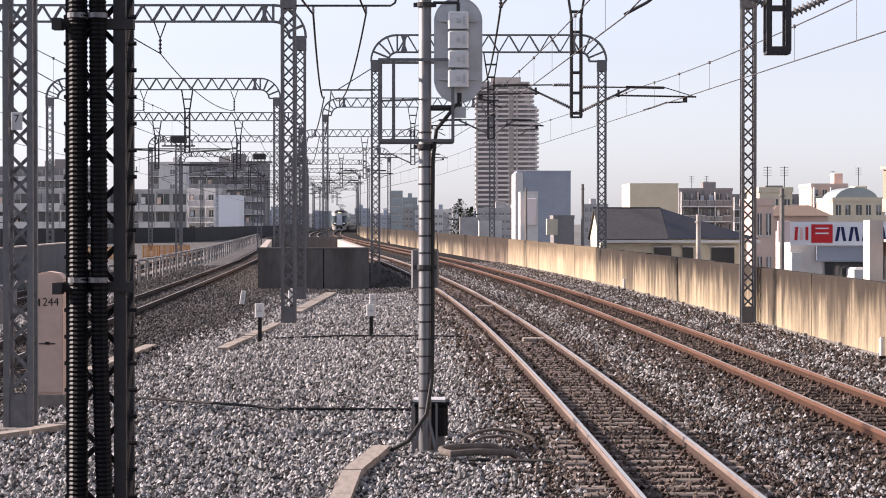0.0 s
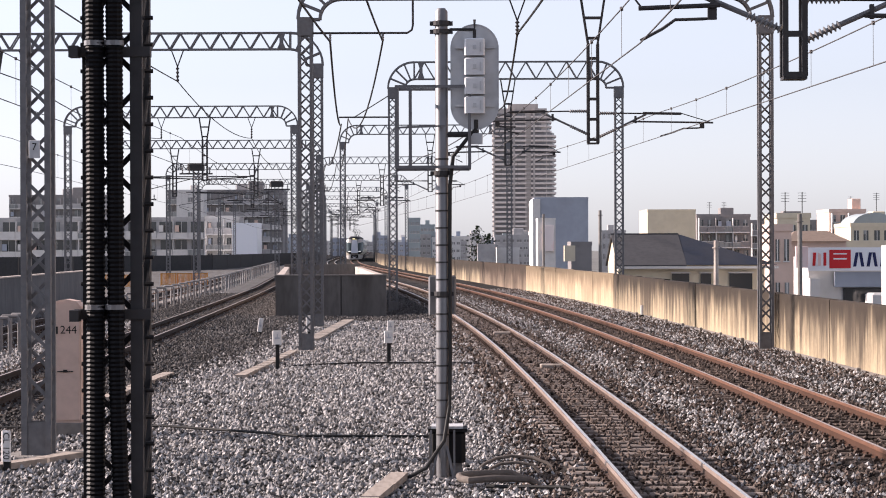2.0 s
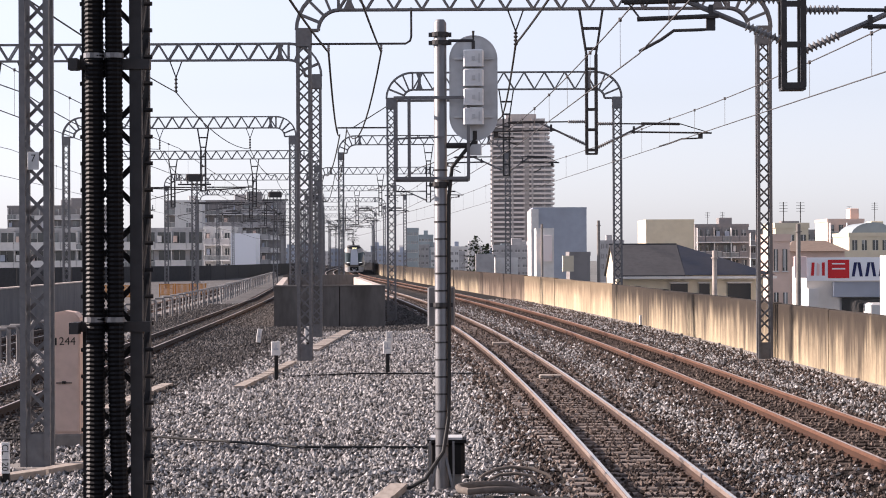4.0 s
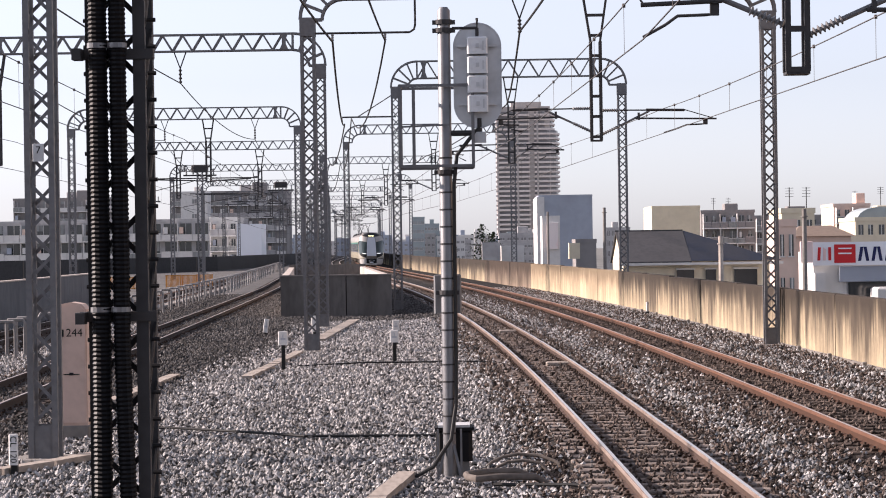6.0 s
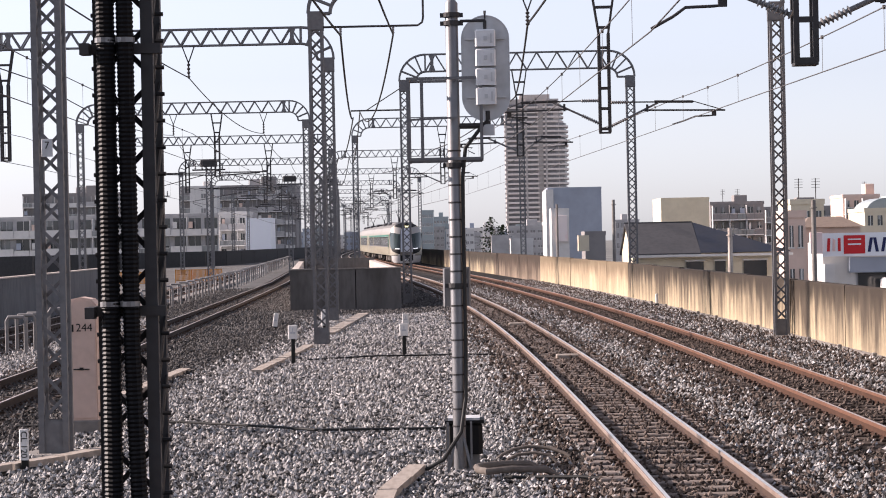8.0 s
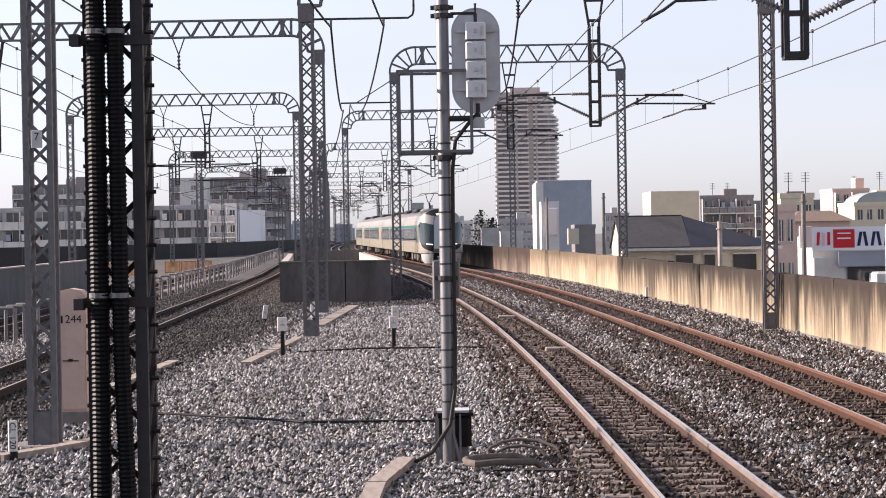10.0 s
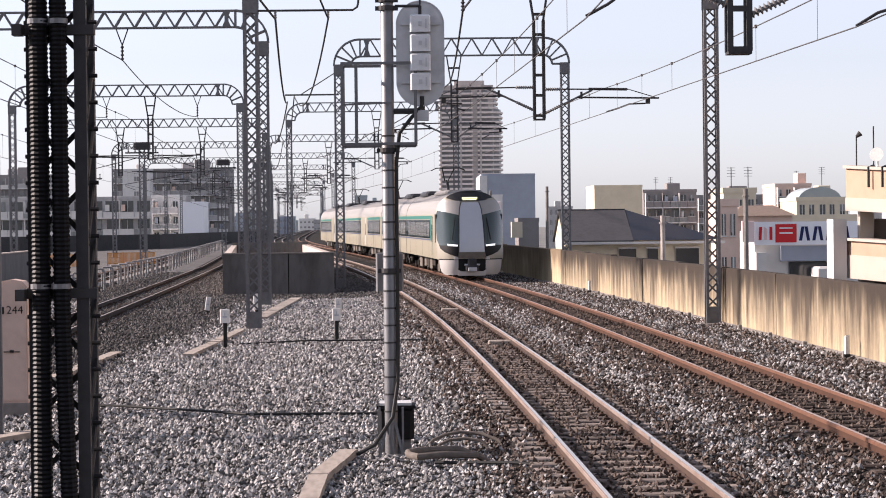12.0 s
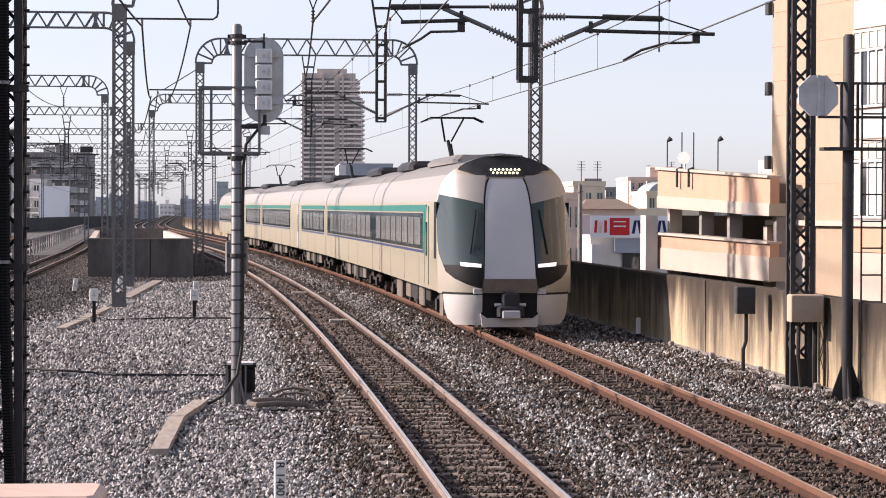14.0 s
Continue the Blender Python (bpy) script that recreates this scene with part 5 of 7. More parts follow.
# ---- small trackside things ----
def text_part(parent, body, size, m, mat, name="lettering"):
    cu = bpy.data.curves.new(name, 'FONT')
    cu.body, cu.size, cu.extrude = body, size, 0.001
    cu.align_x, cu.align_y = 'CENTER', 'CENTER'
    tmp = bpy.data.objects.new("tmp_text", cu)
    scene.collection.objects.link(tmp)
    me = bpy.data.meshes.new_from_object(tmp.evaluated_get(bpy.context.evaluated_depsgraph_get()))
    bpy.data.objects.remove(tmp)
    me.materials.clear()
    me.materials.append(mat)
    ob = new(name, me)
    ob.parent, ob.matrix_basis = parent, m
    return ob


def build_cabinet():
    ob = thing("relay_cabinet", "beige trackside relay cabinet with rounded top and number", "cabinet", pose(-5.95, 34.2, GROUND))
    w = 0.23
    ring = [(-w, 0.22), (w, 0.22), (w, 1.97), (w * 0.7, 2.05), (0, 2.08), (-w * 0.7, 2.05), (-w, 1.97)]
    part("body", Shape().prism(ring, -0.2, 0.2), M_PINK, ob)
    part("door", Shape().prism([(x * 0.93, 0.26 + (z - 0.22) * 0.96) for x, z in ring], -0.225, -0.203), M_PINK, ob)
    part("plinth", Shape().bevelled(-w - 0.02, -0.22, -0.1, w + 0.02, 0.22, 0.22, 0.02), M_CONC, ob)
    part("handle", Shape().box(-0.03, -0.245, 0.98, 0.03, -0.226, 1.02).box(-0.12, -0.24, 0.985, 0.12, -0.226, 1.0), M_BLACK, ob)
    part("grab_rail", Shape().tube([(-w - 0.02, -0.12, 0.75), (-w - 0.07, -0.16, 0.78), (-w - 0.07, -0.16, 1.3), (-w - 0.02, -0.12, 1.33)], 0.015, 6), M_PINK, ob)
    part("number_mark", Shape().box(-0.19, -0.232, 1.56, -0.11, -0.227, 1.67), M_BLACK, ob)
    text_part(ob, "244", 0.17, pose(0.05, -0.228, 1.615, 90, 0, 0), M_BLACK)
    ob = thing("mast_plate", "small grey plate lettered 7 fixed to a lattice mast", "plate", pose(-5.72, 30.36, 3.93))
    part("panel", Shape().bevelled(-0.075, -0.02, -0.12, 0.075, 0.0, 0.12, 0.005), M_SIGGREY, ob)
    text_part(ob, "7", 0.14, pose(0, -0.023, 0.03, 90, 0, 0), M_BLACK)
    # low chest beside the platform end
    ob = thing("relay_cabinet", "pinkish beige trackside cabinet with a flat chamfered lid", "cabinet", pose(-2.3, 10.4, GROUND))
    part("body", Shape().bevelled(-1.3, -0.4, 0.0, 1.3, 0.4, 0.72, 0.02), M_PINK, ob)
    part("lid", Shape().bevelled(-1.34, -0.44, 0.72, 1.34, 0.44, 0.865, 0.05), M_PINK, ob)


def marker_post(x, y, h, lean=0.0, plate=(0.2, 0.34), text="", label="white marker plate on a short black post"):
    ob = thing("marker_post", label, "marker post", pose(x, y, GROUND, 0, lean, 0), group="marker posts in the gravel")
    w, ph = plate
    part("stake", Shape().bevelled(-0.045, -0.045, -0.1, 0.045, 0.045, h - ph + 0.05, 0.01), M_BLACK, ob)
    p = part("plate", Shape().bevelled(-w / 2, -0.07, h - ph, w / 2, -0.03, h, 0.015), M_WHITE, ob)
    if text:
        text_part(p, text, 0.115, Matrix.Translation((0, -0.074, h - ph / 2)) @ pose(0, 0, 0, 90, 0, 0) @ pose(0, 0, 0, 0, 0, -90), M_BLACK)
    else:
        part("mark", Shape().box(-w * 0.25, -0.074, h - ph * 0.62, w * 0.25, -0.071, h - ph * 0.5).box(-w * 0.05, -0.074, h - ph * 0.5, w * 0.05, -0.071, h - ph * 0.25), M_TRGREY, p)
    return ob


def build_small():
    marker_post(-4.2, 51.8, 0.95, plate=(0.22, 0.32))
    marker_post(-1.75, 55.0, 0.82, plate=(0.22, 0.3))
    marker_post(-2.0, 64.5, 0.75, plate=(0.2, 0.3))
    marker_post(-6.6, 74.0, 0.55, 8, plate=(0.16, 0.45))
    marker_post(-4.7, 70.0, 0.75, plate=(0.18, 0.5))
    marker_post(0.38, 15.3, 0.55, plate=(0.12, 0.37), text="R 1400", label="white stake lettered R 1400 with black foot")
    marker_post(-5.75, 28.6, 0.55, plate=(0.12, 0.4), text="CL 120", label="white stake lettered CL 120 with black foot")
    for y in (45.5, 88.0):
        x = line_x(y) + WALL - 0.28
        ob = thing("wall_marker", "small white stake at the foot of the wall", "marker post", pose(x, y, GROUND + rise(y)), group="white stakes by the wall")
        part("stake", Shape().bevelled(-0.06, -0.03, -0.05, 0.06, 0.03, 0.5, 0.03), M_WHITE, ob)
        part("foot", Shape().bevelled(-0.07, -0.04, -0.05, 0.07, 0.04, 0.12, 0.01), M_BLACK, ob)
    # low ledge and small blocks along the foot of the wall
    solid("wall_ledge", sweep([(WALL - 0.12, GROUND - 0.05), (WALL - 0.005, GROUND - 0.05), (WALL - 0.005, GROUND + 0.07), (WALL - 0.12, GROUND + 0.05)], line_x, [8 + 4 * k for k in range(30)]), M_CONC, "narrow concrete ledge at the foot of the wall", "ledge", kind="structure")
    for k in range(17):
        y = 26 + 4 * k
        b = solid("wall_block", Shape().bevelled(-0.05, -0.06, -0.04, 0.05, 0.06, 0.15, 0.015), M_CONC, "small grey concrete block at the foot of the wall", "concrete block", group="blocks along the wall", m=pose(line_x(y) + WALL - 0.22, y, GROUND + rise(y)))
    # planks and cable ducts laid in the gravel
    for (x0, y0), (x1, y1), w in (((-1.03, 20.5), (-1.0, 24.8), 0.21), ((-1.0, 24.85), (-0.74, 27.4), 0.21), ((-4.75, 48.6), (-4.45, 60.0), 0.24), ((-4.45, 68.0), (-4.25, 86.0), 0.4), ((-7.4, 25.5), (-5.0, 30.6), 0.22), ((-6.55, 41.5), (-6.45, 50.0), 0.25)):
        trough = thing("cable_trough", "row of pale concrete cable trough lids in the gravel", "cable trough", group="cable troughs in the gravel")
        d = Vector((x1 - x0, y1 - y0)).length
        n = max(1, int(d / 1.0))
        for k in range(n):
            a, b = k / n, (k + 1) / n - 0.01
            pa = Vector((x0 + (x1 - x0) * a, y0 + (y1 - y0) * a, GROUND + 0.07))
            pb = Vector((x0 + (x1 - x0) * b, y0 + (y1 - y0) * b, GROUND + 0.07 + random.uniform(-0.01, 0.015)))
            part("lid", Shape().bar(pa, pb, w, 0.08), M_TIMBER, trough)
    # pipes by the signal
    for pts, r in (([(0.75, 27.3, -0.2), (0.6, 27.25, -0.13), (0.3, 27.15, -0.12), (0.1, 27.0, -0.12), (-0.02, 26.8, -0.12), (0.0, 26.5, -0.12), (0.1, 26.3, -0.12), (0.4, 26.35, -0.1), (0.8, 26.6, -0.14), (0.95, 26.66, -0.24)], 0.042),
                   ([(0.2, 28.6, -0.25), (0.3, 28.7, -0.16), (0.45, 28.8, -0.1), (0.65, 28.85, -0.07), (0.9, 28.8, -0.09), (1.1, 28.7, -0.15), (1.25, 28.6, -0.26)], 0.022),
                   ([(0.3, 28.2, -0.25), (0.38, 28.25, -0.17), (0.5, 28.3, -0.12), (0.7, 28.3, -0.1), (0.9, 28.25, -0.13), (1.0, 28.2, -0.24)], 0.02)):
        solid("conduit_bend", Shape().tube(pts, r, 10), M_PIPE, "bent brown cable conduit coming out of the gravel", "conduit", group="conduits by the signal", smooth=True)
    for pts in ([(-8, 35.2, -0.2), (-4.6, 35.0, -0.16), (-3.0, 33.6, -0.15), (-2.4, 33.2, -0.17), (-0.3, 33.4, -0.2)],
                [(-4.0, 53.6, -0.2), (-2.4, 53.8, -0.15), (0.0, 54.0, -0.17), (1.0, 54.0, -0.2)],
                [(0.3, 26.4, -0.2), (1.2, 26.0, -0.17), (1.8, 25.6, -0.2)]):
        solid("ground_cable", Shape().tube(pts, 0.02, 8), M_CABLE, "black cable lying on the gravel", "cable", group="cables on the gravel", smooth=True)
    # balise-like boxes in the near track
    for y, dx in ((51.5, 0.33), (70.5, 0.25), (110, 0.2)):
        x = line_x(y) + NEAR + dx
        solid("track_box", Shape().bevelled(x - 0.27, y - 0.2, -0.2 + rise(y), x + 0.27, y + 0.2, -0.08 + rise(y), 0.02), M_TIMBER, "small pale box between the rails", "track box", group="boxes between the rails")


def build_right_post():
    """Post with octagonal sign back, ladder and boxes by the nearest right mast."""
    x, y = 8.98, 28.3
    ob = thing("sign_post", "dark tube post with a grey octagonal disc and ladder", "sign post", pose(x + 0.35, y, GROUND))
    # pole coloured dark for its backlit look
    part("pole", Shape().tube([(0, 0, 0), (0, 0, 5.7), (0, 0, 5.75)], [0.09, 0.09, 0.06], 16), M_STEELDARK, ob, "", True)
    part("foot", Shape().prism([(-0.28, 0), (0.28, 0), (0.09, 0.55), (-0.09, 0.55)], -0.02, 0.02).prism([(-0.28, 0), (0.28, 0), (0.09, 0.55), (-0.09, 0.55)], -0.02, 0.02, "x"), M_STEELDARK, ob)
    oct_ = [(-0.52 + 0.34 * math.cos(radians(22.5 + 45 * k)), 4.78 + 0.34 * math.sin(radians(22.5 + 45 * k))) for k in range(8)]
    d = part("disc", Shape().prism(oct_, -0.16, -0.1), M_SIGGREY, ob, "grey octagonal disc back")
    part("rib", Shape().box(-0.54, -0.18, 4.46, -0.5, -0.161, 5.1).box(-0.42, -0.18, 4.46, -0.4, -0.161, 5.1), M_SIGGREY, d)
    cage = part("cage", Shape().bar((-0.45, -0.1, 3.95), (0.9, -0.1, 3.95), 0.3, 0.05), M_STEELDARK, ob)
    for z in (4.45, 4.98):
        part("cage_bar", Shape().bar((-0.5, -0.05, z), (0.6, -0.05, z), 0.04), M_STEELDARK, cage)
    for xx in (-0.14, 0.12, 0.62):
        part("cage_bar", Shape().bar((xx, -0.1, 3.95), (xx, -0.1, 4.98), 0.04), M_STEELDARK, cage)
    lad = Shape()
    for xx in (0.17, 0.5):
        lad.bar((xx, -0.18, 0.1), (xx, -0.18, 4.98), 0.025)
    z = 0.3
    while z < 4.9:
        lad.bar((0.17, -0.18, z), (0.5, -0.18, z), 0.025)
        z += 0.42
    part("ladder", lad, M_STEELDARK, ob)
    x = 9.12
    ob = thing("equipment_box", "beige steel equipment box strapped to the mast", "equipment box", pose(x, 30.25, GROUND))
    part("case", Shape().bevelled(-0.28, -0.2, 1.15, 0.28, 0.12, 1.6, 0.02), M_BEIGE, ob)
    for cx, cy, lx, r in ((-0.1, 0.0, -0.05, 0.035), (0.08, 0.0, 0.1, 0.035), (0.2, 0.1, 0.2, 0.045)):
        part("cable", Shape().tube([(cx, cy, 1.15), (cx - 0.02, cy - 0.05, 0.6), (lx, cy, 0.0)], r, 8), M_CABLE, ob)
    ob = thing("telephone_box", "black trackside telephone case on a thin crooked stand", "telephone case", pose(8.93, 34.2, GROUND))
    part("stand", Shape().tube([(0, 0, 0), (0, 0, 0.45), (0.05, 0, 0.6), (0.05, 0, 1.15)], 0.035, 8), M_BLACK, ob)
    part("case", Shape().bevelled(-0.16, -0.12, 1.1, 0.2, 0.12, 1.6, 0.02), M_STEELDARK, ob)
    part("base", Shape().bevelled(-0.3, -0.25, -0.05, 0.45, 0.25, 0.05, 0.02), M_CONC, ob)


# ---- left side ----
def build_left():
    wall = thing("wall_left", "dark grey concrete parapet along the left track", "wall", kind="structure")
    y = 20.0
    while y < 112:
        a, b = y + 0.01, y + 3.99
        xa, xb = left_x(a) - 6.7, left_x(b) - 6.7
        s = Shape().raw([(xa - 0.2, a, -0.6), (xa, a, -0.6), (xb, b, -0.6), (xb - 0.2, b, -0.6), (xa - 0.2, a, 1.5), (xa, a, 1.5), (xb, b, 1.5), (xb - 0.2, b, 1.5)],
                        [(0, 3, 2, 1), (4, 5, 6, 7), (0, 1, 5, 4), (1, 2, 6, 5), (2, 3, 7, 6), (3, 0, 4, 7)])
        part("panel", s, M_WALLGREY, wall)
        y += 4.0
    cap = sweep([(-6.95, 1.5), (-6.65, 1.5), (-6.65, 1.55), (-6.95, 1.55)], left_x, [20 + 4 * k for k in range(24)])
    part("coping", cap, M_CONCLIGHT, wall)
    # rail fence beyond it
    fence = thing("fence", "low railing of bent grey steel hoops between the tracks", "fence")
    y = 60.0
    k = 0
    pm = Shape().tube([(0.25, 0, -0.1), (0.25, 0, 0.9), (0.2, 0, 1.0), (-0.2, 0, 1.0), (-0.25, 0, 0.9), (-0.25, 0, -0.1)], 0.05, 6).mesh("hoop", M_HOOP)
    while y < 300:
        p = new("hoop", pm)
        p.parent = fence
        p.matrix_basis = pose(left_x(y) - 2.9, y, GROUND)
        y += 1.6 if y < 63 else 4.2 if y < 200 else 6.0
    for z, r in ((0.2, 0.012), (0.55, 0.02)):
        part("rail", sweep([(-2.9 - r, z - r), (-2.9 + r, z - r), (-2.9 + r, z + r), (-2.9 - r, z + r)], left_x, [93 + 9 * i for i in range(24)]), M_BROWN, fence)
    part("trough", sweep([(-4.2, GROUND - 0.02), (-3.4, GROUND - 0.02), (-3.4, -0.12), (-4.2, -0.12)], left_x, [93 + 9 * i for i in range(24)]), M_CONC, fence)
    # orange barriers
    for k in range(5):
        ob = thing("barrier", "orange steel mesh work barrier", "barrier", pose((-22.3, -21.15, -20.0, -24.4, -25.6)[k], (168, 168.3, 168.6, 160, 160.2)[k], GROUND), group="orange barriers")
        s = Shape()
        for x in (0.0, 1.1):
            s.bar((x, 0, 0), (x, 0, 1.0), 0.05)
        for z in (0.15, 0.95):
            s.bar((0, 0, z), (1.1, 0, z), 0.05)
        part("frame", s, M_ORANGE, ob)
        for i in range(12):
            part("bar", Shape().bar((0.05 + i * 0.09, 0, 0.15), (0.05 + i * 0.09, 0, 0.95), 0.05), M_ORANGE, ob)
    # far noise wall
    s = Shape()
    wall = thing("wall_back", "dark noise wall behind the left tracks", "wall", kind="structure")
    pts = [(-75, 215), (-50, 255), (-33, 300), (-30.0, 420), (-34, 560)]
    for (xa, ya), (xb, yb) in zip(pts, pts[1:]):
        n = 8
        for k in range(n):
            p = Vector((xa + (xb - xa) * k / n, ya + (yb - ya) * k / n, 0.55))
            q = Vector((xa + (xb - xa) * (k + 0.985) / n, ya + (yb - ya) * (k + 0.985) / n, 0.55))
            part("panel", Shape().bar(p, q, 0.15, 2.2), M_DARKWALL, wall)


# ---- town ----
M_TOWN = material("town_ground", (0.2, 0.2, 0.19), 0.95, grain=0.4, grain_scale=0.3, stain=0.4, stain_scale=0.05)
M_WALLCLEAN = wall_material("parapet_concrete_clean", (0.52, 0.43, 0.29), (0.16, 0.115, 0.075), 0.6)
M_TOWER = material("tower_tile", (0.5, 0.45, 0.42), 0.8, grain=0.2, grain_scale=1)
M_TOWERLIGHT = material("tower_balcony", (0.75, 0.66, 0.61), 0.8, grain=0.2, grain_scale=1)
# far panes, paler than house glass: distance haze put into the colour
M_HAZEGLASS = material("hazed_window", (0.2, 0.19, 0.19), 0.3, grain=0.4, grain_scale=0.4)
M_WINDOW = glass_material("house_window", (0.03, 0.035, 0.04), 0.1)
M_BWHITE = material("white_render", (0.62, 0.605, 0.585), 0.85, grain=0.15, grain_scale=1.5, stain=0.2, stain_scale=0.4, stain_colour=(0.4, 0.38, 0.35))
M_BGREY = material("grey_render", (0.42, 0.41, 0.41), 0.85, grain=0.2, grain_scale=1.5, stain=0.25, stain_scale=0.4)
# base raised a little to stand in for haze over the far blocks
M_BDARK = material("dark_tile_facade", (0.25, 0.235, 0.23), 0.85, grain=0.2, grain_scale=1.5)
M_BBLUE = material("blue_grey_cladding", (0.33, 0.36, 0.42), 0.7, grain=0.12, grain_scale=1.0, stain=0.15, stain_scale=0.3)
M_BCREAM = material("cream_render", (0.62, 0.55, 0.42), 0.85, grain=0.15, grain_scale=1.5, stain=0.2, stain_scale=0.5, stain_colour=(0.35, 0.28, 0.2))
M_BBEIGE = material("beige_tile_facade", (0.355, 0.28, 0.205), 0.8, grain=0.12, grain_scale=2.5, stain=0.12, stain_scale=0.5, stain_colour=(0.36, 0.27, 0.18))
M_BPINK = material("peach_panel", (0.46, 0.30, 0.215), 0.8, grain=0.12, grain_scale=2.5, stain=0.12, stain_scale=0.5, stain_colour=(0.5, 0.33, 0.22))
M_BPALE = material("pale_panel", (0.43, 0.38, 0.33), 0.8, grain=0.1, grain_scale=2.0)
M_BPEACH = material("peach_render", (0.66, 0.5, 0.42), 0.85, grain=0.15, grain_scale=1.5, stain=0.2, stain_scale=0.5, stain_colour=(0.4, 0.3, 0.24))
# lit and shaded slate: the slopes' different light is put into two colours
M_SLATELIT = material("lit_slate_roof", (0.06, 0.06, 0.064), 0.7, grain=0.4, grain_scale=4, stain=0.3, stain_scale=0.6, stain_colour=(0.04, 0.04, 0.042))
M_SLATESHADE = material("shaded_slate_roof", (0.02, 0.025, 0.04), 0.6, grain=0.4, grain_scale=4, stain=0.3, stain_scale=0.6)
M_RED = material("red_sign_paint", (0.55, 0.03, 0.035), 0.5)
M_NAVY = material("navy_letters", (0.02, 0.025, 0.09), 0.5)
M_SIGNWHITE = material("white_sign_board", (0.78, 0.80, 0.84), 0.5, grain=0.05)
M_TEALWALL = material("teal_cladding", (0.3, 0.345, 0.36), 0.7, grain=0.12, grain_scale=1.0, stain=0.15, stain_scale=0.3)
M_ROOFBROWN = material("brown_roof", (0.2, 0.155, 0.125), 0.8, grain=0.3, grain_scale=3)
M_POSTER = material("faded_poster", (0.74, 0.66, 0.64), 0.6, stain=0.7, stain_scale=0.55, stain_colour=(0.72, 0.34, 0.32))
M_LEAF = material("foliage", (0.035, 0.055, 0.025), 0.8, island=0.7, grain=0.3)


def at(bearing_px, y):
    """x at y metres ahead on the line of sight that leaves bearing_px from straight ahead at f = 4000."""
    return bearing_px / 4000.0 * y


def building(name, label, x0, x1, y, depth, z0, z1, wall, floors=4, cols=5, win=(0.55, 0.5), balcony=False, roof=True):
    ob = thing(name, label, "building")
    rng = random.Random(int(abs(x0) * 10 + y))
    part("wall", Shape().box(x0, y, z0, x1, y + depth, z1), wall, ob)
    if roof:
        s = Shape()
        e, h = (0.1, 0.5) if floors else (0.03, 0.22)
        for a, b, c, d in ((x0 - e, y - e, x1 + e, y + 0.2), (x0 - e, y + depth - 0.2, x1 + e, y + depth + e), (x0 - e, y + 0.2, x0 + 0.2, y + depth - 0.2), (x1 - 0.2, y + 0.2, x1 + e, y + depth - 0.2)):
            s.box(a, b, z1 - 0.05, c, d, z1 + h)
        part("parapet", s, wall, ob)
        if x1 - x0 > 6 and floors:
            u = x0 + (x1 - x0) * rng.uniform(0.2, 0.7)
            part("roof_house", Shape().bevelled(u, y + 2, z1, u + min(4.0, (x1 - x0) * 0.25), y + 6, z1 + rng.uniform(1.6, 2.8), 0.1), wall, ob)
    fh = (z1 - z0) / max(1, floors)
    for f in range(floors):
        zb = z0 + f * fh
        cw = (x1 - x0) / max(1, cols)
        if zb + fh < -1.0:
            continue
        for c in range(cols):
            a = x0 + (c + 0.5 - win[0] / 2 * rng.uniform(0.75, 1.05)) * cw
            w = win[0] * cw * rng.uniform(0.75, 1.0)
            zz0, zz1 = zb + fh * 0.3, zb + fh * (0.3 + win[1])
            # past 500 m the pane colour itself carries the haze
            wd = part("window", Shape().box(a, y - 0.06, zz0, a + w, y + 0.01, zz1), M_WINDOW if y < 500 else M_HAZEGLASS, ob)
            part("frame", Shape().box(a - 0.08, y - 0.1, zz0 - 0.1, a + w + 0.08, y - 0.02, zz0).box(a + w / 2 - 0.04, y - 0.09, zz0, a + w / 2 + 0.04, y - 0.05, zz1), M_BWHITE, wd)
            if rng.random() < 0.45:
                k = rng.uniform(0.3, 0.9)
                part("blind", Shape().box(a + 0.03, y - 0.08, zz1 - (zz1 - zz0) * k, a + w * rng.choice((0.46, 0.97)), y - 0.061, zz1), M_PANE, wd)
        if balcony:
            face = wall if balcony is True else balcony
            bal = part("balcony", Shape().box(x0 + 0.2, y - 1.5, zb - 0.22, x1 - 0.2, y, zb), M_BWHITE, ob, "white balcony slab")
            for c in range(cols):
                a, b = x0 + 0.25 + c * (x1 - x0 - 0.5) / cols, x0 + 0.25 + (c + 1) * (x1 - x0 - 0.5) / cols
                style = rng.random()
                hgt = fh * (0.36 if style < 0.7 else 0.28)
                part("parapet", Shape().box(a, y - 1.5, zb, b - 0.12, y - 1.42, zb + hgt), face if style < 0.6 else M_PANE if style < 0.85 else M_BWHITE, bal)
                part("handrail", Shape().box(a, y - 1.53, zb + hgt, b - 0.12, y - 1.4, zb + hgt + 0.08), M_BWHITE, bal)
                if c % 2 == 0:
                    part("partition", Shape().box(a, y - 1.4, zb, a + 0.14, y - 0.1, zb + fh - 0.22), M_BWHITE if style > 0.3 else face, bal)
                if rng.random() < 0.3:
                    part("laundry", Shape().bevelled(a + 0.4, y - 1.3, zb + fh * 0.35, a + 0.4 + rng.uniform(0.4, 1.0), y - 1.22, zb + fh * 0.7, 0.02), rng.choice((M_BWHITE, M_BBLUE, M_BPEACH)), bal)
    return ob


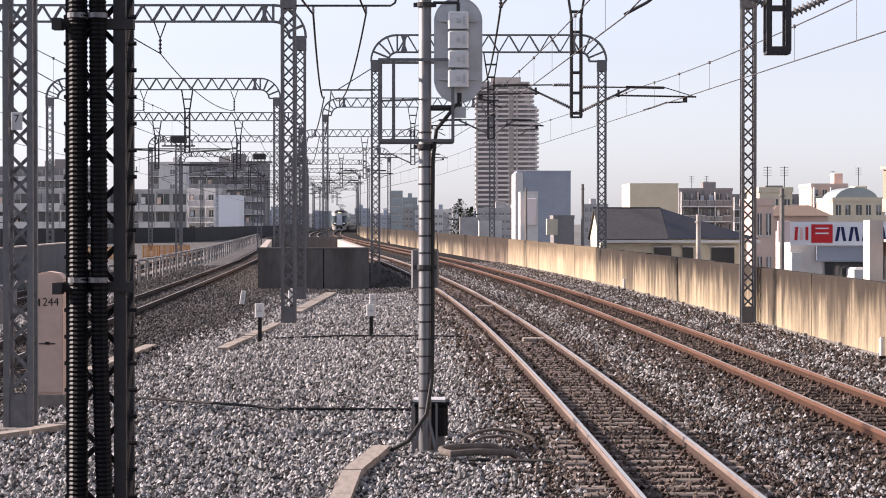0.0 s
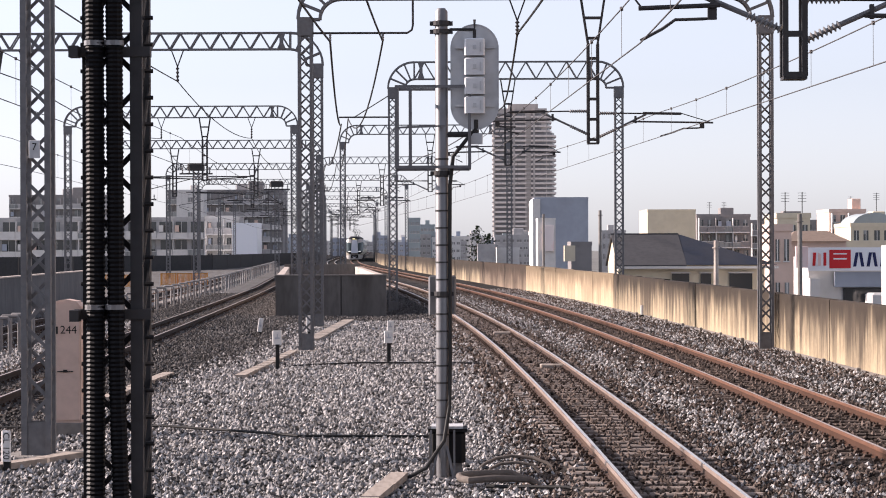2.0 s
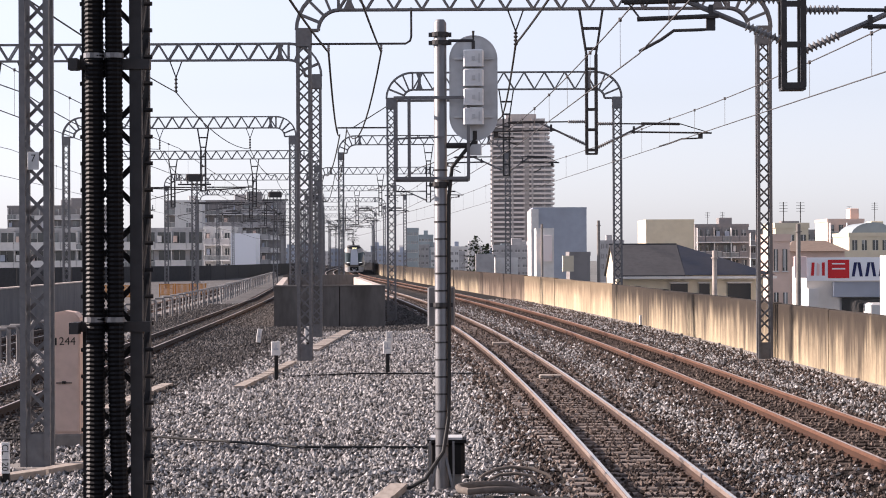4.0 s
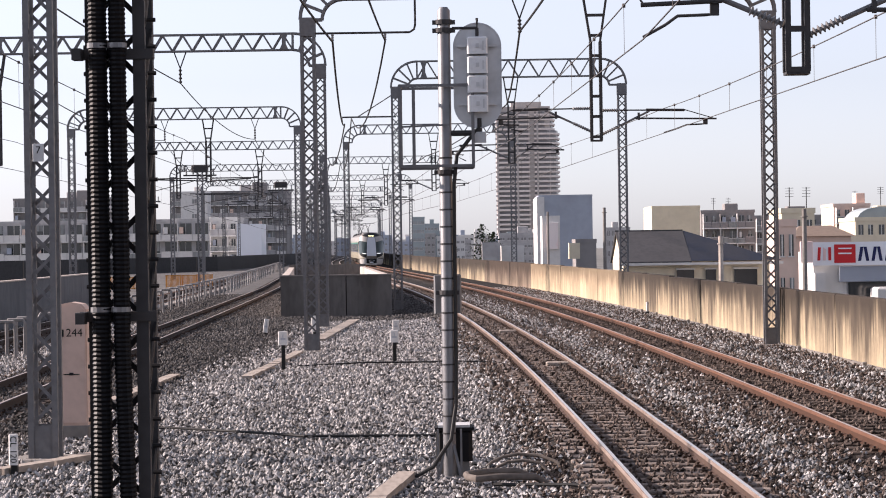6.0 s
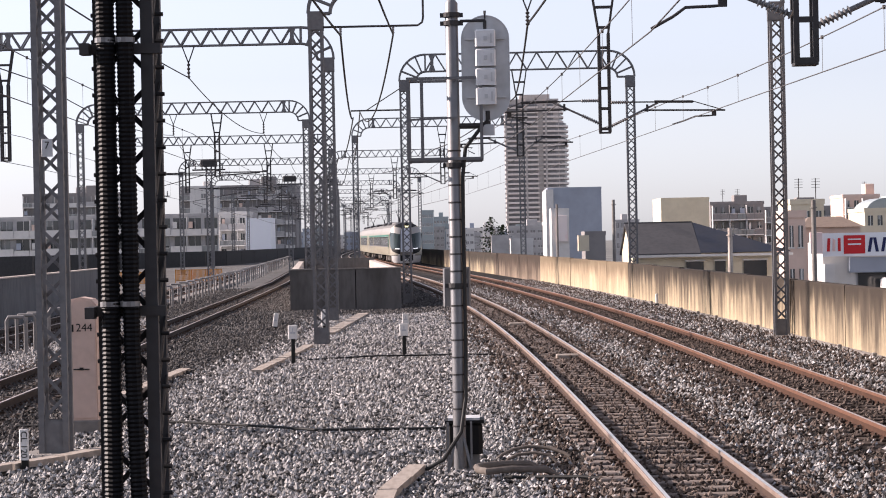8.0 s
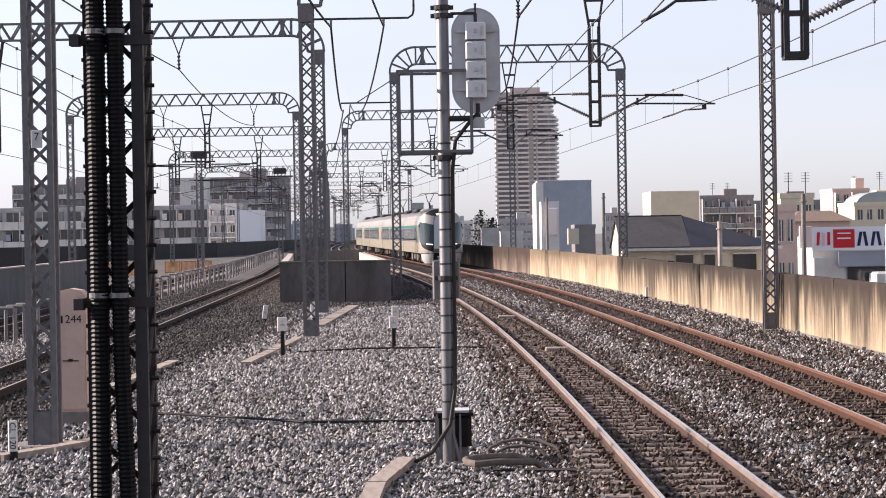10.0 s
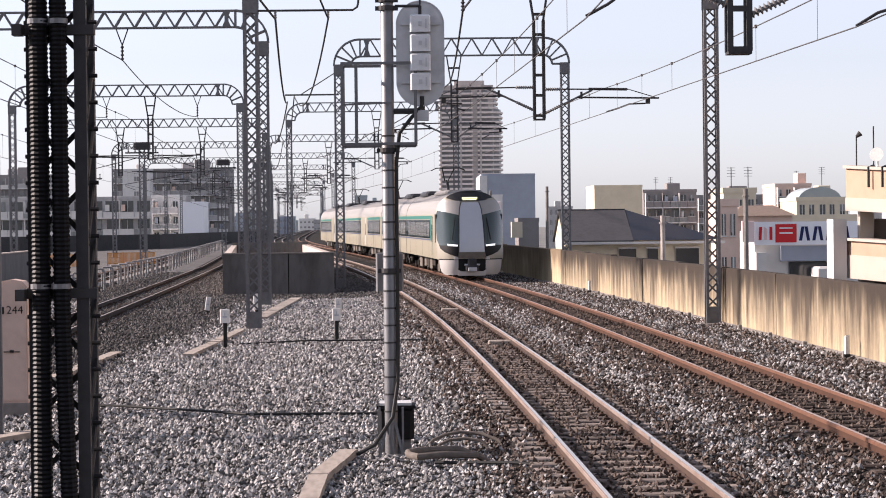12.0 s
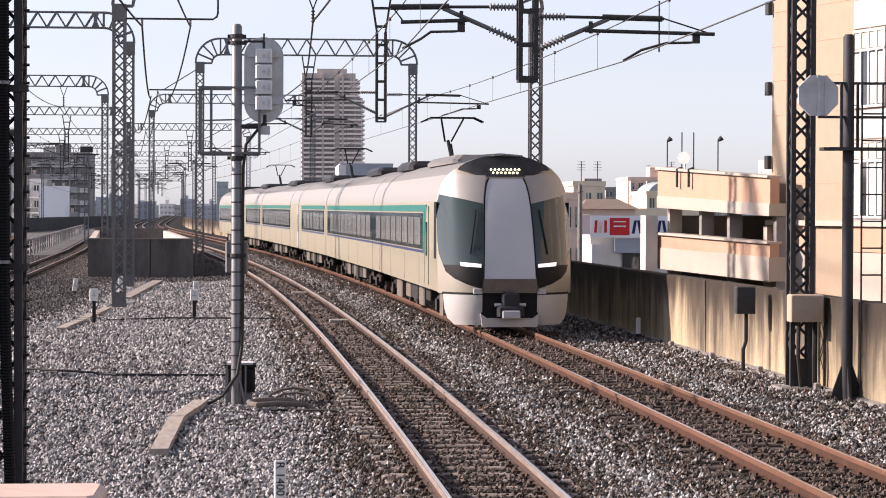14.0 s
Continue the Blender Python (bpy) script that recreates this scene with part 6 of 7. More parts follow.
def roof_clutter(x, y, z, kind):
    if kind == "antenna":
        s = Shape().tube([(x, y, z), (x, y, z + 2.8)], 0.05, 6)
        for k in range(4):
            s.bar((x - 0.45, y, z + 2.7 - 0.3 * k), (x + 0.45, y, z + 2.7 - 0.3 * k), 0.04)
        solid("roof_antenna", s, M_STEELDARK, "thin metal antenna mast on a roof", "antenna", group="roof antennas")
    else:
        solid("roof_tank", Shape().bevelled(x - 1.5, y - 1.2, z, x + 1.5, y + 1.2, z + 2.2, 0.15), M_BGREY, "grey roof plant box", "roof plant", group="roof plant boxes")


def build_tower():
    y = 1450.0
    x0, x1 = at(56, y), at(170, y)
    z1 = 91.5
    ob = thing("tower_block", "tall brownish residential tower with stacked balconies", "tower block")
    w, d = x1 - x0, 34
    part("wall", Shape().box(x0 + 1, y + 1.5, -6, x1 - 6, y + d, z1), M_TOWER, ob)
    fh = 3.05
    n = int((z1 - 2) / fh)
    xm = x0 + w * 0.57
    for f in range(n):
        z = f * fh
        a, b = (x0, xm - 1.5), (xm + 1.5, x1 + (0.0 if z < z1 - 16 else -3))
        for p, q in (a,):
            part("balcony", Shape().box(p, y - 0.6, z, q, y + 1.2, z + 0.25).box(p, y - 0.6, z + 0.25, q, y - 0.4, z + 1.25), M_TOWERLIGHT, ob)
            part("window", Shape().box(p + 0.8, y + 0.9, z + 1.25, q - 0.8, y + 1.1, z + 2.8), M_HAZEGLASS, ob)
        p, q = b
        for name, za, zb, g, mat in (("balcony", z, z + 1.25, 0.0, M_TOWERLIGHT), ("window", z + 1.25, z + 2.8, 1.3, M_HAZEGLASS)):
            ring = [(p, y - 0.6 + g), (q - 8, y - 0.6 + g), (q - 3.5 - g, y + 1.2 + g), (q - 1 - g, y + 5), (q + 0.4 - g, y + 11), (q + 0.4 - g, y + 30), (p, y + 30)]
            vs = [(u, v, zz) for zz in (za, zb) for u, v in ring]
            part(name, Shape().raw(vs, [tuple(range(6, -1, -1)), tuple(range(7, 14))] + [(k, (k + 1) % 7, 7 + (k + 1) % 7, 7 + k) for k in range(7)]), mat, ob)
    s = Shape().box(x0 + w * 0.25, y + 4, z1, x0 + w * 0.72, y + 20, z1 + 3)
    part("roof_house", s, M_TOWER, ob)
    for k in range(3):
        part("corner_fin", Shape().box(x0 + w * (0.02 + 0.31 * k), y - 0.8, -6, x0 + w * (0.02 + 0.31 * k) + 1.2, y + 1.2, z1), M_TOWER, ob)


def build_town():
    build_tower()
    # right of the line, from far to near
    y = 330
    building("office_building", "blue-grey clad box building with a white side", at(131, y), at(226, y), y, 18, -6, 2.6 + 85 * y / 4000, M_BBLUE, 0, 0)
    solid("white_side_wall", Shape().box(at(131, y) - 0.25, y - 0.3, -6, at(141, y), y + 17.9, 2.55 + 85 * y / 4000), M_BWHITE, "white rendered end wall of the office building", "wall", kind="structure")
    ob = building("advert_building", "small white building with a faded pink poster panel", at(137, 300), at(168, 300), 300, 8, -6, 2.6 + 48 * 300 / 4000, M_BWHITE, 0, 0)
    part("poster", Shape().bevelled(at(146, 299.8), 299.6, 2.0, at(165, 299.8), 299.99, 5.5, 0.05), M_POSTER, ob, "white poster with a faded pink patch")
    y = 260
    building("flat_block", "plain cream box building", at(331, y), at(416, y), y, 12, -6, 2.6 + 62 * y / 4000, M_BCREAM, 0, 0)
    y = 420
    building("apartment_block", "dark grey apartment block with balconies", at(418, y), at(512, y), y, 14, -6, 2.6 + 52 * y / 4000, M_BDARK, 5, 6, balcony=M_BDARK)
    building("apartment_block", "grey low apartment block", at(512, y + 60), at(640, y + 60), y + 60, 14, -6, 2.6 + 42 * (y + 60) / 4000, M_BDARK, 5, 8, balcony=M_BDARK)
    y = 240
    building("house", "brown-grey flat-roofed house behind the wall", at(560, y), at(618, y), y, 10, -6, 2.6 + 50 * y / 4000, M_BCREAM, 3, 3)
    building("house", "peach rendered house with flat roof", at(552, 170), at(585, 170), 170, 8, -6, 2.6 + 27 * 170 / 4000, M_BPEACH, 3, 2)
    ob = thing("house", "low house with a wide brown roof", "house")
    hx0, hx1, hy = at(578, 180), at(690, 180), 180
    part("wall", Shape().box(hx0 + 0.3, hy + 0.4, -6, hx1 - 0.3, hy + 8, 2.6 + 8 * hy / 4000), M_BPEACH, ob)
    zt, zr = 2.6 + 8 * hy / 4000, 2.6 + 27 * hy / 4000
    part("roof", Shape().raw([(hx0, hy, zt), (hx1, hy, zt), (hx1, hy + 8.4, zt), (hx0, hy + 8.4, zt), (hx0 + 1.2, hy + 4.2, zr), (hx1 - 1.2, hy + 4.2, zr)],
                             [(0, 1, 5, 4), (1, 2, 5), (2, 3, 4, 5), (3, 0, 4), (0, 3, 2, 1)]), M_ROOFBROWN, ob, "brown tiled roof")
    building("house", "low grey roofed shed row", at(655, 200), at(800, 200), 200, 9, -6, 2.6 + 9 * 200 / 4000, M_BCREAM, 2, 5, roof=False)
    building("house", "cream block with balconies", at(652, y + 160), at(716, y + 160), y + 160, 14, -6, 2.6 + 60 * (y + 160) / 4000, M_BPEACH, 5, 4, balcony=M_BPEACH)
    house = building("house", "pale apartment house with a vaulted grey roof", at(690, y + 80), at(780, y + 80), y + 80, 14, -6, 2.6 + 34 * (y + 80) / 4000, M_BCREAM, 4, 5)
    cx, rx, zv = at(734, y + 80), at(39, y + 80), 2.6 + 38 * (y + 80) / 4000
    part("vault", Shape().prism([(cx + rx * math.cos(math.pi * k / 12), zv - 0.3 + rx * 0.62 * math.sin(math.pi * k / 12)) for k in range(13)], y + 81, y + 92), M_TEALWALL, house, "pale grey-green vaulted roof")
    # small sheds close behind the parapet
    building("shed", "small cream roof-top box on dark legs", at(184, 140), at(203, 140), 140, 1.2, 2.6 - 26 * 140 / 4000, 2.6 + 2 * 140 / 4000, M_BCREAM, 0, 0, roof=False)
    building("shed", "dark brown flat-roofed shed", at(196, 150), at(232, 150), 150, 5, -6, 2.6 + 3 * 150 / 4000, M_BDARK, 0, 0)
    for bx0, bx1, by, e, mat, lab in ((-92, -72, 840, 50, M_TEALWALL, "teal clad building far beside the line"), (-76, -46, 860, 38, M_TEALWALL, "teal clad low wing"), (-50, 0, 520, 14, M_BWHITE, "white low works building"),
                                      (-12, 44, 820, 17, M_BWHITE, "pale office block far beside the line"), (30, 62, 380, 3, M_BGREY, "grey low roofed hall"), (64, 104, 390, -3, M_BWHITE, "white low flat-roofed shop"), (60, 135, 560, 18, M_BGREY, "grey low block far beside the line")):
        building("far_building", lab, at(bx0, by), at(bx1, by), by, 10, -6, 2.6 + e * by / 4000, mat, 0 if by < 400 else 6, 6, win=(0.7, 0.32))
    build_trees()
    for bx, y, z in ((574, 244, 5.6), (604, 244, 5.6), (440, 424, 8.1), (735, 325, 7.4), (466, 424, 8.1), (690, 404, 8.6)):
        roof_clutter(at(bx, y), y, z, "antenna")
    # dark-roofed house beside the wall
    y = 118
    x0, x1 = at(277, y), at(560, y)
    ob = thing("house", "cream house with a dark slate gabled roof and wing", "house")
    zt, zr = 2.6 - 33 * y / 4000, 2.6 + 23 * y / 4000
    part("wall", Shape().box(x0 + 0.1, y + 0.5, -6, x1 - 0.6, y + 9, zt - 0.02), M_BCREAM, ob)
    part("gable", Shape().prism([(y + 0.5, zt - 0.02), (y + 9, zt - 0.02), (y + 4.75, zr - 0.15)], x0 + 0.1, x0 + 0.3, "x"), M_BCREAM, ob)
    xr = at(400, y)
    main = Shape()
    for ya, yb in ((y, y + 4.75), (y + 9.5, y + 4.75)):
        main.raw([(x0, ya, zt), (xr, ya, zt), (xr, yb, zr), (x0, yb, zr), (x0, ya, zt - 0.12), (xr, ya, zt - 0.12), (xr, yb, zr - 0.12), (x0, yb, zr - 0.12)],
                 [(0, 1, 2, 3), (7, 6, 5, 4), (0, 4, 5, 1), (1, 5, 6, 2), (2, 6, 7, 3), (3, 7, 4, 0)])
    part("roof", main, M_SLATELIT, ob, "slate main roof, coloured lighter grey as the lit slope")
    part("ridge", Shape().box(x0 - 0.03, y + 4.65, zr - 0.05, xr, y + 4.85, zr + 0.03), M_SLATELIT, ob)
    xw = at(455, y)
    # wing slope darkened in colour for the way it turns from the light
    part("wing_roof", Shape().raw([(xr, y + 0.02, zt), (x1, y + 0.02, zt), (x1, y + 9.3, zt), (xr, y + 9.3, zt), (xr + 0.02, y + 4.75, zr - 0.02), (xw + 0.6, y + 4.75, zr - 0.75), (x1 - 1.5, y + 4.75, zt + 0.45)],
                                  [(0, 1, 6, 5, 4), (1, 2, 6), (2, 3, 4, 5, 6), (3, 0, 4), (0, 3, 2, 1)]), M_SLATESHADE, ob, "slate wing roof, coloured darker blue as the shaded slope")
    part("gutter_board", Shape().box(x0 - 0.05, y - 0.1, zt - 0.2, x1 + 0.05, y + 0.02, zt - 0.07), M_BWHITE, ob)
    for a, w in ((2.9, 0.9), (4.4, 0.55), (5.9, 1.2)):
        wd = part("window", Shape().box(x0 + a, y + 0.42, zt - 1.5, x0 + a + w, y + 0.51, zt - 0.45), M_WINDOW, ob)
        part("frame", Shape().box(x0 + a - 0.06, y + 0.38, zt - 0.45, x0 + a + w + 0.06, y + 0.5, zt - 0.37), M_BWHITE, wd)
    # shop with its sign
    y = 112
    sx0, sx1 = at(615, y), at(745, y)
    ob = thing("shop_building", "white shop building with a large signboard", "shop")
    part("wall", Shape().box(sx0, y, -6, sx1 + 4, y + 5, 2.6 - 20 * y / 4000), M_BWHITE, ob)
    z_awn = 2.6 - 46 * y / 4000
    part("awning", Shape().box(sx0 + 1.25, y - 0.3, 0.55, sx1 + 4, y - 0.02, z_awn), M_BBLUE, ob, "blue-grey fascia under the sign")
    part("window", Shape().box(sx0 + 1.7, y - 0.12, -1.6, sx1 + 3.4, y - 0.02, 0.52), M_WINDOW, ob)
    part("van", Shape().bevelled(sx0 + 2.6, y - 2.6, -1.4, sx0 + 5.0, y - 1.0, 0.3, 0.1), M_BWHITE, ob)
    part("column", Shape().box(sx0, y - 0.5, -6, sx0 + 0.5, y, 1.0), M_BWHITE, ob)
    z0s, z1s = 2.6 - 44 * y / 4000, 2.6 - 3 * y / 4000
    board = part("signboard", Shape().box(sx0 - 0.1, y - 0.5, z0s, sx1 + 4.5, y - 0.3, z1s), M_SIGNWHITE, ob, "white signboard with red square and navy letters")
    h = z1s - z0s
    part("logo_square", Shape().bevelled(sx0 + 0.95, y - 0.53, z0s + 0.12, sx0 + 2.0, y - 0.501, z1s - 0.12, 0.01), M_RED, board)
    for za, zb in ((0.55, 0.62), (0.8, 0.86)):
        part("logo_bar", Shape().box(sx0 + 1.15, y - 0.54, z0s + za, sx0 + 1.8, y - 0.531, z0s + zb), M_SIGNWHITE, board)
    for k in range(3):
        part("small_lettering", Shape().prism([(sx0 + 0.12 + 0.27 * k, z0s + 0.25), (sx0 + 0.26 + 0.27 * k, z0s + 0.25), (sx0 + 0.3 + 0.25 * k, z1s - 0.25 - 0.1 * (k % 2)), (sx0 + 0.16 + 0.25 * k, z1s - 0.25)], y - 0.52, y - 0.501), M_POSTER if k == 1 else M_RED, board)
    part("side_panel", Shape().bevelled(sx0 - 0.75, y - 0.9, z0s + 0.15, sx0 - 0.15, y - 0.6, z1s + 0.05, 0.02), M_POSTER, ob, "white side panel with faded pink figures")
    for k in range(4):
        a = sx0 + 2.12 + 0.66 * k
        lean = 0.12
        part("sign_bar", Shape().prism([(a, z0s + 0.2), (a + 0.15, z0s + 0.2), (a + 0.15 + lean, z1s - 0.25), (a + lean, z1s - 0.25)], y - 0.52, y - 0.501)
             .prism([(a + 0.4, z0s + 0.2), (a + 0.55, z0s + 0.2), (a + 0.55 - lean, z1s - 0.25), (a + 0.4 - lean, z1s - 0.25)], y - 0.52, y - 0.501), M_NAVY, board)
    # street poles behind the parapet
    for px, y, zt in ((452, 100, 2.85), (600, 100, 4.0), (247, 150, 5.0), (147, 200, 5.5)):
        x = at(px, y)
        solid("street_pole", Shape().tube([(x, y, -6), (x, y, zt)], [0.13, 0.1], 10).tube([(x, y, zt - 0.35), (x, y, zt - 0.3)], 0.16, 10), M_CONCLIGHT if px == 452 else M_CONC, "plain grey concrete utility pole", "utility pole", group="utility poles")
    build_parking()
    build_left_town()
    build_distance()


def build_parking():
    """Sloping parking deck and tall beige building behind the right wall."""
    pa, pb = Vector((12.75, 65.5)), Vector((14.79, 58.2))
    inward = Vector((0.967, 0.252))
    ob = thing("parking_building", "peach panelled parking building with sloping open decks", "parking building")

    def z_at(crop, y):
        return 2.6 + (233 - crop / 1.89) * y / 4000

    def strip(la, lb, ua, ub, depth, mat, name, out=0.0):
        a, b = pa - inward * out, pb - inward * out
        c, d = a + inward * depth, b + inward * depth
        zs = (z_at(la, pa.y), z_at(lb, pb.y), z_at(ua, pa.y), z_at(ub, pb.y))
        part(name, Shape().raw([(a.x, a.y, zs[0]), (b.x, b.y, zs[1]), (d.x, d.y, zs[1]), (c.x, c.y, zs[0]), (a.x, a.y, zs[2]), (b.x, b.y, zs[3]), (d.x, d.y, zs[3]), (c.x, c.y, zs[2])],
                               [(0, 3, 2, 1), (4, 5, 6, 7), (0, 1, 5, 4), (1, 2, 6, 5), (2, 3, 7, 6), (3, 0, 4, 7)]), mat, ob)

    def along(f, into=0.0):
        return pa + (pb - pa) * f + inward * into

    strip(368, 394, 270, 296, 0.3, M_BPINK, "upper_parapet")
    strip(270, 296, 260, 287, 0.5, M_BPALE, "coping", 0.1)
    strip(412, 440, 368, 394, 9, M_BPALE, "upper_deck", 0.03)
    strip(560, 596, 512, 546, 0.3, M_BPINK, "lower_parapet")
    strip(512, 546, 503, 537, 0.5, M_BPALE, "coping", 0.1)
    strip(638, 688, 560, 596, 9, M_BPALE, "lower_deck", 0.03)
    for k, f in enumerate((0.03, 0.33, 0.58, 0.97)):
        p = along(f, 0.5)
        # inner columns coloured dark for the shade within the decks
        part("column", Shape().box(p.x - 0.2, p.y - 0.2, -6, p.x + 0.2, p.y + 0.2, z_at(410, p.y)), M_BPALE if k == 0 else M_BDARK, ob)
    p, q = along(0.02, 0.5), along(0.02, 8.8)
    # dark wall added to keep the sun out of the open decks
    part("end_wall", Shape().bar((p.x, p.y, -1.7), (q.x, q.y, -1.7), 0.2, 8.6), M_BDARK, ob)
    p, q = along(0, 8.8), along(1, 8.8)
    # dark facing stands in for the shade at the back of the decks
    part("back_wall", Shape().bar((p.x, p.y, -1.5), (q.x, q.y, -1.5), 0.3, 9.0), M_BDARK, ob)
    p, q = along(0.3, 2.5), along(1.0, 2.5)
    part("roof_wall", Shape().bar((p.x, p.y, z_at(262, p.y)), (q.x, q.y, z_at(255, q.y)), 0.2, 0.5), M_BGREY, ob)
    p = along(0.0, 0.0)
    part("annex", Shape().box(p.x - 0.42, p.y - 0.2, -6, p.x - 0.03, p.y + 0.8, z_at(440, p.y)), M_BWHITE, ob)
    for f, cr in ((0.05, 165), (0.19, 130), (0.3, 130), (0.52, 160)):
        p = along(f, 0.15)
        pt = Shape().tube([(p.x, p.y, z_at(272 + 26 * f, p.y)), (p.x, p.y, z_at(cr, p.y))], 0.02, 6)
        if cr > 140:
            pt.tube([(p.x, p.y, z_at(cr, p.y)), (p.x + 0.12, p.y, z_at(cr - 12, p.y))], [0.04, 0.09], 8)
        else:
            pt.tube([(p.x - 0.2, p.y - 0.25, z_at(335, p.y)), (p.x - 0.2, p.y - 0.25, z_at(268, p.y)), (p.x, p.y, z_at(262, p.y))], 0.04, 6)
        solid("roof_pole", pt, M_STEELDARK, "thin roof pole with fitting on the parking deck", "pole", group="poles on the parking deck")
    p = along(0.26, 0.0)
    solid("satellite_dish", Shape().tube([(p.x, p.y, z_at(228, p.y)), (p.x - 0.04, p.y - 0.1, z_at(226, p.y)), (p.x - 0.06, p.y - 0.14, z_at(225, p.y))], [0.04, 0.17, 0.2], 18)
          .tube([(p.x, p.y, z_at(228, p.y)), (p.x + 0.02, p.y + 0.1, z_at(280, p.y))], 0.03, 6), M_WHITE, "white satellite dish on the parapet", "satellite dish")
    # tall beige building along the line
    ob = thing("apartment_building", "tall beige tiled apartment building with white windows and peach band", "apartment building", pose(15.24, 60.0, 0, 0, 0, -75))
    part("wall", Shape().box(0, 0, -6, 40, 12, 16), M_BBEIGE, ob)
    for k in range(12):
        z = 3.55 + 1.02 * k
        part("joint", Shape().box(0.0, -0.012, z, 40, -0.002, z + 0.02), M_BPINK, ob)
    for k in range(9):
        u = 0.35 + k * 4.3
        part("peach_panel", Shape().box(u, -0.05, 1.62, u + 2.35, -0.004, 2.3), M_BPINK, ob)
        part("white_panel", Shape().box(u, -0.05, -3.0, u + 2.35, -0.004, 1.6), M_BPALE, ob)
        for za, zb in ((3.3, 4.15), (6.8, 7.8)):
            part("vent_plate", Shape().box(u + 2.05, -0.03, za, u + 2.3, -0.004, zb), M_BPALE, ob)
            part("vent_slit", Shape().box(u + 1.05, -0.03, za + 0.95, u + 1.13, -0.004, za + 1.3), M_BGREY, ob)
    part("cornice", Shape().box(-0.12, -0.16, 2.33, 40, -0.004, 2.48), M_BPALE, ob)
    part("corner_pipe", Shape().box(-0.14, -0.2, -6, 0.1, -0.004, 2.3), M_BPALE, ob)
    for z in (2.55, 5.6, 8.65):
        for u in (4.9, 11.5, 18.1):
            w = part("window", Shape().box(u, -0.06, z, u + 1.75, -0.004, z + 2.15), M_WINDOW, ob, "white framed window with pale curtains")
            fr = Shape()
            for k in range(5):
                fr.box(u + 0.42 * k, -0.1, z, u + 0.42 * k + 0.07, -0.061, z + 2.15)
            for z2 in (z, z + 1.55, z + 2.08):
                fr.box(u, -0.1, z2, u + 1.75, -0.061, z2 + 0.07)
            part("frame", fr, M_BWHITE, w)
            for k in (0, 2, 3):
                part("curtain", Shape().box(u + 0.42 * k + 0.1, -0.07, z + 0.1, u + 0.42 * k + 0.36, -0.0605, z + 1.5), M_BWHITE, w)
            part("transom_panel", Shape().box(u + 0.1, -0.07, z + 1.64, u + 1.65, -0.0605, z + 2.06), M_BCREAM, w)
            part("spandrel", Shape().box(u - 0.02, -0.04, z - 0.85, u + 1.77, -0.004, z - 0.06) if z > 3 else Shape().box(u - 0.02, -0.04, z - 0.06, u + 1.77, -0.004, z - 0.02), M_BGREY, ob)
    for z in (4.0, 6.2, 8.6):
        part("lamp_box", Shape().bevelled(-0.2, -0.16, z, 0.02, -0.004, z + 0.4, 0.02), M_STEELDARK, ob)


def build_left_town():
    y = 430
    building("apartment_house", "white low apartment house with long balconies", at(-900, y), at(-395, y), y, 12, -6, 2.6 + 50 * y / 4000, M_BGREY, 4, 18, win=(0.85, 0.6), balcony=M_BWHITE)
    building("house", "white block house with small windows", at(-452, 405), at(-402, 405), 405, 10, -6, 2.6 + 52 * 405 / 4000, M_BWHITE, 5, 3, win=(0.5, 0.45), balcony=M_BGREY)
    building("stair_tower", "white rendered stair tower of an apartment block", at(-503, 600), at(-455, 600), 600, 8, -6, 2.6 + 100 * 600 / 4000, M_BWHITE, 6, 1, win=(0.2, 0.3))
    building("warehouse", "white house with pale wall panels", at(-404, 395), at(-360, 395), 395, 9, -6, 2.6 + 42 * 395 / 4000, M_SIGNWHITE, 0, 0)
    y = 620
    building("apartment_block", "dark tiled apartment block with balconies", at(-520, y), at(-315, y), y, 18, -6, 2.6 + 100 * y / 4000, M_BDARK, 7, 12, win=(0.75, 0.55), balcony=M_BGREY)
    building("apartment_block", "dark apartment block with water tank", at(-800, y), at(-620, y), y, 16, -6, 2.6 + 92 * y / 4000, M_BDARK, 7, 11, win=(0.75, 0.55), balcony=M_BGREY)
    roof_clutter(at(-700, y), y + 5, 2.6 + 92 * y / 4000, "tank")
    roof_clutter(at(-390, y), y + 5, 2.6 + 100 * y / 4000, "tank")


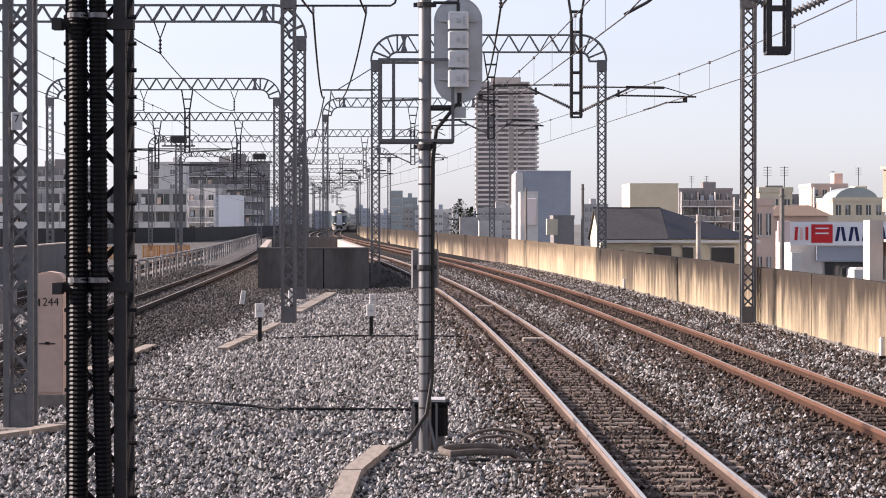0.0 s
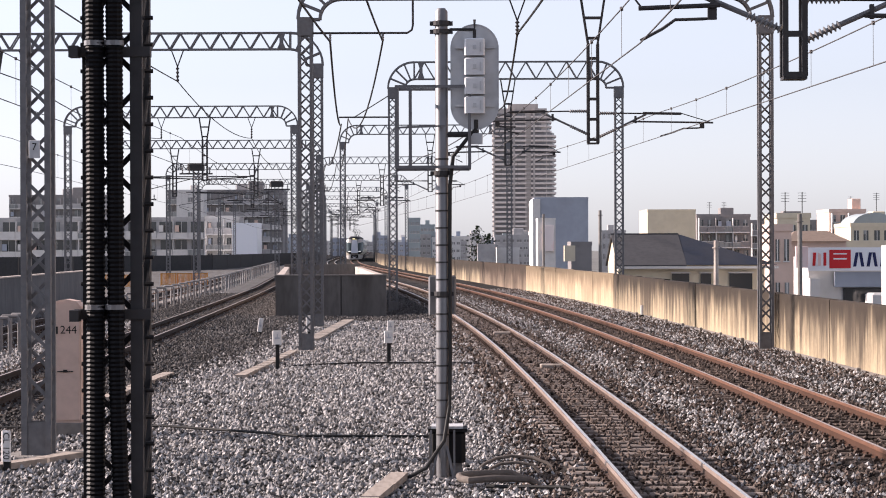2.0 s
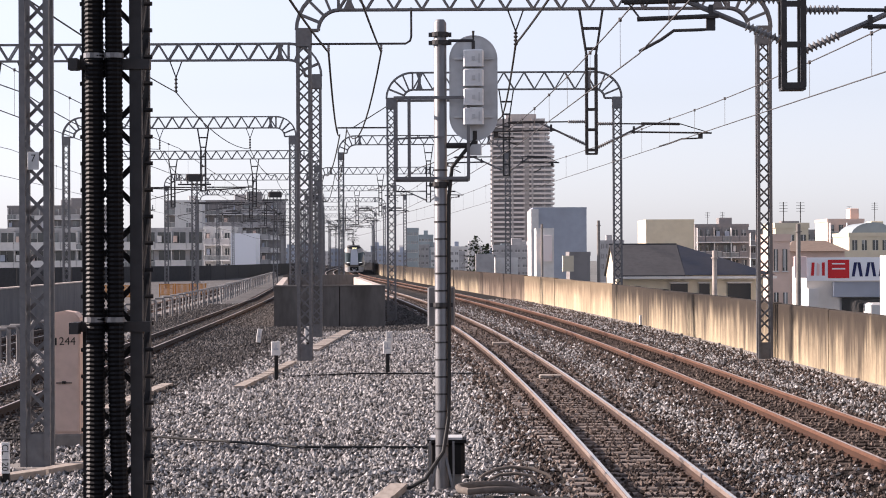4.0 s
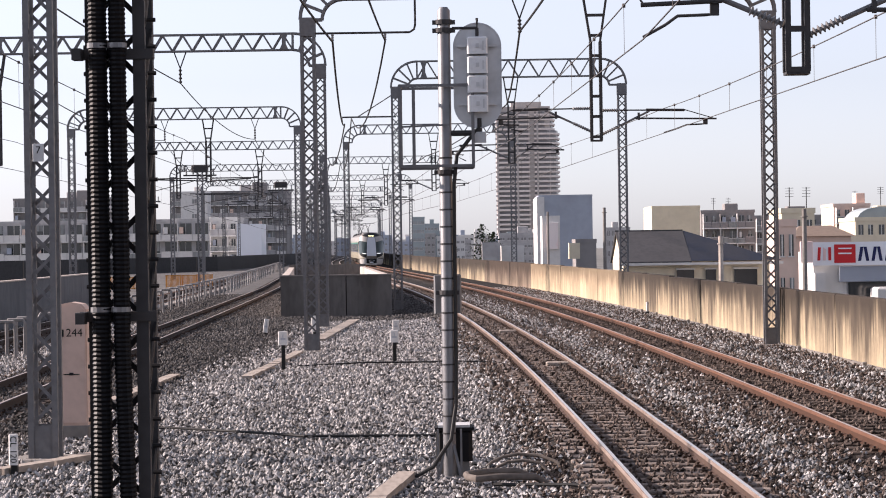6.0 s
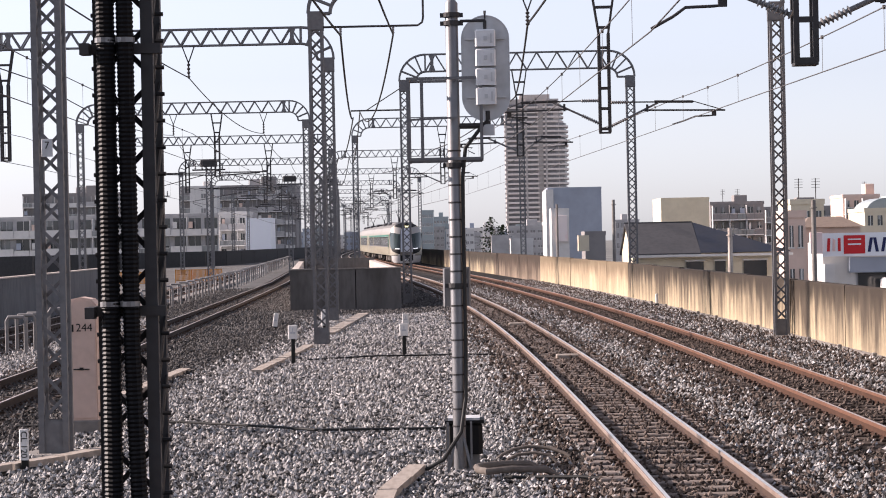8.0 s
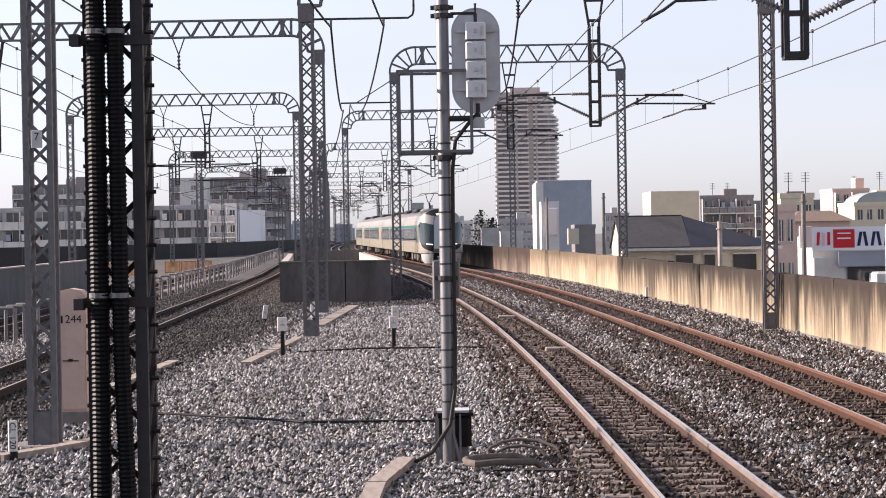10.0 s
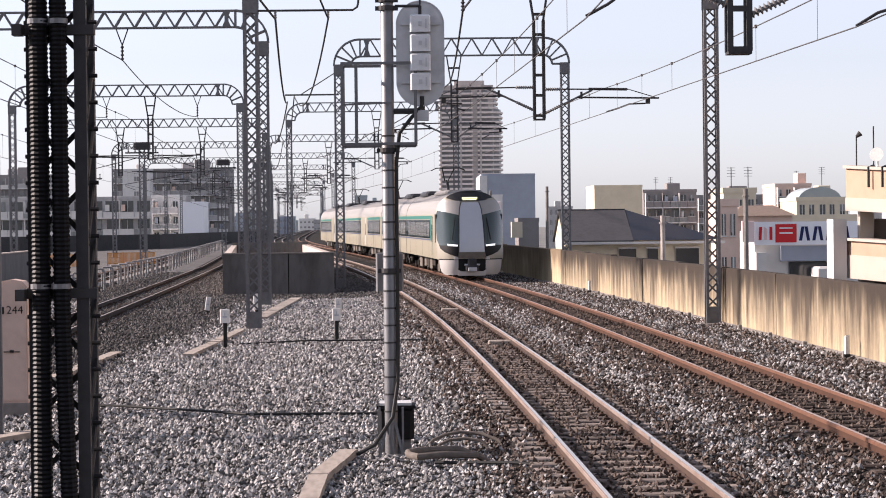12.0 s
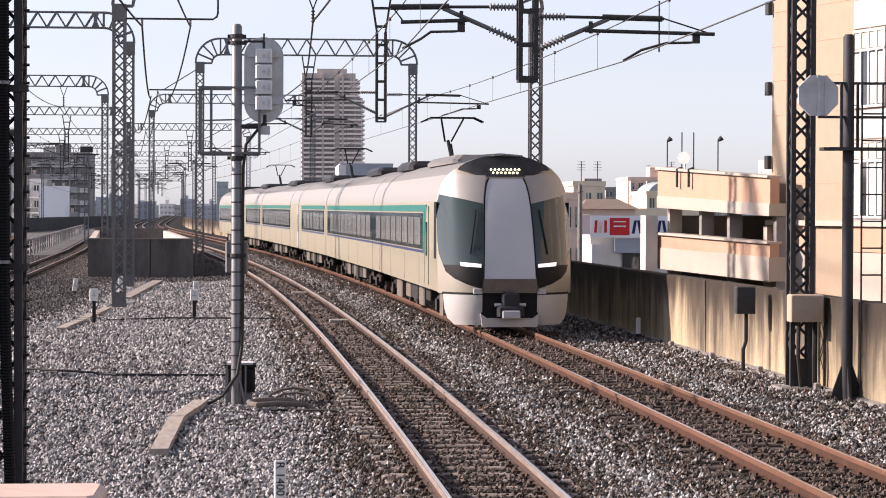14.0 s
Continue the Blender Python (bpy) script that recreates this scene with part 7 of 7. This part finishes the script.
def build_trees():
    """Dark broad trees behind the far end of the parapet."""
    rng = random.Random(8)
    for bx, y, top, wide in ((30, 400, 37, 1.2), (50, 420, 24, 0.9), (-30, 480, 16, 1.0)):
        x, zt = at(bx, y), 2.6 + top * y / 4000
        tree = thing("tree", "dark green broad-leaved tree among the houses", "tree", pose(x, y, -6), group="trees beside the line")
        h = zt + 6
        trunk = Shape().tube([(0, 0, 0), (0.1, 0, h * 0.45), (0, 0.1, h * 0.8)], [0.22, 0.16, 0.06], 8)
        for k in range(5):
            a = 1.3 * k
            trunk.tube([(0.05, 0, h * (0.42 + 0.06 * k)), (1.4 * wide * math.cos(a), 1.4 * math.sin(a), h * (0.6 + 0.06 * k))], [0.09, 0.03], 6)
        part("trunk", trunk, M_PIPE, tree)
        crown = Shape()
        for k in range(420):
            a, r, zz = rng.uniform(0, 6.283), rng.random() ** 0.6, rng.uniform(0.4, 1.0)
            w = 2.3 * wide * math.sin(math.pi * min(0.97, (zz - 0.3) / 0.72)) * (0.8 + 0.3 * math.sin(3 * a + k % 5))
            c = Vector((r * w * math.cos(a), r * w * math.sin(a), h * zz))
            u = Vector((rng.uniform(-1, 1), rng.uniform(-1, 1), rng.uniform(-1, 1))).normalized()
            v = u.cross(Vector((0.3, 0.5, 0.8))).normalized()
            q = rng.uniform(0.16, 0.34)
            crown.raw([c + u * q, c + v * q * 0.6, c - u * q, c - v * q * 0.6], [(0, 1, 2, 3)])
        tagged(part("crown", crown, M_LEAF, tree), kind="stuff")


def build_distance():
    """Low far roofs along the horizon, past the end of the line."""
    rng = random.Random(21)
    for k in range(40):
        y = rng.uniform(700, 1300)
        px = -330 + k * 12.5 + rng.uniform(-5, 5)
        w = rng.uniform(10, 34)
        h = rng.uniform(6, 26) * y / 4000
        # mostly bluish and pale walls, so that the colour imitates haze
        building("far_building", "far hazy low town building", at(px, y), at(px + w, y), y, 12, -6, 2.6 + h, rng.choice((M_BGREY, M_BBLUE, M_BBLUE, M_TEALWALL, M_BWHITE)), 5, rng.choice((3, 4, 5)), win=(0.6, 0.35))
    for k in range(26):
        y = rng.uniform(500, 1200)
        px = 250 + k * 32 + rng.uniform(-8, 8)
        w = rng.uniform(20, 55)
        h = rng.uniform(6, 30) * y / 4000
        building("far_building", "far hazy low town building", at(px, y), at(px + w, y), y, 12, -6, 2.6 + h * 0.9, rng.choice((M_BGREY, M_BDARK, M_BCREAM, M_BBLUE)), 4, 5)


def build_platform():
    """The platform on which the camera stands, and an added wall blocking sky behind."""
    s = Shape().box(-3.6, -60, -0.6, 0.75, 0.8, 1.08)
    solid("platform", s, M_CONC, "grey concrete station platform", "platform", kind="structure")
    # unseen wall, added to cut the sky fill on faces towards the camera
    solid("wall_station", Shape().box(-46, -62, -6, 24, -61, 22), M_CONC, "plain grey unseen wall added behind the camera to block sky light", "wall", kind="structure")


build_ground()
build_track(line_x, 0.0, "rusty far running track curving away on dark sleepers", (M_HEADRUST, M_SIDERUST), -30, 900, (-12, 240), None, M_SLEEPERDARK)
build_track(line_x, NEAR, "near track with bright worn rails on dark sleepers", (M_HEAD, M_SIDETAN), -30, 900, (-12, 200), M_RAILNEAR)
build_track(left_x, 0.0, "dark-railed track beside the outer parapet", (M_HEADRUST, M_RAILDARK), -30, 900, (-12, 200), M_RAILDARK, M_SLEEPERDARK)
build_track(left_x, OUTER, "dark-railed outermost track along the far parapet", (M_HEADRUST, M_RAILDARK), -30, 900, (-12, 200), M_RAILDARK, M_SLEEPERDARK)
build_right_wall()
build_block()
build_left()
build_platform()
build_portals()
build_brackets()
build_wires()
build_signal()
build_near_mast()
build_cabinet()
build_right_post()
build_small()
build_town()
scatter_stones()
CARS = build_train()


def motions():
    times = [0.5 * k for k in range(28)] + [13.6, 13.7, 13.8, 13.9, 14.0]
    for i, car in enumerate(CARS):
        walk(car, [(t, car_pose(nose_at(t) + CAR * i)) for t in times])


motions()
